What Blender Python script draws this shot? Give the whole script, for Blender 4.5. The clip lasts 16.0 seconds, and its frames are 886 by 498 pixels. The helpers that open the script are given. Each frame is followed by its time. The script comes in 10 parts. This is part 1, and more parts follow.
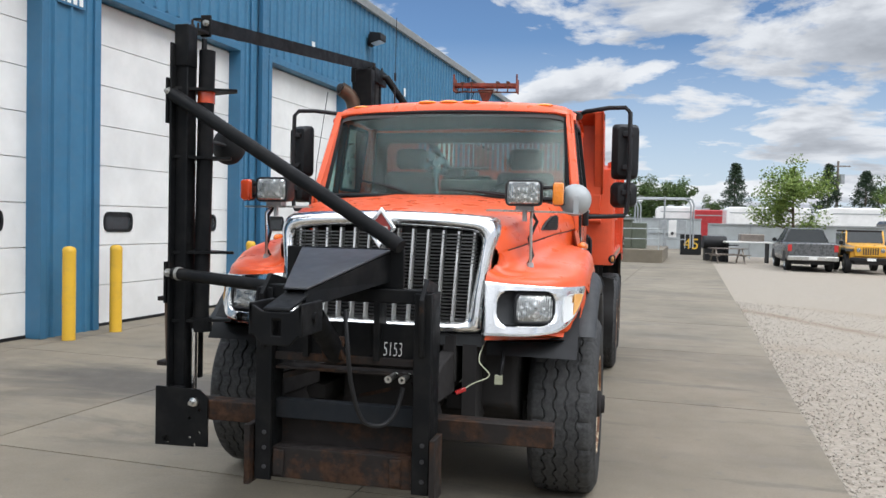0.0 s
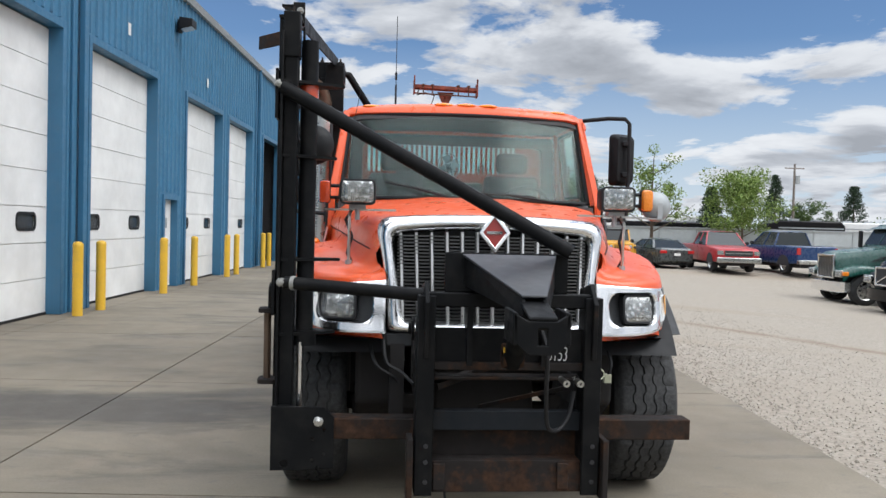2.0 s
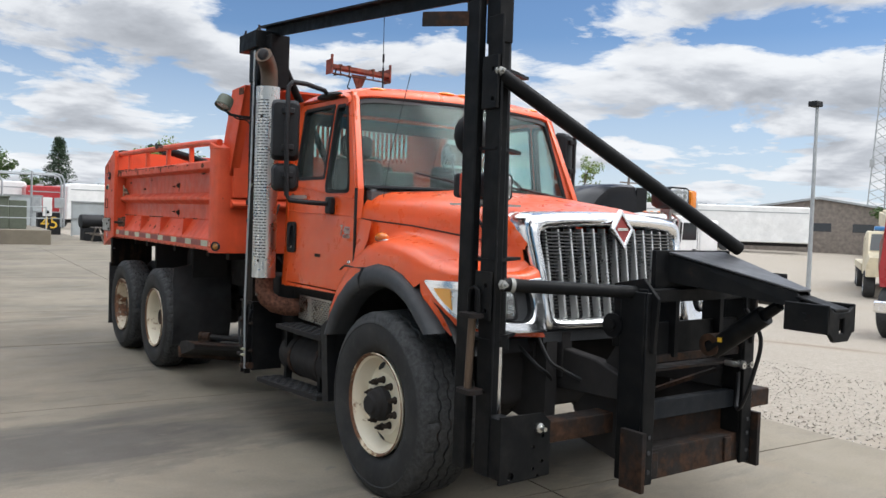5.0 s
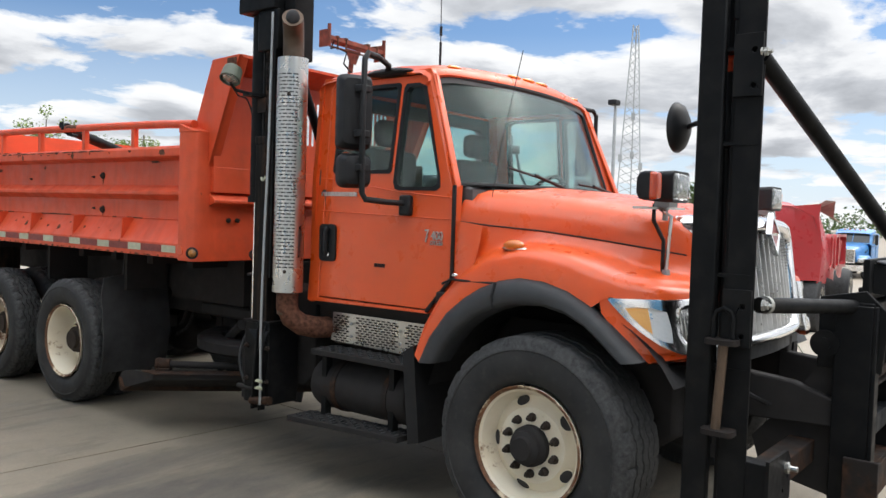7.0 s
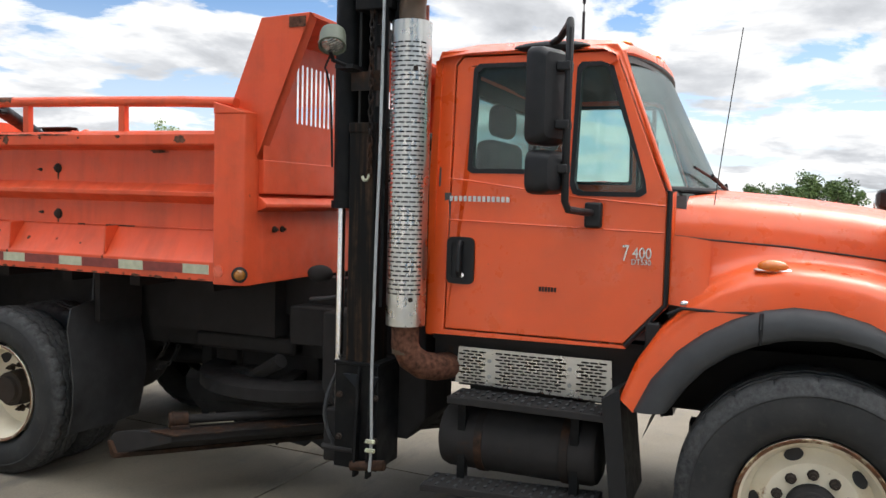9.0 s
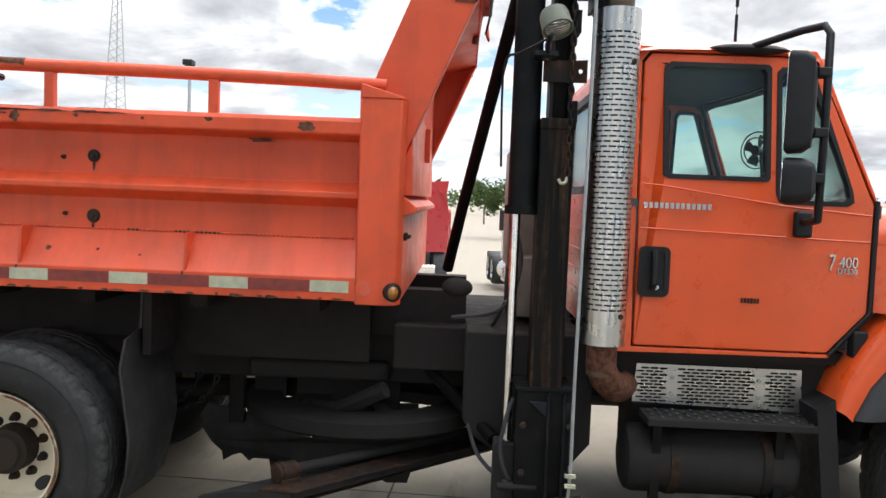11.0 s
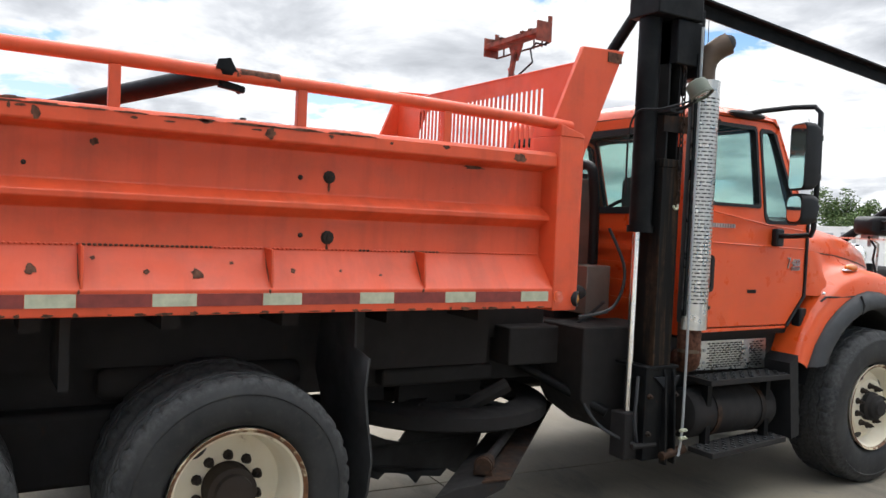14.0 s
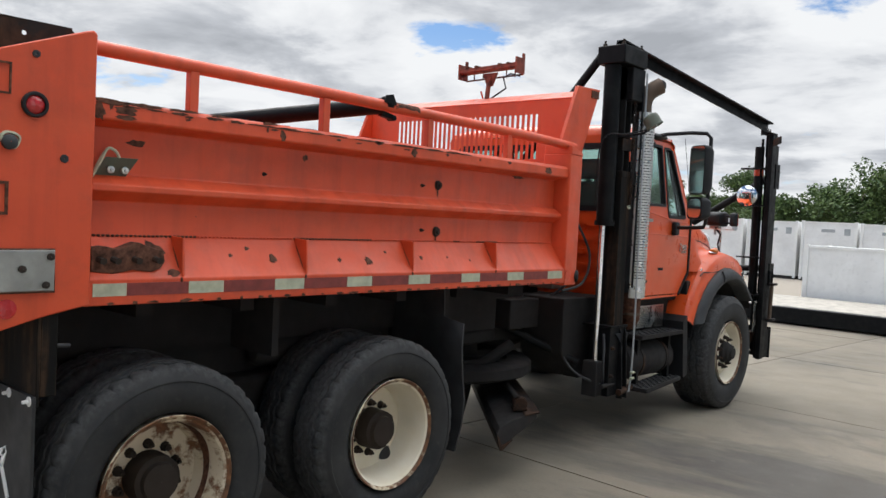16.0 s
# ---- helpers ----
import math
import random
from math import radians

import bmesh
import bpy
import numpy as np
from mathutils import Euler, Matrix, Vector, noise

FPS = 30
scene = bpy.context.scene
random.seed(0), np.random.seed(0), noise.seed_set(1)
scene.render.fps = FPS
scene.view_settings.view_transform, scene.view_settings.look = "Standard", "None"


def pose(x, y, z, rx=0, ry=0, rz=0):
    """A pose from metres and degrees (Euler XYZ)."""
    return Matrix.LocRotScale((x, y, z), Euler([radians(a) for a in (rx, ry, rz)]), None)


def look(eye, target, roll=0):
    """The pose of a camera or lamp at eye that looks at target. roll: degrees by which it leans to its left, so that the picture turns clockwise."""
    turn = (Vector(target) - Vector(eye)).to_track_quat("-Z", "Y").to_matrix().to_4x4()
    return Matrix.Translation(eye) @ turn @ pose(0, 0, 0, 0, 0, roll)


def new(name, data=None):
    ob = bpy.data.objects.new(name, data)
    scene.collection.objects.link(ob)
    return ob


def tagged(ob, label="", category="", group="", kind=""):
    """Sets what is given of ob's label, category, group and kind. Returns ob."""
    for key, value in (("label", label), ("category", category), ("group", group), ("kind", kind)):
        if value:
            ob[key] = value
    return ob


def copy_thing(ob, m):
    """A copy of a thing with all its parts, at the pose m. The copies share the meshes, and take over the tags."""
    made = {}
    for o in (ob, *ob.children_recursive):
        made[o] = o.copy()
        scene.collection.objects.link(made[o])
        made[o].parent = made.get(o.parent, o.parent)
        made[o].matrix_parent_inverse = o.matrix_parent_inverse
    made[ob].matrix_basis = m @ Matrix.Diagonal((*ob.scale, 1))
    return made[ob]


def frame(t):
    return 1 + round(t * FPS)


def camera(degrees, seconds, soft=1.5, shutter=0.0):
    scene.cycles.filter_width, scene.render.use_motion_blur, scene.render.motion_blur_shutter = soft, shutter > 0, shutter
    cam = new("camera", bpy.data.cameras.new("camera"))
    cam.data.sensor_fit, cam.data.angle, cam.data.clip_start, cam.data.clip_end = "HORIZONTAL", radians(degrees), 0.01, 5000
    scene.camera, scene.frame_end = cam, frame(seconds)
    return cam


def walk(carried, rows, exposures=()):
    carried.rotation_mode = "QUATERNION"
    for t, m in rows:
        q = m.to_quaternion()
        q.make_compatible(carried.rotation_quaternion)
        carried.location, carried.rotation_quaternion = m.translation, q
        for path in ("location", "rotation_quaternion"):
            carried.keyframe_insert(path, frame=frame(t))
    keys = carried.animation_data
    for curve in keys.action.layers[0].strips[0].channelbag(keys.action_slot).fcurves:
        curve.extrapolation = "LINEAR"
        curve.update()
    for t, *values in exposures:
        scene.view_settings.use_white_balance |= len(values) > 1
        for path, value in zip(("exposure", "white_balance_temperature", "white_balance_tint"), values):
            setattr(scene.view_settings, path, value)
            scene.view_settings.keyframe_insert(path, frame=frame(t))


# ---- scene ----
cam = camera(57.4, 16.0)
PATH = [
    (0, (1.432, -5.189, 1.684), (0.968, -3.245, 1.618), 1.3),
    (0.5, (0.87, -5.29, 1.689), (0.54, -3.318, 1.629), 1.4),
    (1, (0.319, -5.288, 1.676), (0.12, -3.299, 1.607), 1.3),
    (1.5, (-0.179, -5.317, 1.657), (-0.221, -3.318, 1.597), 1.3),
    (2, (-0.703, -5.339, 1.676), (-0.526, -3.347, 1.619), 1.5),
    (2.5, (-1.224, -5.293, 1.676), (-0.862, -3.327, 1.617), 1.6),
    (3, (-1.778, -5.244, 1.691), (-1.24, -3.318, 1.635), 1.7),
    (3.5, (-2.286, -5.046, 1.673), (-1.578, -3.177, 1.608), 1.7),
    (6, (-4.331, -3.19, 1.668), (-2.945, -1.75, 1.596), 2.1),
    (6.5, (-4.506, -2.638, 1.657), (-3.025, -1.297, 1.582), 2.1),
    (7, (-4.623, -2.073, 1.687), (-3.053, -0.837, 1.605), 1.9),
    (7.5, (-4.659, -1.486, 1.727), (-3.004, -0.366, 1.633), 1.7),
    (8, (-4.742, -0.886, 1.746), (-3.012, 0.113, 1.65), 1.7),
    (8.5, (-4.789, -0.314, 1.767), (-2.991, 0.556, 1.659), 1.6),
    (9, (-4.812, 0.259, 1.794), (-2.96, 1.006, 1.672), 1.5),
    (11.5, (-4.813, 3.16, 1.785), (-2.822, 3.002, 1.681), 2.4),
    (12, (-4.806, 3.729, 1.783), (-2.842, 3.363, 1.696), 2.4),
    (12.5, (-4.67, 4.259, 1.784), (-2.75, 3.704, 1.696), 2.7),
    (13, (-4.679, 4.805, 1.762), (-2.805, 4.11, 1.689), 2.5),
    (13.5, (-4.642, 5.286, 1.742), (-2.827, 4.449, 1.672), 2.4),
    (14, (-4.574, 5.751, 1.746), (-2.858, 4.725, 1.678), 2.6),
    (14.5, (-4.588, 6.274, 1.741), (-3.0, 5.059, 1.686), 2.5),
    (15, (-4.53, 6.797, 1.768), (-3.053, 5.45, 1.697), 2.7),
    (15.5, (-4.472, 7.356, 1.748), (-3.083, 5.919, 1.674), 2.4),
    (16, (-4.352, 7.881, 1.736), (-3.024, 6.388, 1.658), 2.9),
]
EXPOSURES = [(0.0, -0.10, 6120, 10), (2.0, -0.17, 6120, 10), (3.5, -0.19, 6120, 10), (6.0, 0.10, 6280, 10), (8.0, 0.15, 6420, 10), (9.0, 0.32, 6480, 10), (12.5, 0.44, 6350, 10), (14.0, 0.38, 6330, 10), (15.0, 0.06, 6300, 10), (16.0, -0.06, 6300, 10)]
walk(cam, [(t, look(eye, target, roll)) for t, eye, target, roll in PATH], EXPOSURES)

# ---- light ----
SUN_AZ, SUN_EL = radians(118), radians(52)     # azimuth clockwise from +y
world = bpy.data.worlds.new("sky")
scene.world = world
world.use_nodes = True


def build_sky():
    nt = world.node_tree
    nt.nodes.clear()
    N, L = nt.nodes.new, nt.links.new
    out, bg = N("ShaderNodeOutputWorld"), N("ShaderNodeBackground")
    bg.inputs["Strength"].default_value = 0.10
    L(bg.outputs[0], out.inputs[0])
    sky = N("ShaderNodeTexSky")
    sky.sky_type = "NISHITA"
    sky.sun_disc = False
    sky.sun_elevation, sky.sun_rotation = SUN_EL, SUN_AZ
    sky.air_density, sky.dust_density, sky.ozone_density = 1.0, 0.2, 3.0
    co, sep = N("ShaderNodeTexCoord"), N("ShaderNodeSeparateXYZ")
    L(co.outputs["Generated"], sep.inputs[0])

    # clouds lie in a flat layer, so their rows close up towards the horizon
    zed = N("ShaderNodeMath"); zed.operation = "MAXIMUM"; zed.inputs[1].default_value = 0.0
    L(sep.outputs["Z"], zed.inputs[0])

    def cloud_noise(scale, detail, rough, offset, lift):
        add = N("ShaderNodeMath"); add.operation = "ADD"; add.inputs[1].default_value = 0.15 + lift
        L(zed.outputs[0], add.inputs[0])
        inv = N("ShaderNodeMath"); inv.operation = "DIVIDE"; inv.inputs[0].default_value = 1.0
        L(add.outputs[0], inv.inputs[1])
        flat = N("ShaderNodeVectorMath"); flat.operation = "SCALE"
        L(co.outputs["Generated"], flat.inputs[0]); L(inv.outputs[0], flat.inputs["Scale"])
        mp = N("ShaderNodeMapping")
        mp.inputs["Location"].default_value, mp.inputs["Scale"].default_value = offset, (1.0, 1.0, 0.6)
        L(flat.outputs[0], mp.inputs["Vector"])
        nz = N("ShaderNodeTexNoise")
        nz.inputs["Scale"].default_value, nz.inputs["Detail"].default_value = scale, detail
        nz.inputs["Roughness"].default_value, nz.inputs["Distortion"].default_value = rough, 0.25
        L(mp.outputs[0], nz.inputs["Vector"])
        return nz.outputs["Fac"]

    def ramp(fac, stops):
        r = N("ShaderNodeValToRGB")
        e = r.color_ramp.elements
        while len(e) < len(stops):
            e.new(0.5)
        for el, (p, c) in zip(e, stops):
            el.position, el.color = p, (c[0], c[1], c[2], 1)
        L(fac, r.inputs[0])
        return r.outputs[0]

    def blend(fac, a, b):
        mx = N("ShaderNodeMix"); mx.data_type = "RGBA"
        L(fac, mx.inputs["Factor"])
        for key, v in (("A", a), ("B", b)):
            if isinstance(v, tuple):
                mx.inputs[key].default_value = (*v, 1)
            else:
                L(v, mx.inputs[key])
        return mx.outputs["Result"]

    off = (3.1, 0.4, 1.3)
    body = cloud_noise(1.75, 12.0, 0.56, off, 0.0)
    above = cloud_noise(1.75, 10.0, 0.55, off, 0.022)
    # the sky is fuller of cloud towards -y
    bias = N("ShaderNodeMapRange")
    for key, v in (("From Min", -1.0), ("From Max", 1.0), ("To Min", 0.125), ("To Max", -0.030)):
        bias.inputs[key].default_value = v
    L(sep.outputs["Y"], bias.inputs["Value"])
    thick = N("ShaderNodeMath"); thick.operation = "ADD"
    L(body, thick.inputs[0]); L(bias.outputs[0], thick.inputs[1])
    cover = ramp(thick.outputs[0], [(0.450, (0, 0, 0)), (0.475, (0.55, 0.55, 0.55)), (0.510, (1, 1, 1))])
    tone = ramp(above, [(0.40, (9.6, 9.6, 9.5)), (0.50, (8.4, 8.45, 8.5)), (0.58, (6.0, 6.15, 6.4)), (0.68, (4.4, 4.55, 4.8))])
    # an overcast dome is about three times as bright overhead as at the horizon
    lift = N("ShaderNodeMapRange")
    lift.inputs["From Min"].default_value, lift.inputs["From Max"].default_value = 0.28, 0.75
    lift.inputs["To Min"].default_value, lift.inputs["To Max"].default_value = 1.0, 3.6
    L(sep.outputs["Z"], lift.inputs["Value"])
    dome = N("ShaderNodeVectorMath"); dome.operation = "SCALE"
    L(tone, dome.inputs[0]); L(lift.outputs[0], dome.inputs["Scale"])
    base_grey = dome.outputs[0]
    clear = N("ShaderNodeMix"); clear.data_type = "RGBA"; clear.blend_type = "MULTIPLY"
    clear.inputs["Factor"].default_value = 1.0
    clear.inputs["B"].default_value = (0.92, 1.0, 1.10, 1)
    L(sky.outputs[0], clear.inputs["A"])
    hazy = blend(ramp(sep.outputs["Z"], [(0.0, (0.85, 0.85, 0.85)), (0.22, (0, 0, 0))]), clear.outputs["Result"], (7.6, 8.3, 9.2))
    L(blend(cover, hazy, base_grey), bg.inputs["Color"])


build_sky()
sun_data = bpy.data.lights.new("sun", "SUN")
sun_data.energy, sun_data.angle, sun_data.color = 1.7, radians(36), (1.0, 0.95, 0.87)
sun = new("sun", sun_data)
SUN_DIR = Vector((math.sin(SUN_AZ) * math.cos(SUN_EL), math.cos(SUN_AZ) * math.cos(SUN_EL), math.sin(SUN_EL)))
sun.matrix_world = look(SUN_DIR * 60, (0, 0, 0))


# ---- materials ----
class Nodes:
    """A small wrapper to write node materials in few lines."""

    def __init__(self, name):
        self.mat = bpy.data.materials.new(name)
        self.mat.use_nodes = True
        self.nt = self.mat.node_tree
        self.b = self.nt.nodes["Principled BSDF"]
        self.co = self.nt.nodes.new("ShaderNodeTexCoord")

    def node(self, kind):
        return self.nt.nodes.new(kind)

    def link(self, a, b):
        self.nt.links.new(a, b)

    def noise(self, scale, detail=4.0, rough=0.55, stretch=(1, 1, 1), space="Object", dist=0.0):
        mp, nz = self.node("ShaderNodeMapping"), self.node("ShaderNodeTexNoise")
        mp.inputs["Scale"].default_value = stretch
        src = self.node("ShaderNodeNewGeometry").outputs["Position"] if space == "World" else self.co.outputs[space]
        self.link(src, mp.inputs["Vector"])
        self.link(mp.outputs[0], nz.inputs["Vector"])
        for k, v in (("Scale", scale), ("Detail", detail), ("Roughness", rough), ("Distortion", dist)):
            nz.inputs[k].default_value = v
        return nz.outputs["Fac"]

    def voronoi(self, scale, feature="F1", out="Distance", stretch=(1, 1, 1)):
        mp, v = self.node("ShaderNodeMapping"), self.node("ShaderNodeTexVoronoi")
        mp.inputs["Scale"].default_value = stretch
        v.feature = feature
        v.inputs["Scale"].default_value = scale
        self.link(self.co.outputs["Object"], mp.inputs["Vector"])
        self.link(mp.outputs[0], v.inputs["Vector"])
        return v.outputs[out]

    def ramp(self, fac, stops):
        r = self.node("ShaderNodeValToRGB")
        e = r.color_ramp.elements
        while len(e) < len(stops):
            e.new(0.5)
        for el, (p, c) in zip(e, stops):
            c = c if isinstance(c, tuple) else (c, c, c)
            el.position, el.color = p, (c[0], c[1], c[2], 1)
        self.link(fac, r.inputs[0])
        return r.outputs[0]

    def mix(self, fac, a, b, mode="MIX"):
        m = self.node("ShaderNodeMix")
        m.data_type, m.blend_type = "RGBA", mode
        for key, v in (("Factor", fac), ("A", a), ("B", b)):
            if isinstance(v, (int, float)):
                m.inputs[key].default_value = v
            elif isinstance(v, tuple):
                m.inputs[key].default_value = (*v, 1)
            else:
                self.link(v, m.inputs[key])
        return m.outputs["Result"]

    def set(self, **kw):
        for k, v in kw.items():
            s = self.b.inputs[k.replace("_", " ")]
            if isinstance(v, (int, float)):
                s.default_value = v
            elif isinstance(v, tuple):
                s.default_value = (*v, 1)
            else:
                self.link(v, s)
        return self

    def bump(self, height, strength=0.3, distance=0.01):
        bp = self.node("ShaderNodeBump")
        bp.inputs["Strength"].default_value, bp.inputs["Distance"].default_value = strength, distance
        self.link(height, bp.inputs["Height"])
        self.link(bp.outputs[0], self.b.inputs["Normal"])
        return self

    def random(self):
        return self.node("ShaderNodeObjectInfo").outputs["Random"]


def mat_paint(name, base, rough=0.35, chip=(0.06, 0.035, 0.025), chip_at=0.70, dirt=(0.10, 0.09, 0.08), dirt_amount=0.25, coat=0.0, metal=0.0, bump=0.12, streak=0.0):
    """Painted metal: fade, dust, rust chips."""
    n = Nodes(name)
    fade = n.mix(n.ramp(n.noise(1.3, 4), [(0.35, 0.0), (0.7, 1.0)]), tuple(c * 0.90 for c in base), tuple(min(1, c * 1.07) for c in base))
    dusty = n.mix(n.ramp(n.noise(5.0, 7, 0.65), [(0.48, 0.0), (0.80, dirt_amount)]), fade, dirt)
    if streak:
        dusty = n.mix(n.ramp(n.noise(4.0, 6, 0.6, (1.0, 2.2, 0.22)), [(0.50, 0.0), (0.74, streak)]), dusty, tuple(c * 0.45 for c in base))
        dusty = n.mix(n.ramp(n.noise(2.2, 7, 0.65, (1.0, 0.6, 2.0)), [(0.52, 0.0), (0.78, 0.5)]), dusty, (base[0] * 1.04, base[1] * 1.25 + 0.006, base[2] + 0.006))
    chips = n.ramp(n.noise(17.0, 6, 0.6), [(chip_at, 0.0), (chip_at + 0.03, 1.0)])
    n.set(Base_Color=n.mix(chips, dusty, chip), Metallic=metal, Coat_Weight=coat, Coat_Roughness=0.15)
    n.set(Roughness=n.ramp(n.noise(9.0, 5), [(0.3, max(0.05, rough - 0.08)), (0.75, min(1, rough + 0.2))]))
    n.bump(n.noise(30.0, 4), bump, 0.003)
    return n.mat


def mat_plain(name, base, rough=0.5, metal=0.0, vary=0.12, scale=8.0, bump=0.1, spec=0.5):
    n = Nodes(name)
    n.set(Base_Color=n.mix(n.ramp(n.noise(scale, 6), [(0.3, 0.0), (0.7, 1.0)]), tuple(c * (1 - vary) for c in base), tuple(min(1, c * (1 + vary)) for c in base)), Metallic=metal)
    n.set(Roughness=n.ramp(n.noise(scale * 2.3, 4), [(0.3, max(0.03, rough - 0.07)), (0.7, min(1, rough + 0.1))]))
    n.set(Specular_IOR_Level=spec)
    n.bump(n.noise(scale * 6, 3), bump, 0.003)
    return n.mat


def mat_concrete():
    n = Nodes("concrete")
    big = n.ramp(n.noise(0.30, 6, 0.6, space="World"), [(0.30, (0.128, 0.110, 0.080)), (0.50, (0.198, 0.172, 0.128)), (0.75, (0.276, 0.244, 0.187))])
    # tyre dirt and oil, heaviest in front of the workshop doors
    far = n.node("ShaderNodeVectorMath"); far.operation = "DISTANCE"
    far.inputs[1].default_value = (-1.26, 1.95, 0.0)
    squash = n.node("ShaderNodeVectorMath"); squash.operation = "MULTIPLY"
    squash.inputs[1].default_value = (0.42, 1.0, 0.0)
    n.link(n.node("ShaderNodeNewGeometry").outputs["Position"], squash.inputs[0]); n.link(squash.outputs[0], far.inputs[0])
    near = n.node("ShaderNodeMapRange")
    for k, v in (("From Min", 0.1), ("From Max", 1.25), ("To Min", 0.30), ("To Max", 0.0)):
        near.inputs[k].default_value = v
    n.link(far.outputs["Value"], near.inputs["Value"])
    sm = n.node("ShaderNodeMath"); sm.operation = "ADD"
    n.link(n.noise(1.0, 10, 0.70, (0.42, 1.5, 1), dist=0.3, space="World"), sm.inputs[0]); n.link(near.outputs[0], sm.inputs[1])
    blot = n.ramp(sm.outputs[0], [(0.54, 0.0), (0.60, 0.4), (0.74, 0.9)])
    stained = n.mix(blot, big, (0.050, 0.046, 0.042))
    soot = n.ramp(n.noise(0.55, 9, 0.66, (0.8, 1.3, 1), dist=0.5, space="World"), [(0.50, 0.0), (0.60, 0.30), (0.72, 0.65)])
    stained = n.mix(soot, stained, (0.080, 0.071, 0.058))
    rust = n.ramp(n.noise(0.9, 5, 0.6, (1, 0.5, 1), space="World"), [(0.62, 0.0), (0.76, 0.35)])
    stained = n.mix(rust, stained, (0.27, 0.20, 0.13))
    grain = n.mix(0.45, stained, n.ramp(n.noise(60, 5, 0.7, space="World"), [(0.3, (0.22, 0.20, 0.17)), (0.7, (0.50, 0.465, 0.41))]), "OVERLAY")
    grain = n.mix(n.ramp(n.noise(160.0, 3, 0.6, space="World"), [(0.60, 0.0), (0.70, 0.35)]), grain, (0.14, 0.125, 0.105))
    spots = n.ramp(n.noise(7.0, 3, 0.5, space="World"), [(0.67, 0.0), (0.72, 0.6)])
    piece = n.mix(0.10, n.mix(spots, grain, (0.11, 0.10, 0.085)), n.ramp(n.random(), [(0.0, (0.22, 0.20, 0.175)), (1.0, (0.46, 0.43, 0.38))]))
    n.set(Base_Color=piece, Roughness=n.ramp(n.noise(3, 5, space="World"), [(0.3, 0.72), (0.7, 0.92)]))
    n.bump(n.noise(90, 6, 0.7, space="World"), 0.25, 0.004)
    return n.mat


def mat_gravel(name="gravel"):
    n = Nodes(name)
    cell = n.voronoi(30.0)
    tone = n.ramp(n.voronoi(30.0, out="Color"), [(0.2, (0.205, 0.180, 0.148)), (0.5, (0.285, 0.252, 0.208)), (0.85, (0.37, 0.335, 0.285))])
    base = n.mix(n.ramp(n.noise(0.25, 6), [(0.30, 0.2), (0.65, 0.85)]), tone, (0.29, 0.254, 0.206))
    track = n.ramp(n.noise(0.12, 5, 0.6, (0.35, 1.6, 1)), [(0.56, 0.0), (0.68, 0.7)])
    # a muddy wheel rut across the yard
    pos = n.node("ShaderNodeNewGeometry").outputs["Position"]
    dots = []
    for axis, c in (((0.75, 0.66, 0.0), 11.4), ((0.66, -0.75, 0.0), -0.5)):
        d = n.node("ShaderNodeVectorMath"); d.operation = "DOT_PRODUCT"
        d.inputs[1].default_value = axis
        n.link(pos, d.inputs[0])
        sb = n.node("ShaderNodeMath"); sb.operation = "SUBTRACT"; sb.inputs[1].default_value = c
        n.link(d.outputs["Value"], sb.inputs[0])
        ab = n.node("ShaderNodeMath"); ab.operation = "ABSOLUTE"
        n.link(sb.outputs[0], ab.inputs[0])
        dots.append(ab.outputs[0])
    half = n.node("ShaderNodeMath"); half.operation = "MULTIPLY"; half.inputs[1].default_value = 0.12
    n.link(dots[1], half.inputs[0])
    wob = n.node("ShaderNodeMath"); wob.operation = "MULTIPLY_ADD"
    wob.inputs[1].default_value = 1.1
    n.link(n.noise(0.9, 5, 0.6), wob.inputs[0]); n.link(dots[0], wob.inputs[2])
    rut = n.mix(n.ramp(half.outputs[0], [(0.8, 1.0), (0.95, 0.0)]), (0, 0, 0), n.ramp(wob.outputs[0], [(0.55, 0.75), (1.0, 0.0)]))
    base = n.mix(rut, base, (0.165, 0.115, 0.075))
    fine = n.mix(n.ramp(n.noise(3.0, 8, 0.7), [(0.45, 0.0), (0.75, 0.45)]), n.mix(track, base, (0.25, 0.20, 0.145)), (0.255, 0.222, 0.178))
    n.set(Base_Color=fine, Roughness=0.92)
    n.bump(cell, 0.4, 0.015)
    return n.mat


def mat_stone():
    n = Nodes("gravel_stone")
    isl = n.node("ShaderNodeNewGeometry").outputs["Random Per Island"]
    n.set(Base_Color=n.ramp(isl, [(0.0, (0.25, 0.222, 0.185)), (0.4, (0.31, 0.28, 0.238)), (1.0, (0.40, 0.37, 0.325))]), Roughness=0.9)
    return n.mat


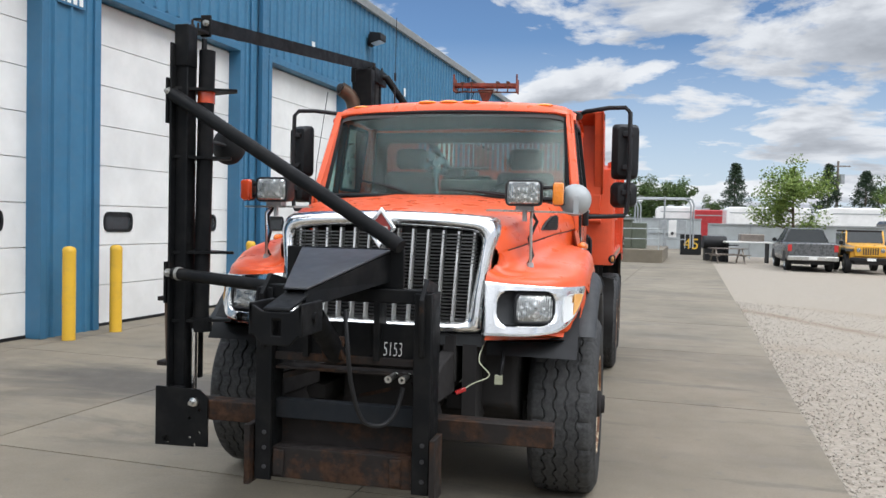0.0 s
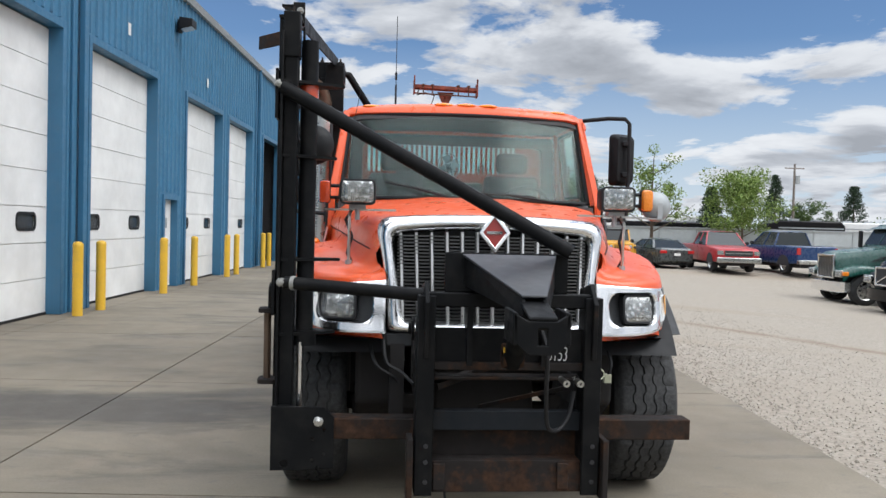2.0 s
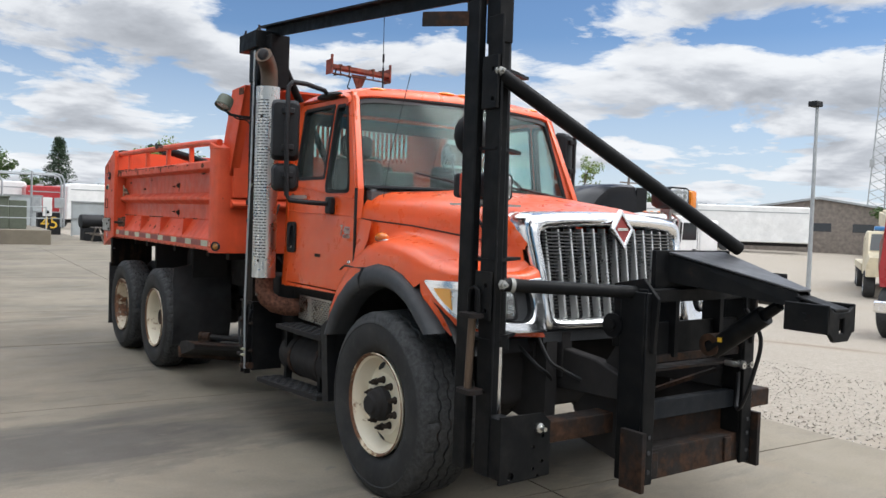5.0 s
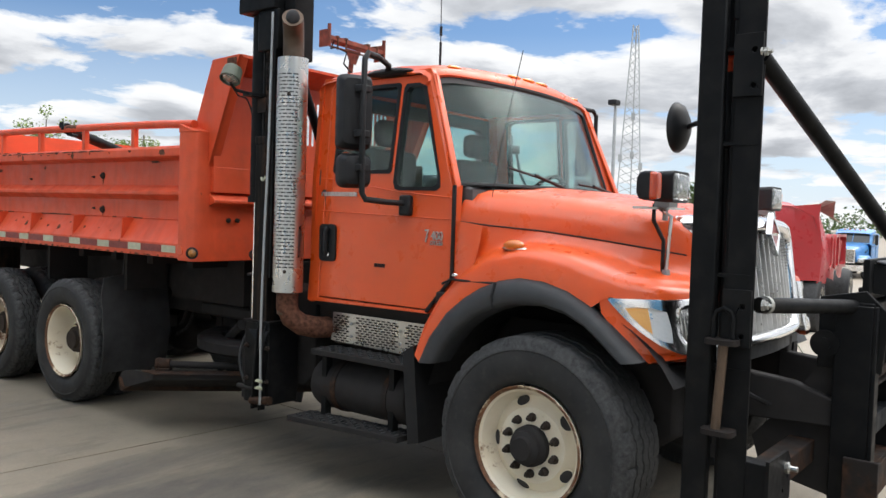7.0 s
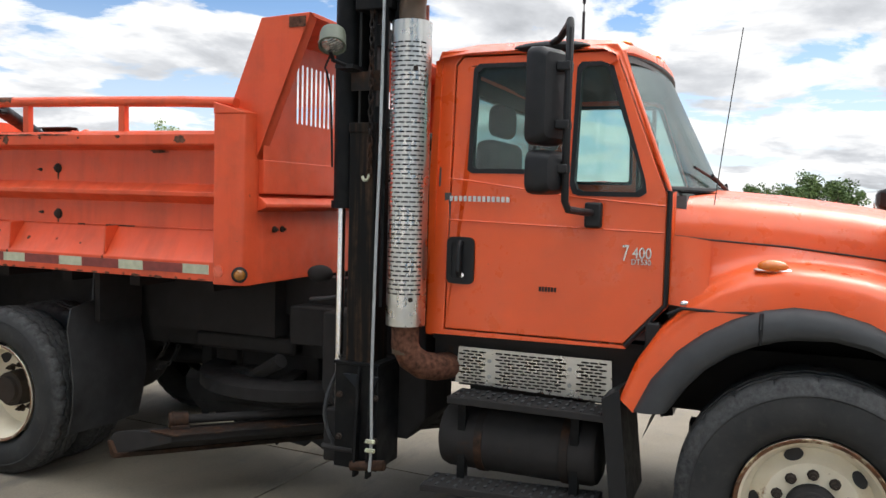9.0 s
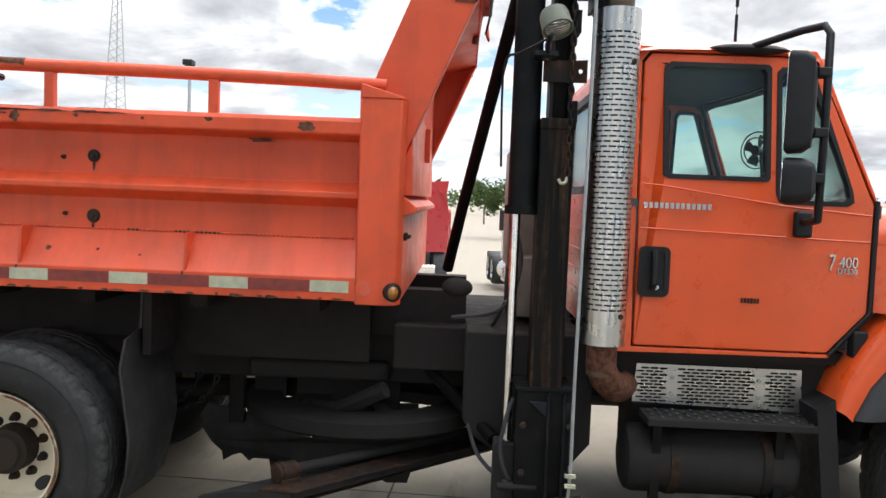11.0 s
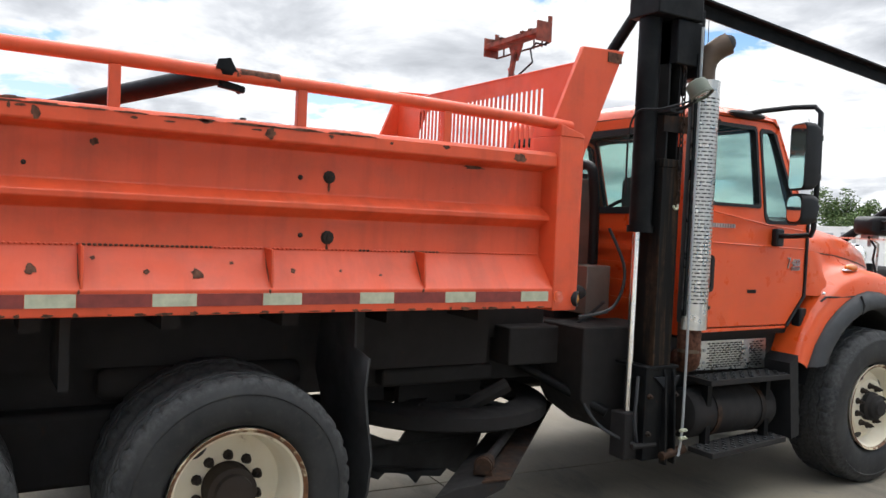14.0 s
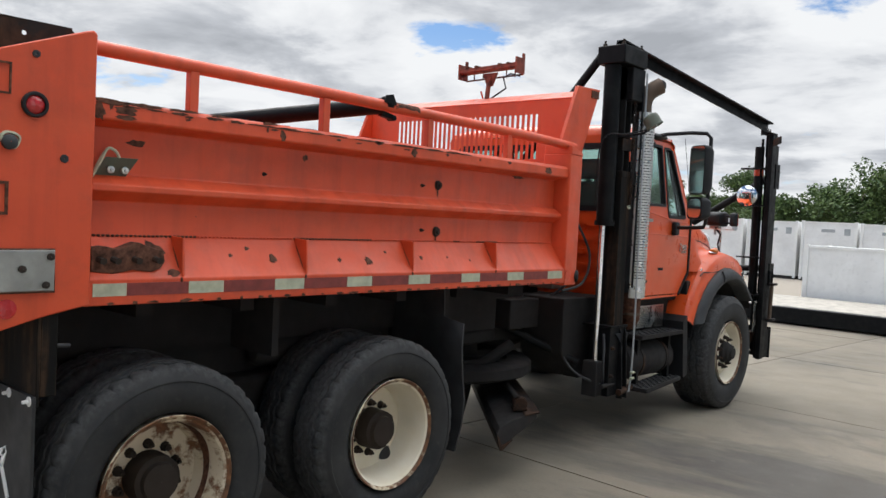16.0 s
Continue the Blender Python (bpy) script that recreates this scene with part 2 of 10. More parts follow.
def mat_tyre(name):
    """Black rubber, scuffed pale where the tread and its shoulder meet the road."""
    n = Nodes(name)
    flat, ln = n.node("ShaderNodeVectorMath"), n.node("ShaderNodeVectorMath")
    flat.operation, ln.operation = "MULTIPLY", "LENGTH"
    flat.inputs[1].default_value = (0.0, 1.0, 1.0)
    n.link(n.co.outputs["Object"], flat.inputs[0]); n.link(flat.outputs[0], ln.inputs[0])
    base = n.ramp(n.noise(4.0, 6, 0.6), [(0.35, (0.015, 0.016, 0.0175)), (0.75, (0.040, 0.040, 0.040))])
    scuff = n.ramp(ln.outputs["Value"], [(0.475, 0.0), (0.50, 0.75), (0.53, 0.9)])
    patch = n.ramp(n.noise(38.0, 7, 0.7), [(0.36, 0.0), (0.66, 1.0)])
    worn = n.mix(n.mix(1.0, scuff, patch, "MULTIPLY"), base, (0.070, 0.071, 0.072))
    n.set(Base_Color=n.mix(n.ramp(n.noise(22.0, 5), [(0.56, 0.0), (0.76, 0.4)]), worn, (0.060, 0.057, 0.052)), Roughness=0.72, Specular_IOR_Level=0.3)
    n.bump(n.noise(45.0, 5), 0.2, 0.004)
    return n.mat


def mat_rusty(name, paint=(0.62, 0.57, 0.47), amount=0.52):
    """Off-white wheel paint, breaking into rust."""
    n = Nodes(name)
    m = n.ramp(n.noise(6.0, 8, 0.68), [(amount, 0.0), (amount + 0.07, 1.0)])
    rust = n.ramp(n.noise(24.0, 6), [(0.3, (0.045, 0.020, 0.010)), (0.6, (0.16, 0.065, 0.025)), (0.8, (0.27, 0.14, 0.06))])
    stain = n.mix(n.ramp(n.noise(3.0, 5), [(0.4, 0.0), (0.75, 0.55)]), paint, (paint[0] * 0.8, paint[1] * 0.66, paint[2] * 0.45))
    n.set(Base_Color=n.mix(m, stain, rust), Roughness=0.6)
    n.bump(n.noise(40.0, 5), 0.25, 0.004)
    return n.mat


def mat_black_steel(name="black_steel", rust=0.62, base=(0.0095, 0.010, 0.011), rough=0.34, spec=0.16):
    n = Nodes(name)
    m = n.ramp(n.noise(4.5, 8, 0.7), [(rust, 0.0), (rust + 0.10, 1.0)])
    rc = n.ramp(n.noise(25.0, 5), [(0.3, (0.018, 0.011, 0.008)), (0.7, (0.066, 0.034, 0.020))])
    dust = n.mix(n.ramp(n.noise(9.0, 6), [(0.45, 0.0), (0.75, 0.35)]), base, (0.030, 0.028, 0.026))
    n.set(Base_Color=n.mix(m, dust, rc), Roughness=n.ramp(n.noise(12.0, 5), [(0.3, rough), (0.7, rough + 0.28)]), Specular_IOR_Level=spec)
    n.bump(n.noise(35.0, 5), 0.2, 0.004)
    return n.mat


def mat_chrome(name="chrome", rough=0.13, base=(0.90, 0.905, 0.91)):
    n = Nodes(name)
    n.set(Base_Color=n.mix(n.ramp(n.noise(7, 6), [(0.45, 0.0), (0.75, 0.35)]), base, tuple(c * 0.72 for c in base)), Metallic=1.0)
    n.set(Roughness=n.ramp(n.noise(14, 6), [(0.35, rough), (0.75, rough + 0.16)]))
    n.bump(n.noise(3.0, 3), 0.08, 0.01)
    return n.mat


def mat_glass(name, tint=(0.80, 0.86, 0.84), rough=0.06, dust=0.06, mirror=(0.40, 0.43, 0.44), sheen=((0.0, 0.05), (0.55, 0.075), (0.80, 0.18), (1.0, 0.75))):
    """A thin pane: part clear, part mirror, with a film of dust."""
    n = Nodes(name)
    tr, gl, mx, fr, df, m2 = (n.node(k) for k in ("ShaderNodeBsdfTransparent", "ShaderNodeBsdfGlossy", "ShaderNodeMixShader", "ShaderNodeLayerWeight", "ShaderNodeBsdfDiffuse", "ShaderNodeMixShader"))
    tr.inputs[0].default_value = (*tint, 1)
    gl.inputs["Roughness"].default_value = rough
    gl.inputs["Color"].default_value = (*mirror, 1)
    gloss = n.ramp(fr.outputs["Facing"], list(sheen))
    df.inputs[0].default_value = (0.55, 0.58, 0.55, 1)
    out = n.nt.nodes["Material Output"]
    n.link(n.ramp(n.noise(2.2, 5), [(0.3, dust * 0.6), (0.75, dust * 1.5)]), m2.inputs[0])
    n.link(tr.outputs[0], m2.inputs[1]); n.link(df.outputs[0], m2.inputs[2])
    n.link(gloss, mx.inputs[0]); n.link(m2.outputs[0], mx.inputs[1]); n.link(gl.outputs[0], mx.inputs[2])
    n.link(mx.outputs[0], out.inputs[0])
    return n.mat


def mat_lens(name, base, rough=0.12, trans=0.0):
    n = Nodes(name)
    v = n.voronoi(60.0)
    n.set(Base_Color=base, Roughness=rough, Transmission_Weight=trans, Coat_Weight=0.6)
    n.bump(v, 0.35, 0.004)
    return n.mat


def mat_leaf(name, dark, light):
    n = Nodes(name)
    isl = n.node("ShaderNodeNewGeometry").outputs["Random Per Island"]
    n.set(Base_Color=n.ramp(isl, [(0.0, dark), (1.0, light)]), Roughness=0.6, Specular_IOR_Level=0.3)
    return n.mat


ORANGE = (0.738, 0.092, 0.014)
M_ORANGE = mat_paint("orange_paint", ORANGE, 0.30, chip_at=0.74, dirt=(0.42, 0.08, 0.03), dirt_amount=0.3, coat=0.25)
M_BED = mat_paint("orange_bed_paint", (0.66, 0.075, 0.020), 0.46, chip=(0.045, 0.022, 0.016), chip_at=0.74, dirt=(0.30, 0.055, 0.022), dirt_amount=0.5, coat=0.06, streak=0.4)
M_BLACK = mat_black_steel("black_steel", 0.66, (0.0065, 0.007, 0.0078), 0.36, 0.11)
M_DARK = mat_black_steel("grimy_chassis_steel", 0.64, (0.027, 0.0255, 0.0255), 0.7, 0.14)
M_RUSTSTEEL = mat_black_steel("rusty_steel", 0.46, (0.020, 0.017, 0.016), 0.6)
M_PLASTIC = mat_plain("black_plastic", (0.014, 0.0145, 0.016), 0.5, spec=0.25)
M_FLARE = mat_plain("grey_black_rubber", (0.029, 0.031, 0.034), 0.62)
M_TYRE = mat_tyre("tyre_rubber")
M_RUBBER = mat_plain("dusty_sheet_rubber", (0.030, 0.0305, 0.032), 0.6, vary=0.4, scale=5, spec=0.3)
M_RIM = mat_rusty("cream_wheel_paint", (0.74, 0.69, 0.57), 0.62)
M_RIM_RUST = mat_rusty("rusty_wheel_paint", (0.62, 0.55, 0.43), 0.50)
M_RACK = mat_plain("faded_rusty_rack_paint", (0.19, 0.042, 0.022), 0.65, vary=0.55, scale=16)
M_HUB = mat_black_steel("hub_iron", 0.55, (0.035, 0.027, 0.022), 0.6)
M_CHROME = mat_chrome()
M_STAINLESS = mat_chrome("stainless_steel", 0.24, (0.60, 0.60, 0.58))
M_DARKCHROME = mat_chrome("dark_grille_metal", 0.38, (0.20, 0.20, 0.20))
M_GLASS = mat_glass("window_glass", (0.82, 0.915, 0.895), dust=0.02)
M_WSGLASS = mat_glass("windshield_glass", (0.76, 0.86, 0.835), 0.16, 0.012, (0.42, 0.46, 0.46), ((0.0, 0.04), (0.45, 0.05), (0.66, 0.30), (0.85, 0.65), (1.0, 0.95)))
M_AMBER = mat_lens("amber_lens", (0.80, 0.24, 0.02))
M_DEEPAMBER = mat_lens("deep_amber_lens", (0.62, 0.15, 0.01), 0.25)
M_DULLAMBER = mat_lens("dull_amber_lens", (0.34, 0.13, 0.02))
M_RED = mat_lens("red_lens", (0.45, 0.02, 0.02))
M_CLEAR = mat_lens("clear_lens", (0.72, 0.74, 0.75), 0.08)
M_MIRROR = mat_chrome("mirror_glass", 0.01, (0.85, 0.86, 0.87))
M_INTERIOR = mat_plain("grey_cab_trim", (0.075, 0.076, 0.078), 0.8)
M_CONCRETE = mat_concrete()
M_GRAVEL = mat_gravel()
M_STONE = mat_stone()
M_BLUE = mat_paint("blue_metal_siding", (0.050, 0.175, 0.305), 0.45, chip_at=0.9, dirt=(0.10, 0.17, 0.23), dirt_amount=0.35, bump=0.05)
M_BLUETRIM = mat_paint("blue_metal_trim", (0.040, 0.150, 0.270), 0.42, chip_at=0.9, dirt=(0.08, 0.14, 0.2), dirt_amount=0.3, bump=0.05)
M_WHITE = mat_paint("white_door_paint", (0.80, 0.80, 0.78), 0.45, chip_at=0.9, dirt=(0.62, 0.61, 0.57), dirt_amount=0.22, bump=0.06)
M_YELLOW = mat_paint("yellow_bollard_paint", (0.78, 0.47, 0.035), 0.5, chip=(0.40, 0.28, 0.10), chip_at=0.72, dirt=(0.35, 0.25, 0.08), dirt_amount=0.35)
M_GREYMETAL = mat_plain("galvanised_metal", (0.36, 0.38, 0.39), 0.5, 0.3)
M_FENCE = mat_paint("grey_fence_metal", (0.42, 0.45, 0.46), 0.55, chip_at=0.9, dirt=(0.32, 0.32, 0.31), dirt_amount=0.4)
M_OLIVE = mat_plain("olive_green_metal", (0.10, 0.115, 0.085), 0.55)
# near-black that paints the shade of holes, recesses and open bays
M_SHADE = mat_plain("painted_shade", (0.03, 0.03, 0.032), 0.85)
M_TAPEW = mat_plain("pale_reflective_tape", (0.42, 0.43, 0.31), 0.35, vary=0.2, scale=20)
M_TAPER = mat_plain("red_reflective_tape", (0.20, 0.032, 0.026), 0.45, vary=0.25, scale=20)
def mat_headlamp():
    """Ribbed glass over a bright reflector."""
    n = Nodes("headlamp_glass")
    wv = n.node("ShaderNodeTexWave")
    wv.inputs["Scale"].default_value, wv.inputs["Distortion"].default_value = 26.0, 3.0
    n.link(n.co.outputs["Object"], wv.inputs["Vector"])
    n.set(Base_Color=n.ramp(n.voronoi(34.0), [(0.1, (0.82, 0.83, 0.82)), (0.5, (0.36, 0.37, 0.36))]), Metallic=0.75, Roughness=0.14, Coat_Weight=1.0, Coat_Roughness=0.03)
    n.bump(wv.outputs["Fac"], 0.5, 0.01)
    return n.mat


M_HEADLAMP = mat_headlamp()
M_TURN = mat_lens("turn_lamp_plastic", (0.80, 0.40, 0.10), 0.1)
M_FRAMEGREY = mat_plain("blue_grey_plastic", (0.13, 0.18, 0.21), 0.4)
M_EMBLEM = mat_plain("dark_red_enamel", (0.24, 0.025, 0.02), 0.35)
M_REDAMBER = mat_lens("red_orange_lens", (0.60, 0.07, 0.02))
M_BEDRUST = mat_plain("brown_rust", (0.105, 0.047, 0.030), 0.85, vary=0.6, scale=38, bump=0.5, spec=0.2)
M_RIMLIP = mat_rusty("rusty_rim_lip", (0.62, 0.52, 0.36), 0.42)
M_TAPEG = mat_plain("worn_grey_steel", (0.30, 0.30, 0.28), 0.5, 0.4, vary=0.25)
M_STACK = mat_plain("heat_stained_steel", (0.105, 0.072, 0.050), 0.48, 0.5, vary=0.3, scale=5)
M_BEIGE = mat_plain("dusty_beige_steel", (0.22, 0.19, 0.165), 0.42, 0.45, vary=0.3, scale=3)
M_MAST = mat_black_steel("streaked_mast_steel", 0.66, (0.016, 0.0155, 0.015), 0.42)
def mat_streaks():
    """Brown rust running down black steel."""
    n = Nodes("rust_streaked_steel")
    m = n.ramp(n.noise(9.0, 6, 0.6, (1.0, 3.0, 0.13)), [(0.46, 0.0), (0.66, 0.9)])
    n.set(Base_Color=n.mix(m, (0.008, 0.0078, 0.0076), n.ramp(n.noise(20.0, 5), [(0.3, (0.022, 0.015, 0.010)), (0.7, (0.082, 0.046, 0.026))])), Roughness=0.6, Specular_IOR_Level=0.1)
    n.bump(n.noise(30.0, 5), 0.25, 0.004)
    return n.mat


M_STREAK = mat_streaks()
M_CHALK = mat_plain("white_chalk", (0.75, 0.75, 0.73), 0.9)
M_FRAMEBLUE = mat_black_steel("worn_blue_black_steel", 0.62, (0.012, 0.0145, 0.018), 0.5)
M_SMOOTHBLACK = mat_plain("smooth_black_paint", (0.030, 0.031, 0.035), 0.36, vary=0.2, scale=3)
M_DECK = mat_plain("weathered_deck_plank", (0.40, 0.37, 0.32), 0.8, vary=0.25, scale=6, bump=0.3)
M_BAR = mat_plain("bright_grille_steel", (0.62, 0.62, 0.61), 0.32, 0.75, vary=0.15)

# ---- mesh tools ----
from mathutils.geometry import tessellate_polygon


class Mesh:
    """Vertices and faces, gathered shape by shape into one mesh."""

    def __init__(self):
        self.v, self.f = [], []

    def add(self, verts, faces):
        k = len(self.v)
        self.v += [tuple(p) for p in verts]
        self.f += [tuple(i + k for i in q) for q in faces]
        return self

    def box(self, x0, x1, y0, y1, z0, z1, m=None, taper=0.0):
        x0, x1, y0, y1, z0, z1 = min(x0, x1), max(x0, x1), min(y0, y1), max(y0, y1), min(z0, z1), max(z0, z1)
        t = taper
        p = [Vector(q) for q in ((x0, y0, z0), (x1, y0, z0), (x1, y1, z0), (x0, y1, z0), (x0 + t, y0 + t, z1), (x1 - t, y0 + t, z1), (x1 - t, y1 - t, z1), (x0 + t, y1 - t, z1))]
        if m is not None:
            p = [m @ q for q in p]
        return self.add(p, [(0, 3, 2, 1), (4, 5, 6, 7), (0, 1, 5, 4), (1, 2, 6, 5), (2, 3, 7, 6), (3, 0, 4, 7)])

    def beam(self, a, b, w, h, up=(0, 0, 1)):
        """A square bar from a to b, w wide and h deep along up."""
        a, b = Vector(a), Vector(b)
        d = (b - a).normalized()
        s = d.cross(Vector(up))
        s = s.normalized() if s.length > 1e-6 else Vector((1, 0, 0))
        u = s.cross(d).normalized()
        p = [q + s * i * w / 2 + u * j * h / 2 for q in (a, b) for i, j in ((-1, -1), (1, -1), (1, 1), (-1, 1))]
        return self.add(p, [(0, 1, 2, 3), (7, 6, 5, 4), (0, 4, 5, 1), (1, 5, 6, 2), (2, 6, 7, 3), (3, 7, 4, 0)])

    def tube(self, pts, r, seg=12, r2=None, caps=True):
        """A round tube along a line of points."""
        pts = [Vector(p) for p in pts]
        n = len(pts)
        rings, side = [], None
        for i, p in enumerate(pts):
            d = (pts[min(i + 1, n - 1)] - pts[max(i - 1, 0)]).normalized()
            if side is None:
                side = d.cross(Vector((0, 0, 1)))
                if side.length < 1e-3:
                    side = d.cross(Vector((0, 1, 0)))
            side = (side - d * side.dot(d)).normalized()
            up = d.cross(side)
            rad = r if r2 is None else r + (r2 - r) * i / (n - 1)
            rings.append([p + (side * math.cos(2 * math.pi * k / seg) + up * math.sin(2 * math.pi * k / seg)) * rad for k in range(seg)])
        self.loft(rings, True, caps)
        return self

    def loft(self, rings, closed=False, caps=False, flip=False):
        k, m = len(self.v), len(rings[0])
        vs = [p for r in rings for p in r]
        fs = []
        for i in range(len(rings) - 1):
            for j in range(m if closed else m - 1):
                a, b = i * m + j, i * m + (j + 1) % m
                q = (a, b, b + m, a + m)
                fs.append(q[::-1] if flip else q)
        if caps:
            fs.append(tuple(range(m))[::-1])
            fs.append(tuple((len(rings) - 1) * m + j for j in range(m)))
        return self.add(vs, fs)

    def lathe(self, profile, centre, axis="x", seg=48, sign=1):
        """Turns (radius, along) pairs round an axis through centre."""
        c = Vector(centre)
        rings = []
        for r, a in profile:
            ring = []
            for k in range(seg):
                t = 2 * math.pi * k / seg
                u, w = r * math.cos(t), r * math.sin(t)
                ring.append(c + Vector({"x": (a * sign, u, w), "y": (u, a * sign, w), "z": (u, w, a * sign)}[axis]))
            rings.append(ring)
        return self.loft(rings, True)

    def prism(self, poly, axis, a, b):
        """A flat outline, pulled from a to b along an axis. The outline's two numbers are the other axes, in order."""
        def put(p, s):
            return {"x": (s, p[0], p[1]), "y": (p[0], s, p[1]), "z": (p[0], p[1], s)}[axis]
        n = len(poly)
        vs = [put(p, a) for p in poly] + [put(p, b) for p in poly]
        fs = [tuple(range(n))[::-1], tuple(range(n, 2 * n))] + [(i, (i + 1) % n, n + (i + 1) % n, n + i) for i in range(n)]
        return self.add(vs, fs)

    def plate(self, outer, holes, front, back):
        """A sheet with holes: front(u, v) and back(u, v) give its two faces."""
        loops = [outer] + list(holes)
        tris = tessellate_polygon([[Vector((p[0], p[1], 0)) for p in l] for l in loops])
        flat = [p for l in loops for p in l]
        n = len(flat)
        vs = [front(*p) for p in flat] + [back(*p) for p in flat]
        fs = [tuple(t) for t in tris] + [tuple(i + n for i in t)[::-1] for t in tris]
        k = 0
        for l in loops:
            for i in range(len(l)):
                a, b = k + i, k + (i + 1) % len(l)
                fs.append((a, b, b + n, a + n))
            k += len(l)
        return self.add(vs, fs)

    def ball(self, c, r, seg=12, rings=8, scale=(1, 1, 1)):
        c = Vector(c)
        rr = []
        for i in range(rings + 1):
            t = math.pi * i / rings
            rr.append([c + Vector((max(1e-4, math.sin(t)) * math.cos(2 * math.pi * k / seg) * r * scale[0], max(1e-4, math.sin(t)) * math.sin(2 * math.pi * k / seg) * r * scale[1], math.cos(t) * r * scale[2])) for k in range(seg)])
        return self.loft(rr, True)

    def turned(self, m):
        self.v = [tuple(m @ Vector(p)) for p in self.v]
        return self

    def mirrored(self):
        """The same shape across the plane x = 0."""
        o = Mesh()
        o.v = [(-x, y, z) for x, y, z in self.v]
        o.f = [q[::-1] for q in self.f]
        return o


def part(name, mesh, material, parent=None, label="", bevel=0.0, angle=35, seg=2, m=None):
    """One mesh object from a Mesh."""
    me = bpy.data.meshes.new(name)
    me.from_pydata(mesh.v, [], mesh.f)
    bm = bmesh.new()
    bm.from_mesh(me)
    bmesh.ops.recalc_face_normals(bm, faces=bm.faces)
    bm.to_mesh(me)
    bm.free()
    me.shade_smooth()
    me.set_sharp_from_angle(angle=radians(angle))
    me.materials.append(material)
    ob = new(name, me)
    if parent is not None:
        ob.parent = parent
    if m is not None:
        ob.matrix_local = m
    if bevel:
        b = ob.modifiers.new("bevel", "BEVEL")
        b.width, b.segments, b.limit_method, b.angle_limit = bevel, seg, "ANGLE", radians(40)
    if label:
        tagged(ob, label)
    return ob


def thing(name, label, category, group="", kind="", m=None):
    ob = new(name)
    ob.empty_display_size = 0.2
    if m is not None:
        ob.matrix_world = m
    return tagged(ob, label, category, group, kind)


def lettering(name, text, size, material, parent, m, depth=0.004, shear=0.0, label="", thin=0.0):
    """Raised characters in the built-in font, as a mesh."""
    cu = bpy.data.curves.new(name, "FONT")
    cu.body, cu.size, cu.extrude, cu.shear, cu.offset = text, size, depth, shear, -thin
    cu.align_x, cu.align_y = "CENTER", "CENTER"
    tmp = bpy.data.objects.new(name, cu)
    me = bpy.data.meshes.new_from_object(tmp)
    bpy.data.objects.remove(tmp)
    me.materials.clear()
    me.materials.append(material)
    ob = new(name, me)
    if parent is not None:
        ob.parent = parent
    ob.matrix_local = m
    if label:
        tagged(ob, label)
    return ob


def spline(pts, n=6):
    """A smooth line through the points."""
    q = [Vector(p) for p in pts]
    dense = []
    for i in range(len(q) - 1):
        p0, p1, p2, p3 = q[max(i - 1, 0)], q[i], q[i + 1], q[min(i + 2, len(q) - 1)]
        for k in range(n):
            t = k / n
            dense.append(0.5 * ((2 * p1) + (p2 - p0) * t + (2 * p0 - 5 * p1 + 4 * p2 - p3) * t * t + (3 * p1 - p0 - 3 * p2 + p3) * t ** 3))
    return dense + [q[-1]]


def arc(cx, cy, r, a0, a1, n):
    return [(cx + r * math.cos(radians(a0 + (a1 - a0) * i / n)), cy + r * math.sin(radians(a0 + (a1 - a0) * i / n))) for i in range(n + 1)]


def rounded(x0, x1, y0, y1, r, n=4):
    return arc(x1 - r, y1 - r, r, 0, 90, n) + arc(x0 + r, y1 - r, r, 90, 180, n) + arc(x0 + r, y0 + r, r, 180, 270, n) + arc(x1 - r, y0 + r, r, 270, 360, n)


rng = random.Random(7)

# ---- ground ----
YARD = pose(-6.53, 0, 0, 0, 0, -3.63)           # x out from the shop wall, y along it


def smooth_table(x, table):
    for (a, b), (c, d) in zip(table, table[1:]):
        if a <= x <= c:
            k = (x - a) / (c - a)
            return b + (d - b) * k * k * (3 - 2 * k)
    return table[0][1] if x < table[0][0] else table[-1][1]


def ground_z(x, y):
    """The gravel yard falls away beside the slab."""
    fall = smooth_table(y, [(-9, 0.0), (-1, 1.05), (12, 1.0), (18, 0.82), (24, 0.65), (32, 0.05), (38, 0.0)])
    return -0.045 - 0.064 * min(max(0.0, x - 3.6), 17.0) * fall


cells_x = [-900, -300, -120, -60, -35, -20, -12, -6, -2, 0, 2] + [3 + 0.8 * k for k in range(28)] + [30, 36, 45, 60, 90, 150, 300, 900]
cells_y = [-900, -300, -120, -60, -35, -20, -14] + [-10 + 1.5 * k for k in range(36)] + [50, 60, 80, 120, 300, 900]
NY = len(cells_y)
ground = part("ground", Mesh().add([(x, y, ground_z(x, y)) for x in cells_x for y in cells_y], [(i * NY + j, (i + 1) * NY + j, (i + 1) * NY + j + 1, i * NY + j + 1) for i in range(len(cells_x) - 1) for j in range(NY - 1)]), M_GRAVEL, angle=80)
tagged(ground, "pale crushed limestone gravel yard with tyre tracks", "ground", kind="structure")

# ---- the shop building ----


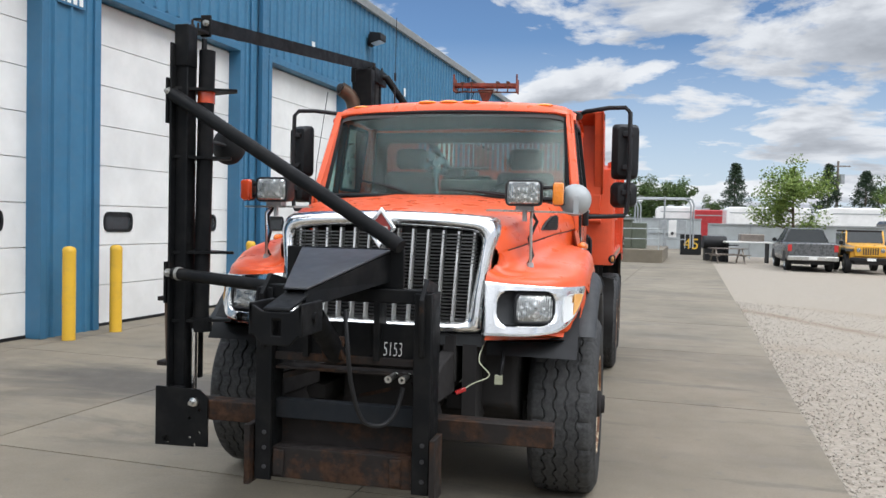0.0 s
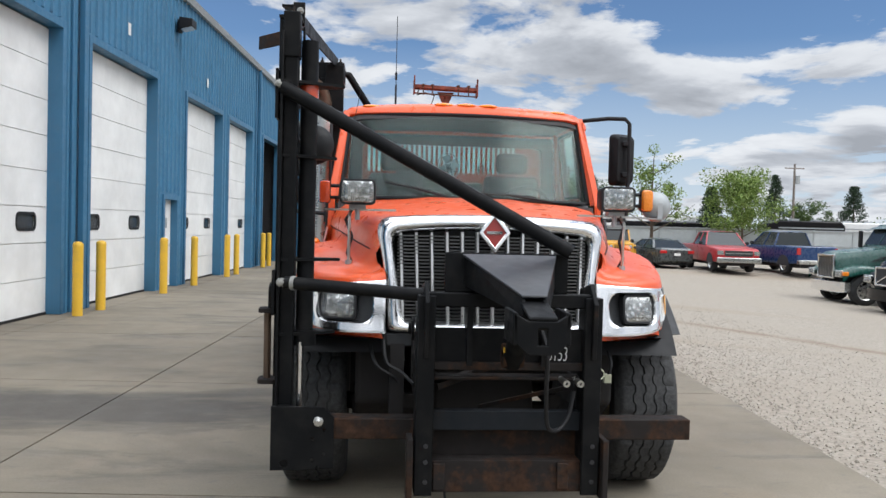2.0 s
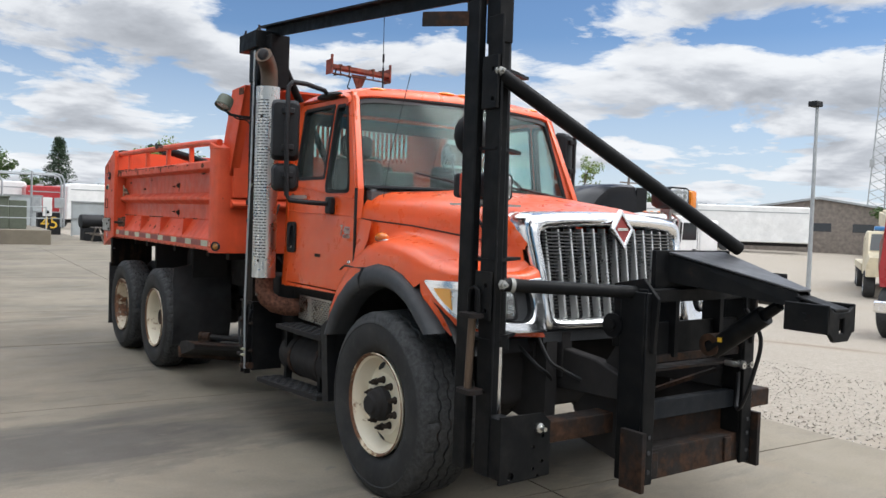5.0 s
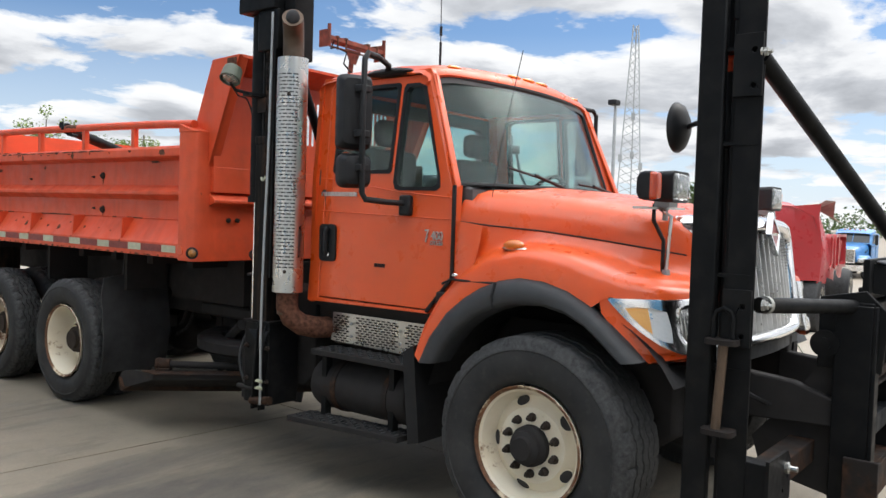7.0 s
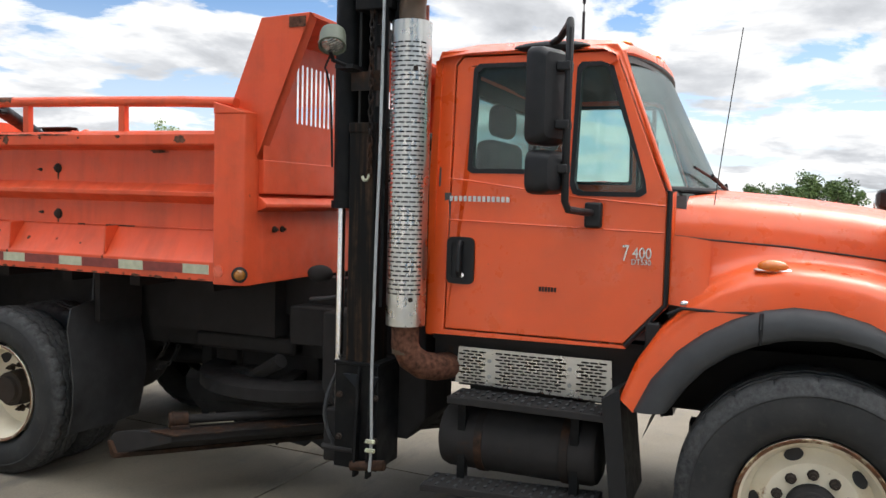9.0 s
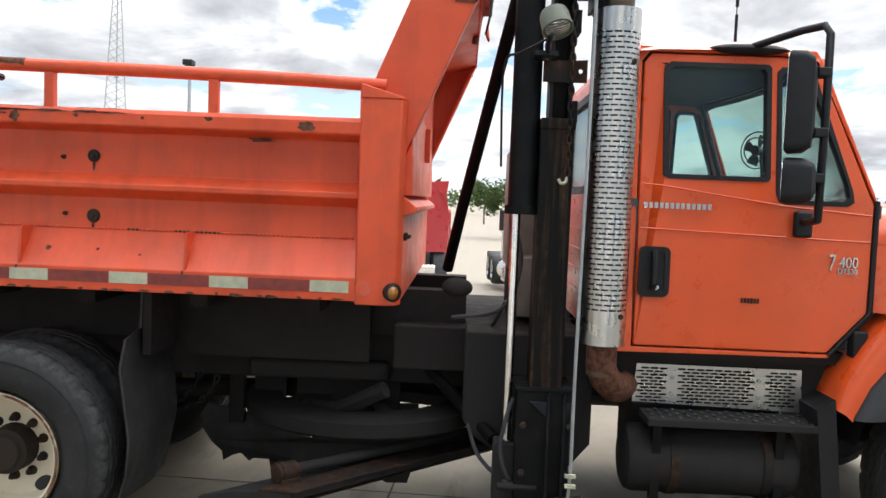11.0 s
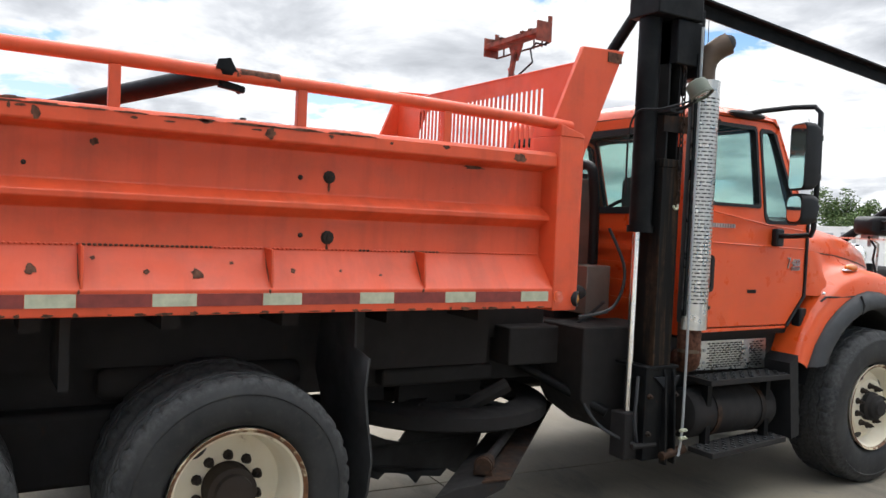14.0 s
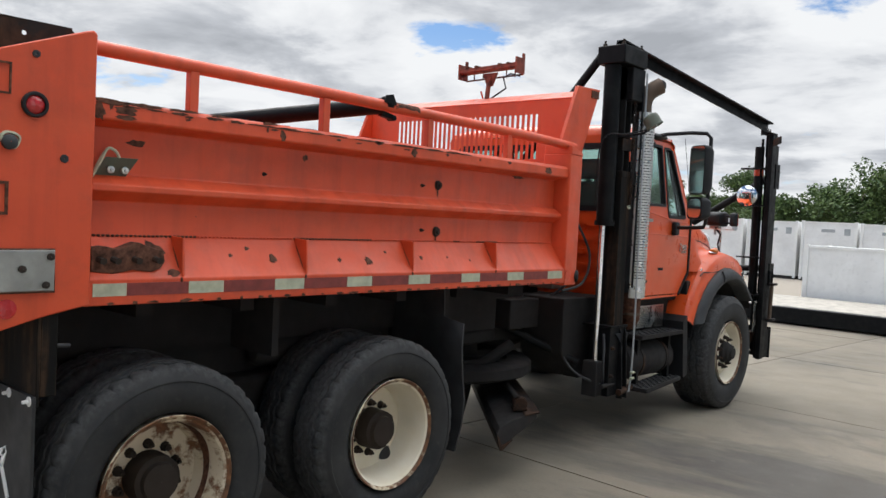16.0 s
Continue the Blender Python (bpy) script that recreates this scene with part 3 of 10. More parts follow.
def build_shop():
    shop = thing("building", "long blue ribbed metal workshop with white overhead doors", "building", m=YARD)
    EAVE, END, START, DEPTH = 7.25, 50.0, -9.0, 24.0
    openings = [(-4.6, -0.95, 4.85, "door"), (0.36, 4.03, 4.85, "door"), (5.12, 8.92, 4.85, "door"), (10.1, 13.78, 4.87, "door"), (14.42, 15.38, 2.15, "man"), (16.12, 19.78, 4.85, "door"),
                (20.62, 24.1, 4.85, "door"), (26.05, 29.6, 4.85, "open"), (31.3, 34.9, 4.75, "open"), (39.2, 40.1, 2.15, "man"), (38.6, 39.6, 6.3, "window")]
    door_like = [o for o in openings if o[3] != "window"]
    outer = [(START, -0.08), (END, -0.08), (END, EAVE), (START, EAVE)]
    holes = [[(a, -0.06), (b, -0.06), (b, h), (a, h)] for a, b, h, k in door_like]
    wall = Mesh().plate(outer, holes, lambda u, v: (-0.02, u, v), lambda u, v: (-0.22, u, v))
    part("wall", wall, M_BLUE, shop)
    # ribs of the siding, each proud of the sheet
    rib = Mesh()
    y = START + 0.15
    while y < END:
        spans = [(0.0, EAVE)]
        for a, b, h, k in door_like:
            if a - 0.16 < y < b + 0.16:
                spans = [(h + 0.16, EAVE)]
        for z0, z1 in spans:
            rib.add([(-0.021, y - 0.035, z0), (0.018, y - 0.018, z0), (0.018, y + 0.018, z0), (-0.021, y + 0.035, z0), (-0.021, y - 0.035, z1), (0.018, y - 0.018, z1), (0.018, y + 0.018, z1), (-0.021, y + 0.035, z1)],
                    [(0, 1, 5, 4), (1, 2, 6, 5), (2, 3, 7, 6)])
        y += 0.305
    part("siding_rib", rib, M_BLUE, shop)
    part("gable_wall", Mesh().box(-DEPTH, -0.22, END - 0.2, END, 0, EAVE).prism([(-DEPTH, EAVE), (-0.2, EAVE), (-DEPTH / 2, EAVE + 1.4)], "y", END - 0.2, END), M_BLUE, shop)
    part("gable_wall", Mesh().box(-DEPTH, -0.22, START, START + 0.2, 0, EAVE).prism([(-DEPTH, EAVE), (-0.2, EAVE), (-DEPTH / 2, EAVE + 1.4)], "y", START, START + 0.2), M_BLUE, shop)
    part("back_wall", Mesh().box(-DEPTH - 0.2, -DEPTH, START, END, 0, EAVE), M_BLUE, shop)
    part("roof", Mesh().plate([(START - 0.2, -0.05), (END + 0.2, -0.05), (END + 0.2, DEPTH / 2), (START - 0.2, DEPTH / 2)], [], lambda u, v: (-v, u, EAVE + 0.06 + v * 0.117), lambda u, v: (-v, u, EAVE + 0.16 + v * 0.117))
         .plate([(START - 0.2, DEPTH / 2), (END + 0.2, DEPTH / 2), (END + 0.2, DEPTH), (START - 0.2, DEPTH)], [], lambda u, v: (-v, u, EAVE + 0.06 + (DEPTH - v) * 0.117), lambda u, v: (-v, u, EAVE + 0.16 + (DEPTH - v) * 0.117)), M_GREYMETAL, shop)
    part("gutter", Mesh().prism([(-0.02, EAVE - 0.08), (0.09, EAVE - 0.08), (0.14, EAVE + 0.07), (0.13, EAVE + 0.07), (0.085, EAVE - 0.06), (-0.02, EAVE - 0.06)], "y", START - 0.2, END + 0.2).turned(Matrix.Identity(4)), M_GREYMETAL, shop, "white eave gutter")
    for y in (9.62, 25.0, 38.3, 47.0):
        part("downspout", Mesh().box(0.02, 0.12, y - 0.06, y + 0.06, 0.05, EAVE - 0.05), M_BLUETRIM, shop, bevel=0.01)
    for a, b, h, kind in door_like:
        t = 0.11
        # jamb and head trim, a folded sheet round the opening
        part("door_trim", Mesh().box(-0.24, 0.028, a - t, a + 0.012, 0, h + t).box(-0.24, 0.028, b - 0.012, b + t, 0, h + t).box(-0.24, 0.028, a + 0.012, b - 0.012, h - 0.012, h + t), M_BLUETRIM, shop, bevel=0.006)
        if kind == "door":
            d = part("overhead_door", Mesh().box(-0.30, -0.27, a + 0.01, b - 0.01, 0.02, h - 0.012), M_WHITE, shop, "white sectional overhead door with small dark windows")
            n = 8
            for i in range(n):
                z0, z1 = 0.03 + (h - 0.06) * i / n, 0.03 + (h - 0.06) * (i + 1) / n - 0.012
                wins = []
                if i == 2:
                    wins = [rounded(a + w - 0.30, a + w + 0.30, 1.45, 1.70, 0.09) for w in (0.72, b - a - 0.72)]
                part("panel", Mesh().plate([(a + 0.012, z0), (b - 0.012, z0), (b - 0.012, z1), (a + 0.012, z1)], wins, lambda u, v: (-0.225, u, v), lambda u, v: (-0.268, u, v)), M_WHITE, d)
                for w in wins:
                    ys = [p[0] for p in w]
                    c0, c1 = min(ys), max(ys)
                    part("window_frame", Mesh().plate(rounded(c0 - 0.03, c1 + 0.03, 1.42, 1.73, 0.11), [rounded(c0 + 0.015, c1 - 0.015, 1.465, 1.685, 0.08)], lambda u, v: (-0.212, u, v), lambda u, v: (-0.225, u, v)), M_PLASTIC, d)
                    part("pane", Mesh().plate(rounded(c0, c1, 1.45, 1.70, 0.09), [], lambda u, v: (-0.240, u, v), lambda u, v: (-0.246, u, v)), M_SMOKE, d)
            part("bottom_seal", Mesh().box(-0.29, -0.21, a + 0.02, b - 0.02, 0.004, 0.045), M_PLASTIC, d)
        elif kind == "man":
            d = part("entry_door", Mesh().box(-0.20, -0.14, a + 0.02, b - 0.02, 0.03, h - 0.012), M_WHITE, shop, "white steel entry door")
            part("handle", Mesh().tube([(-0.14, b - 0.14, 1.02), (-0.08, b - 0.14, 1.02), (-0.08, b - 0.26, 1.02)], 0.012, 8), M_GREYMETAL, d)
            part("notice", Mesh().box(-0.138, -0.132, a + 0.3, b - 0.3, 1.45, 1.7), M_GREYMETAL, d)
        else:
            # near-black back sheet and sides put the open bay's shade into colour
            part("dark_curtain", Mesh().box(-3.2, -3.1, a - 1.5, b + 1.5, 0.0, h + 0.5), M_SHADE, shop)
            part("bay_floor", Mesh().box(-3.1, -0.22, a - 1.0, b + 1.0, -0.03, 0.012), M_CONCRETE, shop)
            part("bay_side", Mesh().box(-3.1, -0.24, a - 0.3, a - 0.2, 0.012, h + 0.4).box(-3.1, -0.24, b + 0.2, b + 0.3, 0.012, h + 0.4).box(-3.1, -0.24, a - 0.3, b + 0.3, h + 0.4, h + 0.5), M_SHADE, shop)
    # corner and splice trims between sheets
    for y in (9.36, 9.88, 24.7, 38.0):
        part("splice_trim", Mesh().box(-0.02, 0.03, y - 0.07, y + 0.07, 0, EAVE - 0.1), M_BLUETRIM, shop, bevel=0.01)
    # windows of the office end
    for y0, z0, w, h in ((40.6, 4.0, 1.0, 2.2), (42.6, 0.9, 1.0, 1.6), (45.0, 4.0, 1.0, 2.2)):
        f = part("window", Mesh().box(-0.01, 0.02, y0, y0 + w, z0, z0 + h), M_SMOKE, shop)
        part("window_frame", Mesh().plate([(y0 - 0.06, z0 - 0.06), (y0 + w + 0.06, z0 - 0.06), (y0 + w + 0.06, z0 + h + 0.06), (y0 - 0.06, z0 + h + 0.06)], [[(y0 + 0.03, z0 + 0.03), (y0 + w - 0.03, z0 + 0.03), (y0 + w - 0.03, z0 + h - 0.03), (y0 + 0.03, z0 + h - 0.03)]], lambda u, v: (0.045, u, v), lambda u, v: (-0.005, u, v)), M_BLUETRIM, f)
    # plain number bars by the doors
    for y, z in ((4.55, 4.66), (11.95, 5.55), (18.0, 5.5)):
        wide = 0.52 if y < 5 else 0.14
        part("number_plate", Mesh().box(0.020, 0.028, y - wide / 2, y + wide / 2, z - 0.12, z + 0.12), M_WHITE if y > 5 else M_BLUETRIM, shop)
        if y < 5:
            for k in range(4):
                part("number_bar", Mesh().box(0.029, 0.034, y - 0.21 + k * 0.115, y - 0.14 + k * 0.115, z - 0.085, z + 0.085), M_WHITE, shop)
    # electrical boxes and conduit near the far end
    part("meter_cabinet", Mesh().box(0.02, 0.55, 37.0, 38.0, 2.6, 4.3).box(0.02, 0.45, 37.1, 37.9, 0.3, 2.5), M_GREYMETAL, shop, bevel=0.02)
    part("conduit", Mesh().tube([(0.3, 38.0, 2.7), (0.3, 43.0, 2.4), (0.3, 43.0, 0.6)], 0.05, 8).tube([(0.4, 38.0, 2.5), (0.4, 44.0, 2.2), (0.4, 44.0, 0.6)], 0.05, 8), M_GREYMETAL, shop)
    for y in (15.2, 41.8):
        w = part("wall_light", Mesh().box(0.03, 0.10, y - 0.12, y + 0.12, 6.25, 6.55).prism([(0.10, 6.30), (0.42, 6.38), (0.42, 6.56), (0.10, 6.60)], "y", y - 0.2, y + 0.2), M_PLASTIC, shop, bevel=0.015)
        part("light_lens", Mesh().plate([(y - 0.17, 0.14), (y + 0.17, 0.14), (y + 0.17, 0.40), (y - 0.17, 0.40)], [], lambda u, v: (v, u, 6.30 + (v - 0.12) * 0.25), lambda u, v: (v, u, 6.292 + (v - 0.12) * 0.25)), M_CLEAR, w)
    part("awning", Mesh().prism([(0.03, 4.3), (1.0, 4.05), (1.0, 4.15), (0.03, 4.5)], "y", 42.0, 43.6), M_BLUETRIM, shop)
    return shop


M_SMOKE = mat_plain("smoked_glass", (0.05, 0.055, 0.06), 0.12)
build_shop()


def bollard(x, y):
    b = thing("bollard", "yellow painted steel bollard in front of the shop doors", "bollard", "yellow bollards along the shop", m=YARD @ pose(x, y, 0))
    part("post", Mesh().lathe([(0.085, 0.0), (0.085, 1.17)], (0, 0, 0), "z", 20), M_YELLOW, b)
    part("cap", Mesh().lathe([(0.087, 1.165), (0.087, 1.205), (0.070, 1.235), (0.035, 1.25), (0.001, 1.253)], (0, 0, 0), "z", 20), M_YELLOW, b)
    return b


first = bollard(0.36, 4.16)
for y in (-5.0, -0.55, 5.08, 8.8, 9.78, 13.32, 15.75, 19.2, 20.4, 24.6, 25.7, 30.0, 31.0, 35.6):
    copy_thing(first, YARD @ pose(0.36, y, 0))


# ---- pavement ----
def build_apron():
    apron = part("pavement", Mesh().box(-0.5, 9.25, -20, 70, -0.06, -0.012), M_SHADE, m=YARD)
    tagged(apron, "cracked pale concrete apron of jointed slabs", "pavement", kind="structure")
    xs = [-0.22, 0.34, 3.34, 6.33, 9.3]
    ys = [-0.05 + 3.42 * k for k in range(-5, 21)]
    for i in range(4):
        me = None
        for j in range(len(ys) - 1):
            gap = 0.008
            if me is None:
                w, h = xs[i + 1] - xs[i] - 2 * gap, ys[1] - ys[0] - 2 * gap
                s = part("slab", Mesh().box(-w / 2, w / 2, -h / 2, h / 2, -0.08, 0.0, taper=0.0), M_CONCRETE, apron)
                me = s.data
            else:
                s = new("slab", me)
                s.parent = apron
            s.matrix_local = Matrix.Translation(((xs[i] + xs[i + 1]) / 2, (ys[j] + ys[j + 1]) / 2, rng.uniform(-0.002, 0.0)))
    return apron


build_apron()

# ---- the dump truck ----
truck = thing("dump_truck", "orange dump truck with black plow frame, wing tower and worn paint", "truck")


def both(name, mesh, material, parent=truck, label="", **kw):
    """The same part on either side of the truck."""
    return part(name, mesh, material, parent, label, **kw), part(name, mesh.mirrored(), material, parent, label, **kw)


def interp(x, table):
    for (a, b), (c, d) in zip(table, table[1:]):
        if (a <= x <= c) or (c <= x <= a):
            k = (x - a) / (c - a) if c != a else 0
            return b + (d - b) * k
    return table[0][1] if abs(x - table[0][0]) < abs(x - table[-1][0]) else table[-1][1]


def tyre_mesh(r, x0, x1, rear=False):
    """Tyre between x0 and x1, with grooves and shoulder blocks; the rim's seat is 0.30 m."""
    w, seg = x1 - x0, 180
    shoulder, groove = r - 0.018, 0.013
    rows = [(0.06, 0.305, 0, 0), (0.030, 0.318, 0, 0), (0.012, 0.345, 0, 0), (0.003, 0.382, 0, 0), (0.0, 0.418, 0, 0), (0.003, r - 0.088, 0, 0), (0.005, r - 0.078, 0, 0), (0.001, r - 0.074, 0, 0), (0.003, r - 0.064, 0, 0), (0.010, r - 0.058, 0, 0), (0.016, r - 0.042, 0, 0), (0.023, r - 0.030, 0, 1), (0.031, shoulder, 0, 1)]
    ribs = 5
    for k in range(ribs):
        a0 = 0.04 + (w - 0.08) * k / ribs
        a1 = 0.04 + (w - 0.08) * (k + 1) / ribs
        edge = 1 if k in (0, ribs - 1) else 0
        crown = r - 0.006 * abs(k - 2) / 2
        rows += [(a0 + 0.006, crown, 1 if k else 0, edge), (a1 - 0.006, crown, 1 if k < ribs - 1 else 0, edge)]
        if k < ribs - 1:
            rows += [(a1 - 0.004, crown - groove, 1, 0), (a1 + 0.004, crown - groove, 1, 0)]
    rows += [(w - a, b, c, d) for a, b, c, d in rows[12::-1]]
    rings = []
    for a, rad, zig, notch in rows:
        ring = []
        for k in range(seg):
            t = 2 * math.pi * k / seg
            rr = rad - (0.011 if notch and k % (5 if rear else 9) == 0 else 0.0)
            xx = x0 + a + (0.008 * (1 if (k // 3) % 2 else -1) if zig else 0.0)
            ring.append((xx, rr * math.cos(t), rr * math.sin(t)))
        rings.append(ring)
    return Mesh().loft(rings, True)


def wheel(side, y, r, x_in, x_out, front, rim_mat, label, turn=52):
    """One wheel: tyre, rim, hub and its nuts. side is -1 or 1; x_in and x_out are distances from the truck's middle."""
    w = new("wheel")
    w.parent = truck
    w.matrix_local = Matrix.Translation((0, y, r - 0.012))
    tagged(w, label)
    flip = (lambda m: m.mirrored()) if side < 0 else (lambda m: m)
    part("tyre", flip(tyre_mesh(r, x_in, x_out, not front)), M_TYRE, w, "dusty black rubber tyre", angle=42)
    c = (0, 0, 0)
    R = 0.308
    if front:
        disc = x_out - 0.075
        prof = [(0.285, x_in + 0.04), (R, x_in + 0.03), (0.283, x_in + 0.06), (0.275, x_out - 0.10), (0.283, x_out - 0.055), (R, x_out - 0.022), (R - 0.004, x_out - 0.014), (0.278, x_out - 0.035), (0.262, x_out - 0.085), (0.245, disc - 0.045), (0.205, disc - 0.02), (0.190, disc), (0.105, disc), (0.10, disc - 0.02)]
        hub = [(0.105, disc - 0.01), (0.103, disc + 0.035), (0.085, disc + 0.05), (0.083, disc + 0.075), (0.06, disc + 0.085), (0.055, disc + 0.105), (0.001, disc + 0.108)]
        nut_r, nut_x, n, holes_r = 0.143, disc, 10, 0.222
    else:
        disc = x_out - 0.215
        prof = [(0.285, x_in + 0.04), (R, x_in + 0.03), (0.283, x_in + 0.06), (0.272, x_out - 0.09), (0.283, x_out - 0.05), (R, x_out - 0.02), (R - 0.004, x_out - 0.012), (0.280, x_out - 0.03), (0.268, x_out - 0.07), (0.262, x_out - 0.17), (0.240, disc - 0.005), (0.190, disc), (0.105, disc), (0.10, disc - 0.02)]
        hub = [(0.115, disc - 0.01), (0.112, disc + 0.06), (0.108, disc + 0.10), (0.085, disc + 0.105), (0.080, disc + 0.13), (0.001, disc + 0.132)]
        nut_r, nut_x, n, holes_r = 0.143, disc, 10, 0.215
    rim = part("rim", flip(Mesh().lathe(prof, c, "x", 56)), rim_mat, w, "cream painted steel rim with rust", angle=30)
    part("rim_lip", flip(Mesh().lathe([(0.297, x_out - 0.020), (0.3095, x_out - 0.012), (0.306, x_out - 0.007), (0.298, x_out - 0.012), (0.290, x_out - 0.022)], c, "x", 56)), M_RIMLIP, w, "rusty rim edge", angle=30)
    hb = part("hub", flip(Mesh().lathe(hub, c, "x", 28)), M_DARK if front else M_HUB, w, "dark grey hub cap" if front else "rusty brown axle hub")
    for k in range(n):
        t = 2 * math.pi * (k + 0.5) / n
        part("wheel_nut", flip(Mesh().lathe([(0.024, nut_x - 0.002), (0.024, nut_x + 0.006), (0.018, nut_x + 0.012), (0.0165, nut_x + 0.034), (0.008, nut_x + 0.036), (0.008, nut_x + 0.052), (0.001, nut_x + 0.053)], (0, nut_r * math.cos(t), nut_r * math.sin(t)), "x", 8)), M_HUB, w)
    if not front and rim_mat is M_RIM_RUST:
        part("rust_ring", flip(Mesh().loft([[(x_out - d - 0.008 * math.sin(2.3 * q) * k, (rr - 0.002) * math.cos(q), (rr - 0.002) * math.sin(q)) for q in [radians(95 + 6.5 * j) for j in range(26)]] for k, (rr, d) in enumerate(((0.2618, 0.168), (0.2632, 0.145), (0.2646, 0.122), (0.2655, 0.108)))])), M_BEDRUST, w, "dark band of rust inside the rim")
    # hand holes on the disc's slope: lip round a flat patch, shade painted in
    def face(rad):
        return interp(rad, prof[9:13]) if front else interp(rad, prof[8:12])
    for t in [radians(72 * k - 2) for k in range(5)] if front else [radians(turn), radians(turn + 180)]:
        c0, half, tall = (0.226, 0.040, 0.024) if front else (0.222, 0.048, 0.030)
        edge = [(c0 + tall * math.sin(radians(a)), t + half / c0 * math.cos(radians(a))) for a in range(0, 360, 24)]
        lip = [[(face(q) + o, (c0 + (q - c0) * g) * math.cos(u + (t - u) * (1 - g)), (c0 + (q - c0) * g) * math.sin(u + (t - u) * (1 - g))) for q, u in edge] for g, o in ((1.16, 0.0005), (1.08, 0.005), (1.0, 0.003))]
        part("hole_lip", flip(Mesh().loft(lip, True)), rim_mat, w)
        part("hand_hole", flip(Mesh().add(lip[2], [tuple(range(len(edge)))])), M_SHADE, w)
    return w


for s in (-1, 1):
    wheel(s, 0.045, 0.56, 0.83, 1.235, True, M_RIM, "front wheel with wide tyre and cream rim")
    for y, m in ((4.70, M_RIM), (6.055, M_RIM_RUST)):
        wheel(s, y, 0.53, 0.955, 1.235, False, m, "rear outer wheel with deep cream rim" if m is M_RIM else "rear outer wheel with rusted rim", 52 if m is M_RIM else 75)
        inner = part("inner_tyre", (tyre_mesh(0.53, 0.62, 0.90, True) if s > 0 else tyre_mesh(0.53, 0.62, 0.90, True).mirrored()), M_TYRE, truck, "inner dual tyre", m=Matrix.Translation((0, y, 0.518)), angle=42)

# chassis
both("frame_rail", Mesh().box(0.38, 0.46, -0.75, 7.0, 0.78, 1.05), M_DARK, bevel=0.01)
for y in (-0.2, 1.3, 2.6, 3.9, 5.4, 6.9):
    part("cross_member", Mesh().box(-0.38, 0.38, y - 0.06, y + 0.06, 0.80, 1.02), M_DARK, truck)
part("front_axle", Mesh().tube([(-0.85, 0, 0.52), (-0.55, 0, 0.46), (0.55, 0, 0.46), (0.85, 0, 0.52)], 0.055, 10).box(-0.5, -0.38, -0.6, 0.6, 0.60, 0.68).box(0.38, 0.5, -0.6, 0.6, 0.60, 0.68), M_DARK, truck)
for y in (4.70, 6.055):
    part("rear_axle", Mesh().tube([(-0.95, y, 0.52), (0.95, y, 0.52)], 0.08, 12).ball((0, y, 0.54), 0.24, 14, 10), M_DARK, truck)
part("drive_shaft", Mesh().tube([(0, 1.2, 0.72), (0, 4.5, 0.58)], 0.055, 12), M_DARK, truck)
both("walking_beam", Mesh().box(0.36, 0.60, 4.45, 6.30, 0.45, 0.80), M_DARK, bevel=0.03)
both("leaf_spring", Mesh().beam((0.42, 4.3, 0.66), (0.42, 6.4, 0.66), 0.09, 0.10), M_DARK)
part("engine", Mesh().box(-0.42, 0.42, -0.45, 1.1, 0.72, 1.35).box(-0.30, 0.30, -0.5, -0.3, 0.55, 0.95).ball((0.0, 0.2, 0.66), 0.25, 12, 8, (1.2, 1.6, 0.8)), M_DARK, truck, bevel=0.02)
part("radiator", Mesh().box(-0.56, 0.56, -0.55, -0.49, 0.95, 1.62), M_DARK, truck)
for i in range(25):
    z = 1.135 + i * 0.020
    part("grille_louvre", Mesh().box(-0.55, 0.55, -0.68, -0.625, z - 0.0035, z + 0.0035, Matrix.Rotation(0, 4, "X")), M_DARKCHROME, truck)
both("frame_horn", Mesh().prism([(-1.22, 0.74), (-0.70, 0.72), (-0.70, 0.96), (-1.0, 0.93), (-1.22, 0.86)], "x", 0.37, 0.45), M_DARK, bevel=0.01)
part("subframe", Mesh().box(-0.50, -0.36, 2.55, 6.85, 1.05, 1.30).box(0.36, 0.50, 2.55, 6.85, 1.05, 1.30), M_DARK, truck)
part("underbody_panel", Mesh().box(-0.62, 0.62, 3.05, 4.02, 0.92, 1.28).box(-0.60, 0.60, 4.02, 6.9, 1.0, 1.28), M_DARK, truck)
for y in (4.07, 5.38):
    both("wheel_well", Mesh().box(0.66, 1.02, y - 0.02, y + 0.02, 0.99, 1.30), M_DARK)
for k in range(7):
    y = 3.3 + k * 0.55
    both("bed_cross_member", Mesh().box(0.5, 0.94, y - 0.04, y + 0.04, 1.22, 1.312), M_DARK)

part("air_reservoir", Mesh().lathe([(0.001, 4.2), (0.056, 4.21), (0.08, 4.25), (0.08, 5.15), (0.056, 5.19), (0.001, 5.2)], (-0.55, 0, 0.92), "y", 18), M_DARK, truck)

# front mud flap and wheel-arch liner
both("fender_flap", Mesh().prism([(0.80, 0.40), (0.88, 0.38), (0.94, 0.90), (0.86, 0.95)], "x", 0.70, 1.14), M_PLASTIC)
both("arch_liner", Mesh().loft([[(x, r * math.cos(radians(a)), 0.55 + r * math.sin(radians(a))) for x in (0.62, 0.9, 1.13)] for a, r in [(k, 0.775) for k in range(14, 152, 8)]]), M_PLASTIC)
both("rear_flap", Mesh().box(0.58, 1.235, 6.628, 6.642, 0.22, 0.985), M_RUBBER, truck, "black rubber mud flap behind the rear wheels")
for x in (-1.209, -1.017):
    part("flap_bolt", Mesh().lathe([(0.020, 0.0), (0.019, 0.004), (0.008, 0.006), (0.007, 0.026), (0.001, 0.027)], (x, 6.642, 0.966), "y", 12), M_CHALK, truck, "pale bolt with a washer")
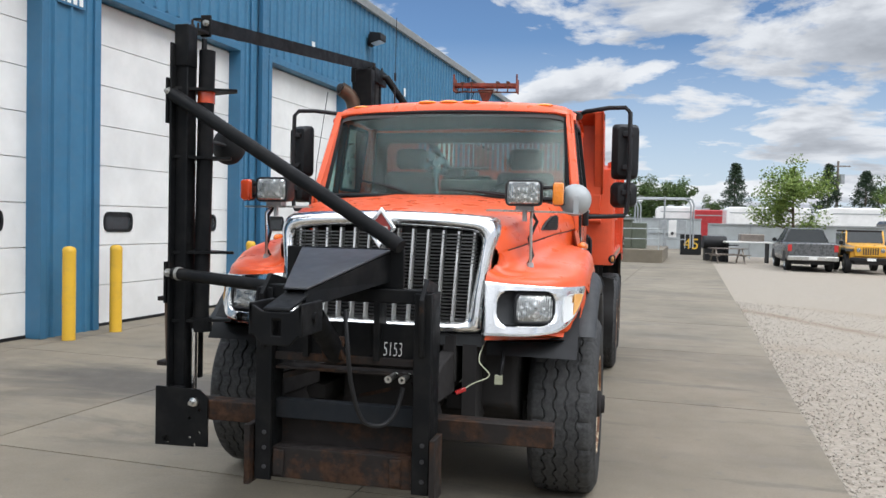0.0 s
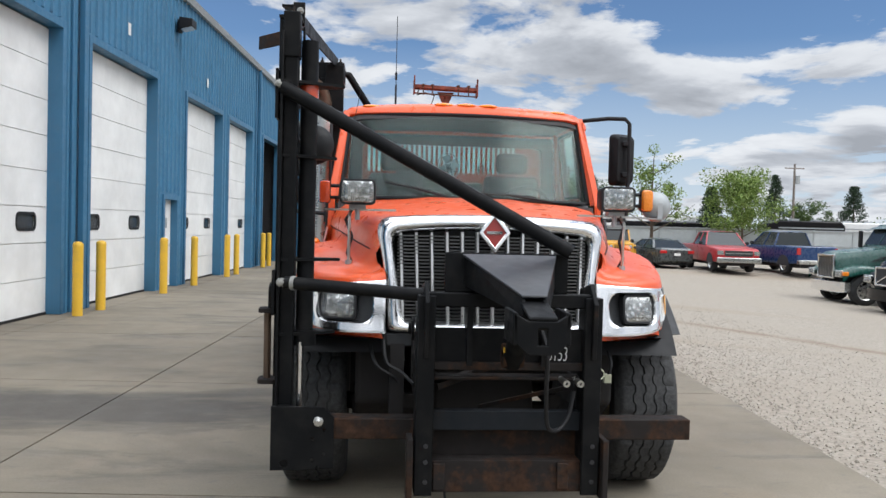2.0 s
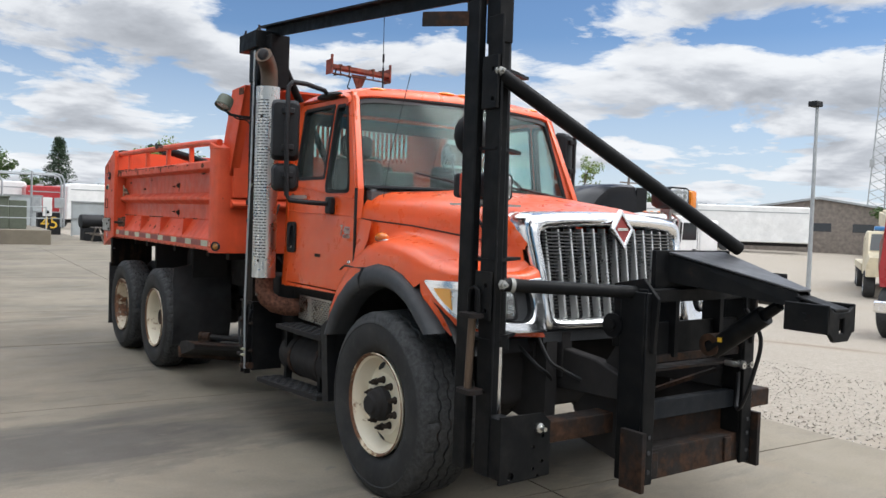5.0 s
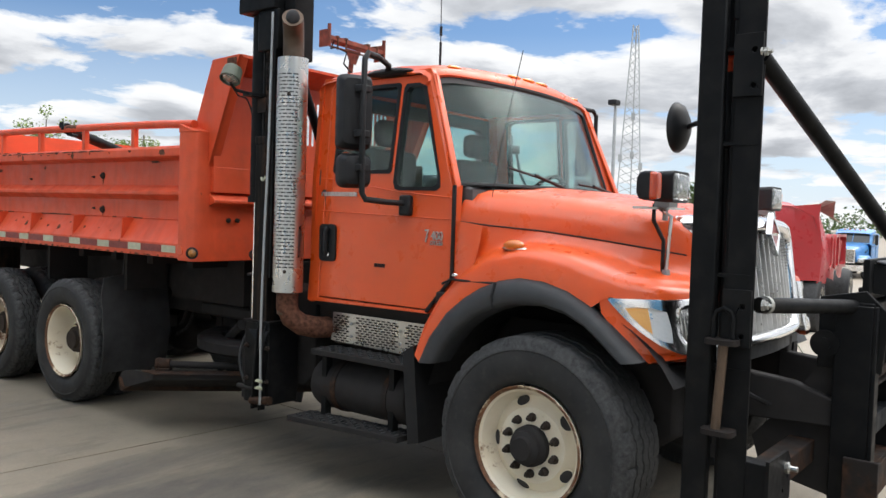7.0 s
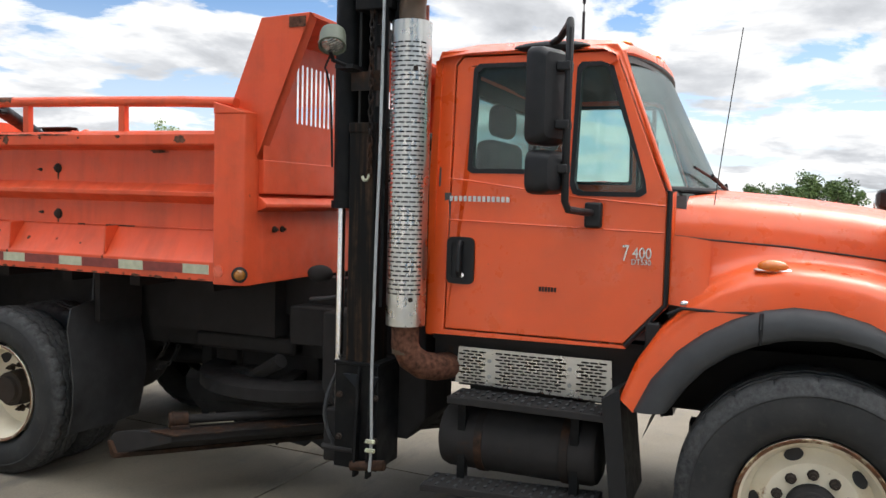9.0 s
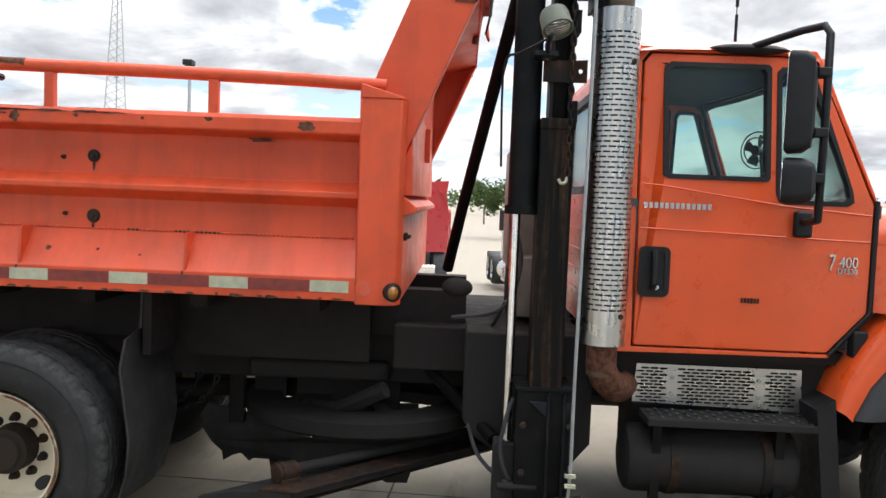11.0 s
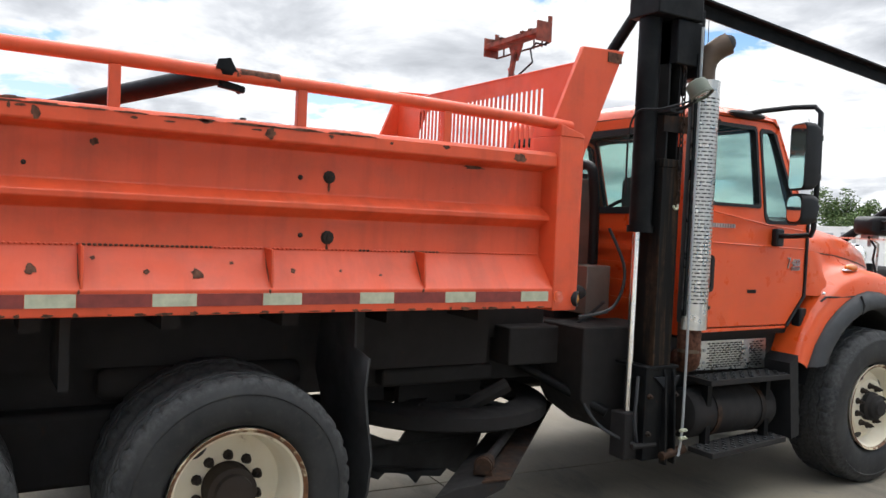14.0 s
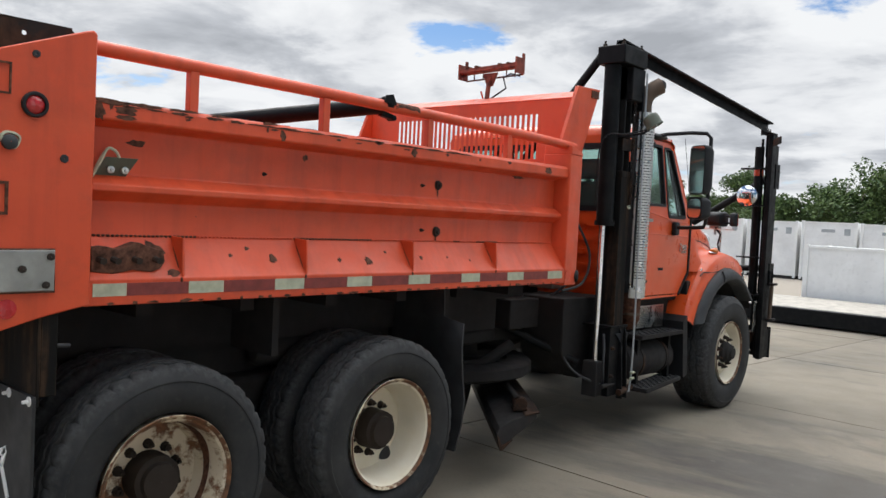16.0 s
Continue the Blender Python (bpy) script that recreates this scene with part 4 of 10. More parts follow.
for a, b in (((-1.001, 0.737), (-0.962, 0.665)), ((-0.962, 0.665), (-1.035, 0.551)), ((-1.001, 0.737), (-0.915, 0.70))):
    part("flap_mark", Mesh().beam((a[0], 6.644, a[1]), (b[0], 6.644, b[1]), 0.004, 0.028, (1, 0, 0)), M_CHALK, truck)
both("flap_hanger", Mesh().box(0.72, 1.225, 6.612, 6.626, 0.94, 1.30).box(1.19, 1.225, 6.55, 6.612, 0.98, 1.30), M_STREAK, truck, "grey steel flap hanger with rust streaks", bevel=0.003)
part("hanger_rod", Mesh().tube([(-1.205, 6.60, 1.174), (-1.205, 6.495, 1.166)], 0.008, 8), M_FLARE, truck)
flap_rows = [(1.30, 4.10, -1.02), (1.12, 4.10, -1.03), (1.09, 4.10, -1.195), (0.95, 4.105, -1.205), (0.80, 4.085, -1.20), (0.62, 4.075, -1.205), (0.46, 4.09, -1.20), (0.31, 4.12, -1.195)]
both("wheel_flap", Mesh().loft([[(x0 + (-0.60 - x0) * k / 6, y + 0.012 * math.sin(5 * k + 9 * z) + d, z) for k in range(7)] + [(x0 + (-0.60 - x0) * k / 6, y + 0.012 * math.sin(5 * k + 9 * z) + d + 0.012, z) for k in range(6, -1, -1)] for z, y, x0 in flap_rows for d in (0.0,)], True, True), M_RUBBER, truck, "hanging black rubber flap ahead of the rear wheels", angle=60)


# ---- cab ----
def side_x(z):
    return 1.03 if z < 1.86 else 1.03 - (z - 1.86) * 0.135


def side_plate(outer, holes, t=0.035, off=0.0):
    return Mesh().plate(outer, holes, lambda u, v: (-(side_x(v) + off), u, v), lambda u, v: (-(side_x(v) + off - t), u, v))


REAR_WIN = [(1.655, 1.955), (1.66, 2.44), (1.63, 2.465), (1.20, 2.465), (1.185, 2.45), (1.185, 1.955), (1.20, 1.94), (1.63, 1.94)]
VENT_WIN = [(1.135, 1.89), (1.135, 2.43), (1.115, 2.455), (1.02, 2.455), (0.985, 2.43), (0.81, 1.92), (0.80, 1.86), (0.83, 1.84), (1.09, 1.84), (1.12, 1.85)]
DOOR = [(1.765, 1.145), (1.765, 2.47), (1.73, 2.515), (1.0, 2.515), (0.955, 2.48), (0.715, 1.88), (0.695, 1.84), (0.695, 1.34), (0.87, 1.145)]
door_skin = side_plate(DOOR, [REAR_WIN, VENT_WIN])
body_side = side_plate([(1.875, 1.11), (1.875, 2.50), (1.86, 2.55), (0.96, 2.55), (0.93, 2.50), (0.69, 1.89), (0.675, 1.84), (0.675, 1.33), (0.86, 1.12)], [[(y + (0.008 if y > 1.2 else -0.008), z + (0.008 if z > 1.8 else -0.008)) for y, z in DOOR]], 0.05, -0.004)
both("cab_side", body_side, M_ORANGE, bevel=0.006)
door_r, door_l = both("door", door_skin, M_ORANGE, truck, "orange cab door with black handle", bevel=0.006)


def grow(poly, d):
    """The outline, pushed outward by d."""
    cx, cy = sum(p[0] for p in poly) / len(poly), sum(p[1] for p in poly) / len(poly)
    return [(x + (d if x > cx else -d), y + (d if y > cy else -d)) for x, y in poly]


for dr, fl in ((door_r, False), (door_l, True)):
    def dm(me):
        return me.mirrored() if fl else me
    for w in (REAR_WIN, VENT_WIN):
        part("window_seal", dm(side_plate(grow(w, 0.012), [grow(w, -0.010)], 0.05, 0.006)), M_PLASTIC, dr)
        part("pane", dm(side_plate(w, [], 0.006, -0.012)), M_GLASS, dr).visible_shadow = False
    hb = part("handle_recess", dm(Mesh().plate(rounded(1.615, 1.76, 1.375, 1.61, 0.03), [rounded(1.64, 1.735, 1.40, 1.585, 0.02)], lambda u, v: (-1.040, u, v), lambda u, v: (-1.028, u, v)).plate(rounded(1.63, 1.745, 1.39, 1.595, 0.02), [], lambda u, v: (-1.0335, u, v), lambda u, v: (-1.030, u, v))), M_PLASTIC, dr)
    part("handle", dm(Mesh().tube([(-1.038, 1.69, 1.585), (-1.056, 1.69, 1.565), (-1.058, 1.69, 1.44), (-1.040, 1.69, 1.42)], 0.016, 8)), M_PLASTIC, dr, "black pull handle")
    part("lock", dm(Mesh().lathe([(0.012, 1.036), (0.012, 1.046), (0.001, 1.047)], (0, 1.675, 1.42), "x", 12, -1)), M_CHROME, dr)
    part("step_line", dm(Mesh().tube([(-1.030, 1.76, 1.695), (-1.033, 1.2, 1.68), (-1.030, 0.70, 1.668)], 0.005, 6)), M_ORANGE, dr)
    part("belt_line", dm(Mesh().tube([(-1.030, 1.76, 1.90), (-1.033, 1.68, 1.895), (-1.033, 1.1, 1.82), (-1.030, 0.70, 1.79)], 0.005, 6)), M_ORANGE, dr)
# badges on the right-hand door: bars for the maker's name, the model number in figures
for k in range(13):
    part("badge_bar", Mesh().box(-1.040, -1.032, 1.735 - k * 0.0245, 1.735 - k * 0.0245 + 0.016, 1.788, 1.815), M_STAINLESS, door_r)
    part("badge_bar", Mesh().box(1.032, 1.040, 1.735 - k * 0.0245, 1.735 - k * 0.0245 + 0.016, 1.788, 1.815), M_STAINLESS, door_l)
SIDE_R = Matrix(((0, 0, -1, 0), (-1, 0, 0, 0), (0, 1, 0, 0), (0, 0, 0, 1)))
SIDE_L = Matrix(((0, 0, 1, 0), (1, 0, 0, 0), (0, 1, 0, 0), (0, 0, 0, 1)))
for dr, sx, turn in ((door_r, -1, SIDE_R), (door_l, 1, SIDE_L)):
    for text, size, y, z, wide in (("7", 0.108, 0.873, 1.565, 0.62), ("400", 0.072, 0.798, 1.569, 0.82), ("DT530", 0.036, 0.801, 1.529, 0.88)):
        lettering("model_number", text, size, M_STAINLESS, dr, Matrix.Translation((sx * 1.036, y if sx < 0 else 1.65 - y, z)) @ turn @ Matrix.Diagonal((wide, 1.0, 1.0, 1.0)), 0.004)
for k in range(6):
    part("unit_number_bar", Mesh().box(-1.036, -1.031, 1.27 - k * 0.015, 1.279 - k * 0.015, 1.365, 1.387), M_PLASTIC, door_r)

# roof, with a rolled edge all round
roof_rows = []
for k, (dy, z, cr) in enumerate(((0.02, 2.497, 0.010), (-0.020, 2.520, 0.015), (-0.012, 2.548, 0.025), (0.05, 2.578, 0.035), (0.30, 2.592, 0.045), (0.75, 2.585, 0.045), (0.92, 2.565, 0.04), (0.965, 2.53, 0.03), (0.97, 2.49, 0.02))):
    row = []
    for j in range(25):
        x = -0.965 + 1.93 * j / 24
        u = abs(x) / 0.965
        y0 = 0.845 + 0.13 * u ** 2.2
        y = y0 + dy if k < 4 else (y0 * (1 - (k - 3) / 5) + 0.90 * ((k - 3) / 5)) + dy
        row.append((x, min(y, 1.878), z + cr * (1 - u ** 2) - (0.055 * max(0, (u - 0.86) / 0.14) ** 2)))
    roof_rows.append(row)
part("roof", Mesh().loft(roof_rows), M_ORANGE, truck, "orange cab roof", angle=50)
part("headliner", Mesh().loft([[(x * 0.97, y, z - 0.045) for x, y, z in r] for r in roof_rows[1:-1]]), M_INTERIOR, truck)
for x in (-0.72, -0.17, 0.0, 0.17, 0.72):
    y = 0.845 + 0.13 * (abs(x) / 0.965) ** 2.2 + 0.045
    part("marker_light", Mesh().ball((x, y, 2.607 - 0.04 * (abs(x) / 0.9) ** 2), 0.05, 14, 8, (1.5, 0.65, 0.34)), M_AMBER, truck, "amber roof marker light")


# windshield
def ws(u, v):
    """Point on the windshield; u from -1 to 1 across, v from 0 at the sill to 1 at the top."""
    xb, xt = 0.945, 0.885
    yb, yt = 0.52 + 0.235 * abs(u) ** 2.2, 0.835 + 0.135 * abs(u) ** 2.2
    zb, zt = 1.875 - 0.005 * abs(u), 2.525 - 0.015 * u * u
    return Vector((u * (xb + (xt - xb) * v), yb + (yt - yb) * v, zb + (zt - zb) * v))


rows = [[ws(-1 + 2 * j / 24, i / 8) for j in range(25)] for i in range(9)]
wsm = part("windshield", Mesh().loft(rows).loft([[p + Vector((0, 0.006, -0.001)) for p in r] for r in rows], flip=True), M_WSGLASS, truck, "tinted curved windshield", angle=60)
wsm.visible_shadow = False
ring = [ws(-1 + 2 * j / 24, 0) for j in range(25)] + [ws(1, i / 8) for i in range(1, 9)] + [ws(1 - 2 * j / 24, 1) for j in range(1, 25)] + [ws(-1, 1 - i / 8) for i in range(1, 9)]
part("windshield_seal", Mesh().tube(ring, 0.017, 8, caps=False), M_PLASTIC, truck)
both("a_pillar", Mesh().loft([[(-(0.955 - 0.065 * k / 6), 0.745 + 0.205 * k / 6, 1.86 + 0.655 * k / 6), (-(1.00 - 0.07 * k / 6), 0.700 + 0.225 * k / 6, 1.86 + 0.655 * k / 6), (-(side_x(1.86 + 0.655 * k / 6) + 0.001), 0.700 + 0.265 * k / 6, 1.86 + 0.655 * k / 6)] for k in range(7)]), M_ORANGE, angle=60)
part("cowl", Mesh().loft([[(x, 0.44 + 0.25 * abs(x / 0.95) ** 2, 1.862) for x in [-0.95 + 0.1 * k for k in range(20)]], [(x, 0.53 + 0.24 * abs(x / 0.95) ** 2, 1.866) for x in [-0.95 + 0.1 * k for k in range(20)]]]), M_PLASTIC, truck)
for x0, x1 in ((-0.62, -0.22), (0.05, 0.50)):
    a, b = ws(x0 * 1.05, 0.16 if x0 < 0 else 0.05), ws(x1 * 1.05, 0.03)
    o = Vector((0, -0.035, 0.012))
    w = part("wiper", Mesh().tube([a + o, (a + b) / 2 + o * 1.1, b + o], 0.008, 6).tube([(a + b) / 2 + o * 1.4, b + Vector((0.10 if x0 < 0 else 0.12, -0.06, -0.02))], 0.011, 6), M_PLASTIC, truck)
# back wall with its window
part("cab_back", Mesh().plate([(-1.0, 1.10), (1.0, 1.10), (1.0, 1.9), (0.95, 2.5), (-0.95, 2.5), (-1.0, 1.9)], [rounded(-0.82, 0.82, 1.88, 2.41, 0.06)], lambda u, v: (u, 1.845, v), lambda u, v: (u, 1.88, v)), M_ORANGE, truck)
part("back_window", Mesh().plate(rounded(-0.82, 0.82, 1.88, 2.41, 0.06), [], lambda u, v: (u, 1.858, v), lambda u, v: (u, 1.864, v)), M_WSGLASS, truck).visible_shadow = False
part("back_window_seal", Mesh().plate(rounded(-0.845, 0.845, 1.855, 2.435, 0.08), [rounded(-0.80, 0.80, 1.90, 2.39, 0.05)], lambda u, v: (u, 1.838, v), lambda u, v: (u, 1.888, v)), M_PLASTIC, truck)
part("back_liner", Mesh().plate([(-0.98, 1.14), (0.98, 1.14), (0.98, 1.9), (0.92, 2.48), (-0.92, 2.48), (-0.98, 1.9)], [rounded(-0.80, 0.80, 1.90, 2.39, 0.05)], lambda u, v: (u, 1.826, v), lambda u, v: (u, 1.836, v)), M_INTERIOR, truck)
both("door_liner", Mesh().box(-0.985, -0.965, 0.76, 1.80, 1.16, 1.83), M_INTERIOR)
for k in range(5):
    part("back_rib", Mesh().box(-0.9, 0.9, 1.878, 1.896, 1.25 + k * 0.12, 1.29 + k * 0.12), M_ORANGE, truck)
part("cab_floor", Mesh().box(-0.98, 0.98, 0.70, 1.85, 1.08, 1.14), M_DARK, truck)
part("firewall", Mesh().box(-0.95, 0.95, 0.62, 0.68, 1.05, 1.84), M_INTERIOR, truck)
part("dashboard", Mesh().prism([(0.66, 1.50), (0.66, 1.86), (0.80, 1.875), (0.98, 1.80), (1.0, 1.62), (0.90, 1.50)], "x", -0.93, 0.93), M_INTERIOR, truck, bevel=0.02)
for x in (-0.50, 0.50):
    part("seat", Mesh().box(x - 0.25, x + 0.25, 1.15, 1.64, 1.36, 1.52).box(x - 0.24, x + 0.24, 1.60, 1.74, 1.48, 2.12).box(x - 0.14, x + 0.14, 1.61, 1.71, 2.14, 2.32), M_INTERIOR, truck, "dark grey cab seat", bevel=0.05, seg=3)
part("steering_wheel", Mesh().tube([(0.50 + 0.22 * math.cos(radians(a)), 1.06 + 0.22 * math.sin(radians(a)) * 0.55, 1.82 + 0.22 * math.sin(radians(a)) * -0.8) for a in range(0, 361, 15)], 0.016, 8, caps=False).tube([(0.5, 1.06, 1.82), (0.5, 0.92, 1.66)], 0.03, 8).tube([(0.29, 1.06, 1.82), (0.71, 1.06, 1.82)], 0.014, 6), M_PLASTIC, truck)
def fan_point(r, a, d=0.0):
    return (-0.115 + 0.82 * r * math.cos(a) - 0.57 * d, 0.92 + 0.57 * r * math.cos(a) + 0.82 * d, 2.14 + r * math.sin(a))


fan = part("interior_fan", Mesh().tube([fan_point(0.0, 0, -0.05), fan_point(0.0, 0, 0.03)], 0.028, 12).tube([fan_point(0.03, -1.57, -0.03), fan_point(0.16, -1.57, -0.06), fan_point(0.24, -1.57, -0.10)], 0.010, 8), M_FRAMEGREY, truck, "small grey dashboard fan")
for rr in (0.105, 0.07):
    part("fan_ring", Mesh().tube([fan_point(rr, 2 * math.pi * k / 24, 0.03 if rr < 0.1 else 0.01) for k in range(25)], 0.004, 6, caps=False), M_FRAMEGREY, fan)
for k in range(4):
    a = 0.4 + math.pi / 2 * k
    part("fan_blade", Mesh().loft([[fan_point(0.02, a - 0.5, 0.0), fan_point(0.02, a + 0.5, 0.012)], [fan_point(0.06, a - 0.5, -0.006), fan_point(0.06, a + 0.45, 0.014)], [fan_point(0.092, a - 0.35, -0.004), fan_point(0.092, a + 0.35, 0.012)]]), M_FRAMEGREY, fan)

# ---- hood, fenders, grille ----
HOOD = [(0.68, 1.872, 0.990), (0.45, 1.868, 0.955), (0.20, 1.850, 0.905), (-0.10, 1.815, 0.835), (-0.35, 1.775, 0.765), (-0.52, 1.738, 0.705), (-0.60, 1.712, 0.672), (-0.635, 1.690, 0.655)]
JOIN = [(0.68, 1.655), (0.51, 1.64), (0.18, 1.62), (-0.13, 1.585), (-0.42, 1.545), (-0.58, 1.52), (-0.66, 1.51)]
rows = []
for y, zc, xs in HOOD:
    zj = interp(y, JOIN)
    half = [(0.0, zc + 0.012), (0.30, zc + 0.010), (0.44, zc - 0.006), (0.62, zc - 0.016), (0.80, zc - 0.030), (0.91, zc - 0.055), (0.97, zc - 0.095), (1.0, zc - 0.15)]
    pts = [(u * xs, y - 0.16 * (1 - u * u) * (1 if y > 0.5 else 0.0), z) for u, z in half] + [(xs + 0.012, y, (zc - 0.15 + zj) / 2), (xs + 0.012, y, zj)]
    rows.append([(-x, yy, z) for x, yy, z in pts[::-1]] + pts[1:])
hood = part("hood", Mesh().loft(rows), M_ORANGE, truck, "orange sloped hood", angle=50)
both("hood_seam", Mesh().tube([(-1.034, 0.684, 1.86), (-1.034, 0.684, 1.34), (-1.034, 0.86, 1.135)], 0.012, 6), M_PLASTIC)
both("hood_line", Mesh().tube([(-(interp(y, [(q[0], q[2]) for q in HOOD]) + 0.014), y, interp(y, JOIN) + 0.004) for y in [0.66 - 0.063 * k for k in range(20)]], 0.004, 5), M_PLASTIC)
both("cowl_side", Mesh().loft([[(-1.02, 0.672, 1.66), (-1.028, 0.672, 1.5), (-1.03, 0.672, 1.345)], [(-1.03, 0.60, 1.655), (-1.06, 0.60, 1.5), (-1.09, 0.60, 1.345)], [(-1.012, 0.50, 1.64), (-1.04, 0.50, 1.52), (-1.09, 0.50, 1.40)]]), M_ORANGE, angle=60)
both("hood_side_rear", Mesh().loft([[(-0.99, 0.66, 1.86), (-1.005, 0.66, 1.6), (-1.005, 0.66, 1.36)], [(-1.02, 0.672, 1.852), (-1.03, 0.672, 1.6), (-1.03, 0.672, 1.345)]]), M_ORANGE, angle=60)
VENT = [(-0.08, 1.650), (0.0, 1.70), (0.10, 1.738), (0.19, 1.748), (0.212, 1.73), (0.212, 1.66), (0.19, 1.650)]


def hood_side(y, z, out=0.0):
    return (interp(y, [(q[0], q[2]) for q in HOOD]) + 0.012 + out, y, z)


part("hood_vent", Mesh().plate(VENT, [], lambda u, v: hood_side(u, v, 0.004), lambda u, v: hood_side(u, v, -0.01)), M_PLASTIC, truck, "black hood side vent")
for k in range(6):
    z = 1.662 + k * 0.014
    part("vent_slat", Mesh().beam(hood_side(-0.055 + k * 0.030, z, 0.007), hood_side(0.205, z, 0.007), 0.008, 0.005), M_FLARE, truck)


# headlamp corners
PLAN = [(0.0, 0.605, -0.775), (0.09, 0.69, -0.775), (0.18, 0.775, -0.762), (0.31, 0.90, -0.725), (0.40, 0.985, -0.675), (0.45, 1.027, -0.64), (0.52, 1.065, -0.585), (0.58, 1.092, -0.535), (0.66, 1.117, -0.47), (0.76, 1.138, -0.385), (0.86, 1.156, -0.295)]
TOPZ = [(0.0, 1.362), (0.10, 1.352), (0.18, 1.347), (0.31, 1.338), (0.45, 1.332), (0.60, 1.330), (0.76, 1.326), (0.86, 1.32)]


def corner(u, v, out=0.0):
    """Round the front corner: u along the bumper line, v the height."""
    def at(w):
        w = min(0.86, max(0.0, w))
        return Vector((interp(w, [(p[0], p[1]) for p in PLAN]), interp(w, [(p[0], p[2]) for p in PLAN]), 0))
    d = (at(u + 0.05) - at(u - 0.05)).normalized()
    p = (at(u - 0.03) + at(u) * 2 + at(u + 0.03)) / 4 + Vector((d.y, -d.x, 0)) * out
    return Vector((-p.x, p.y + (v - 1.05) * 0.22, v))


US = [0.74 * k / 24 for k in range(25)]
BOT = [(0.0, 1.060), (0.25, 1.062), (0.36, 1.070), (0.44, 1.085), (0.52, 1.118), (0.60, 1.170), (0.67, 1.225), (0.73, 1.285), (0.76, 1.322)]
LAMP = rounded(0.085, 0.415, 1.118, 1.310, 0.07, 5)
LENS = [(0.462, 1.135), (0.458, 1.20), (0.468, 1.276), (0.54, 1.292), (0.61, 1.293), (0.672, 1.287), (0.645, 1.248), (0.60, 1.205), (0.545, 1.162), (0.50, 1.140)]


def fine(poly, n=4):
    """The outline with each edge cut into n."""
    return [(a[0] + (b[0] - a[0]) * k / n, a[1] + (b[1] - a[1]) * k / n) for a, b in zip(poly, poly[1:] + poly[:1]) for k in range(n)]


outline = [(u, interp(u, BOT)) for u in US] + [(0.757, 1.319)] + [(u, interp(u, TOPZ)) for u in US[::-1]]


def ray_out(poly, t, c=(0.25, 1.214)):
    """Where a ray from c at angle t leaves the outline."""
    dx, dy = math.cos(t), math.sin(t)
    best = 0.0
    for (x0, y0), (x1, y1) in zip(poly, poly[1:] + poly[:1]):
        ex, ey = x1 - x0, y1 - y0
        den = dx * ey - dy * ex
        if abs(den) > 1e-9:
            k = ((x0 - c[0]) * ey - (y0 - c[1]) * ex) / den
            m = ((x0 - c[0]) * dy - (y0 - c[1]) * dx) / den
            if k > 0 and -1e-6 <= m <= 1 + 1e-6:
                best = max(best, k)
    return c[0] + dx * best, c[1] + dy * best


rays = sorted([math.atan2(v - 1.214, u - 0.25) for u, v in outline] + [2 * math.pi * k / 40 - math.pi for k in range(40)])
bez = []
for k, o in ((1.0, -0.03), (1.0, 0.004), (0.985, 0.012), (0.85, 0.014), (0.65, 0.014), (0.45, 0.014), (0.25, 0.014), (0.08, 0.014), (0.0, 0.008), (0.0, -0.02)):
    ring = []
    for t in rays:
        a, b = ray_out(outline, t), ray_out(LAMP, t)
        ring.append(corner(b[0] + (a[0] - b[0]) * k, b[1] + (a[1] - b[1]) * k, o))
    bez.append(ring)
both("headlamp_bezel", Mesh().loft(bez, True), M_CHROME, truck, "chrome headlamp surround", angle=40)
lip_u = [0.02 + 0.57 * k / 20 for k in range(21)]
lip = [(u, 1.034) for u in lip_u] + [(0.64, 1.075), (0.70, 1.135), (0.76, 1.195), (0.80, 1.25), (0.80, 1.325), (0.757, 1.322)] + [(u, interp(u, BOT)) for u in US[::-1] if u > 0.02]
both("lower_lip", Mesh().plate(lip, [], lambda u, v: corner(u, v, 0.004), lambda u, v: corner(u, v, -0.03)), M_ORANGE, angle=60)
both("lamp_pocket", Mesh().loft([[corner(u, v, o) for u, v in fine(LAMP, 2)] for o in (0.006, -0.055)], True).plate(fine(LAMP, 2), [], lambda u, v: corner(u, v, -0.055), lambda u, v: corner(u, v, -0.06)), M_FLARE)
both("lamp_ring", Mesh().loft([[corner(u, v, o) for u, v in fine(rounded(0.305 - a, 0.305 + a, 1.214 - b, 1.214 + b, 0.035, 5), 2)] for a, b, o in ((0.118, 0.088, -0.052), (0.118, 0.088, -0.008), (0.108, 0.078, -0.004), (0.102, 0.072, -0.012))], True), M_PLASTIC)
both("headlamp", Mesh().loft([[corner(0.305 + (u - 0.305) * k, 1.214 + (v - 1.214) * k, o) for u, v in fine(rounded(0.203, 0.407, 1.142, 1.286, 0.035, 5), 2)] for k, o in ((1.0, -0.012), (0.8, -0.006), (0.5, -0.002), (0.05, 0.0))], True, False), M_HEADLAMP, truck, "clear rectangular headlamp", angle=60)
turn = both("turn_signal", Mesh().plate(fine(LENS), [], lambda u, v: corner(u, v, 0.021), lambda u, v: corner(u, v, 0.010)), M_CLEAR, truck, "amber and clear ribbed corner lamp", angle=50)
AMB = [(0.548, 1.172), (0.552, 1.288), (0.61, 1.289), (0.664, 1.284), (0.64, 1.25), (0.597, 1.208)]
for tl, fl in zip(turn, (False, True)):
    me = Mesh().plate(fine(AMB), [], lambda u, v: corner(u, v, 0.0245), lambda u, v: corner(u, v, 0.018))
    part("amber_reflector", me.mirrored() if fl else me, M_TURN, tl, "amber rear half of the lamp", angle=50)


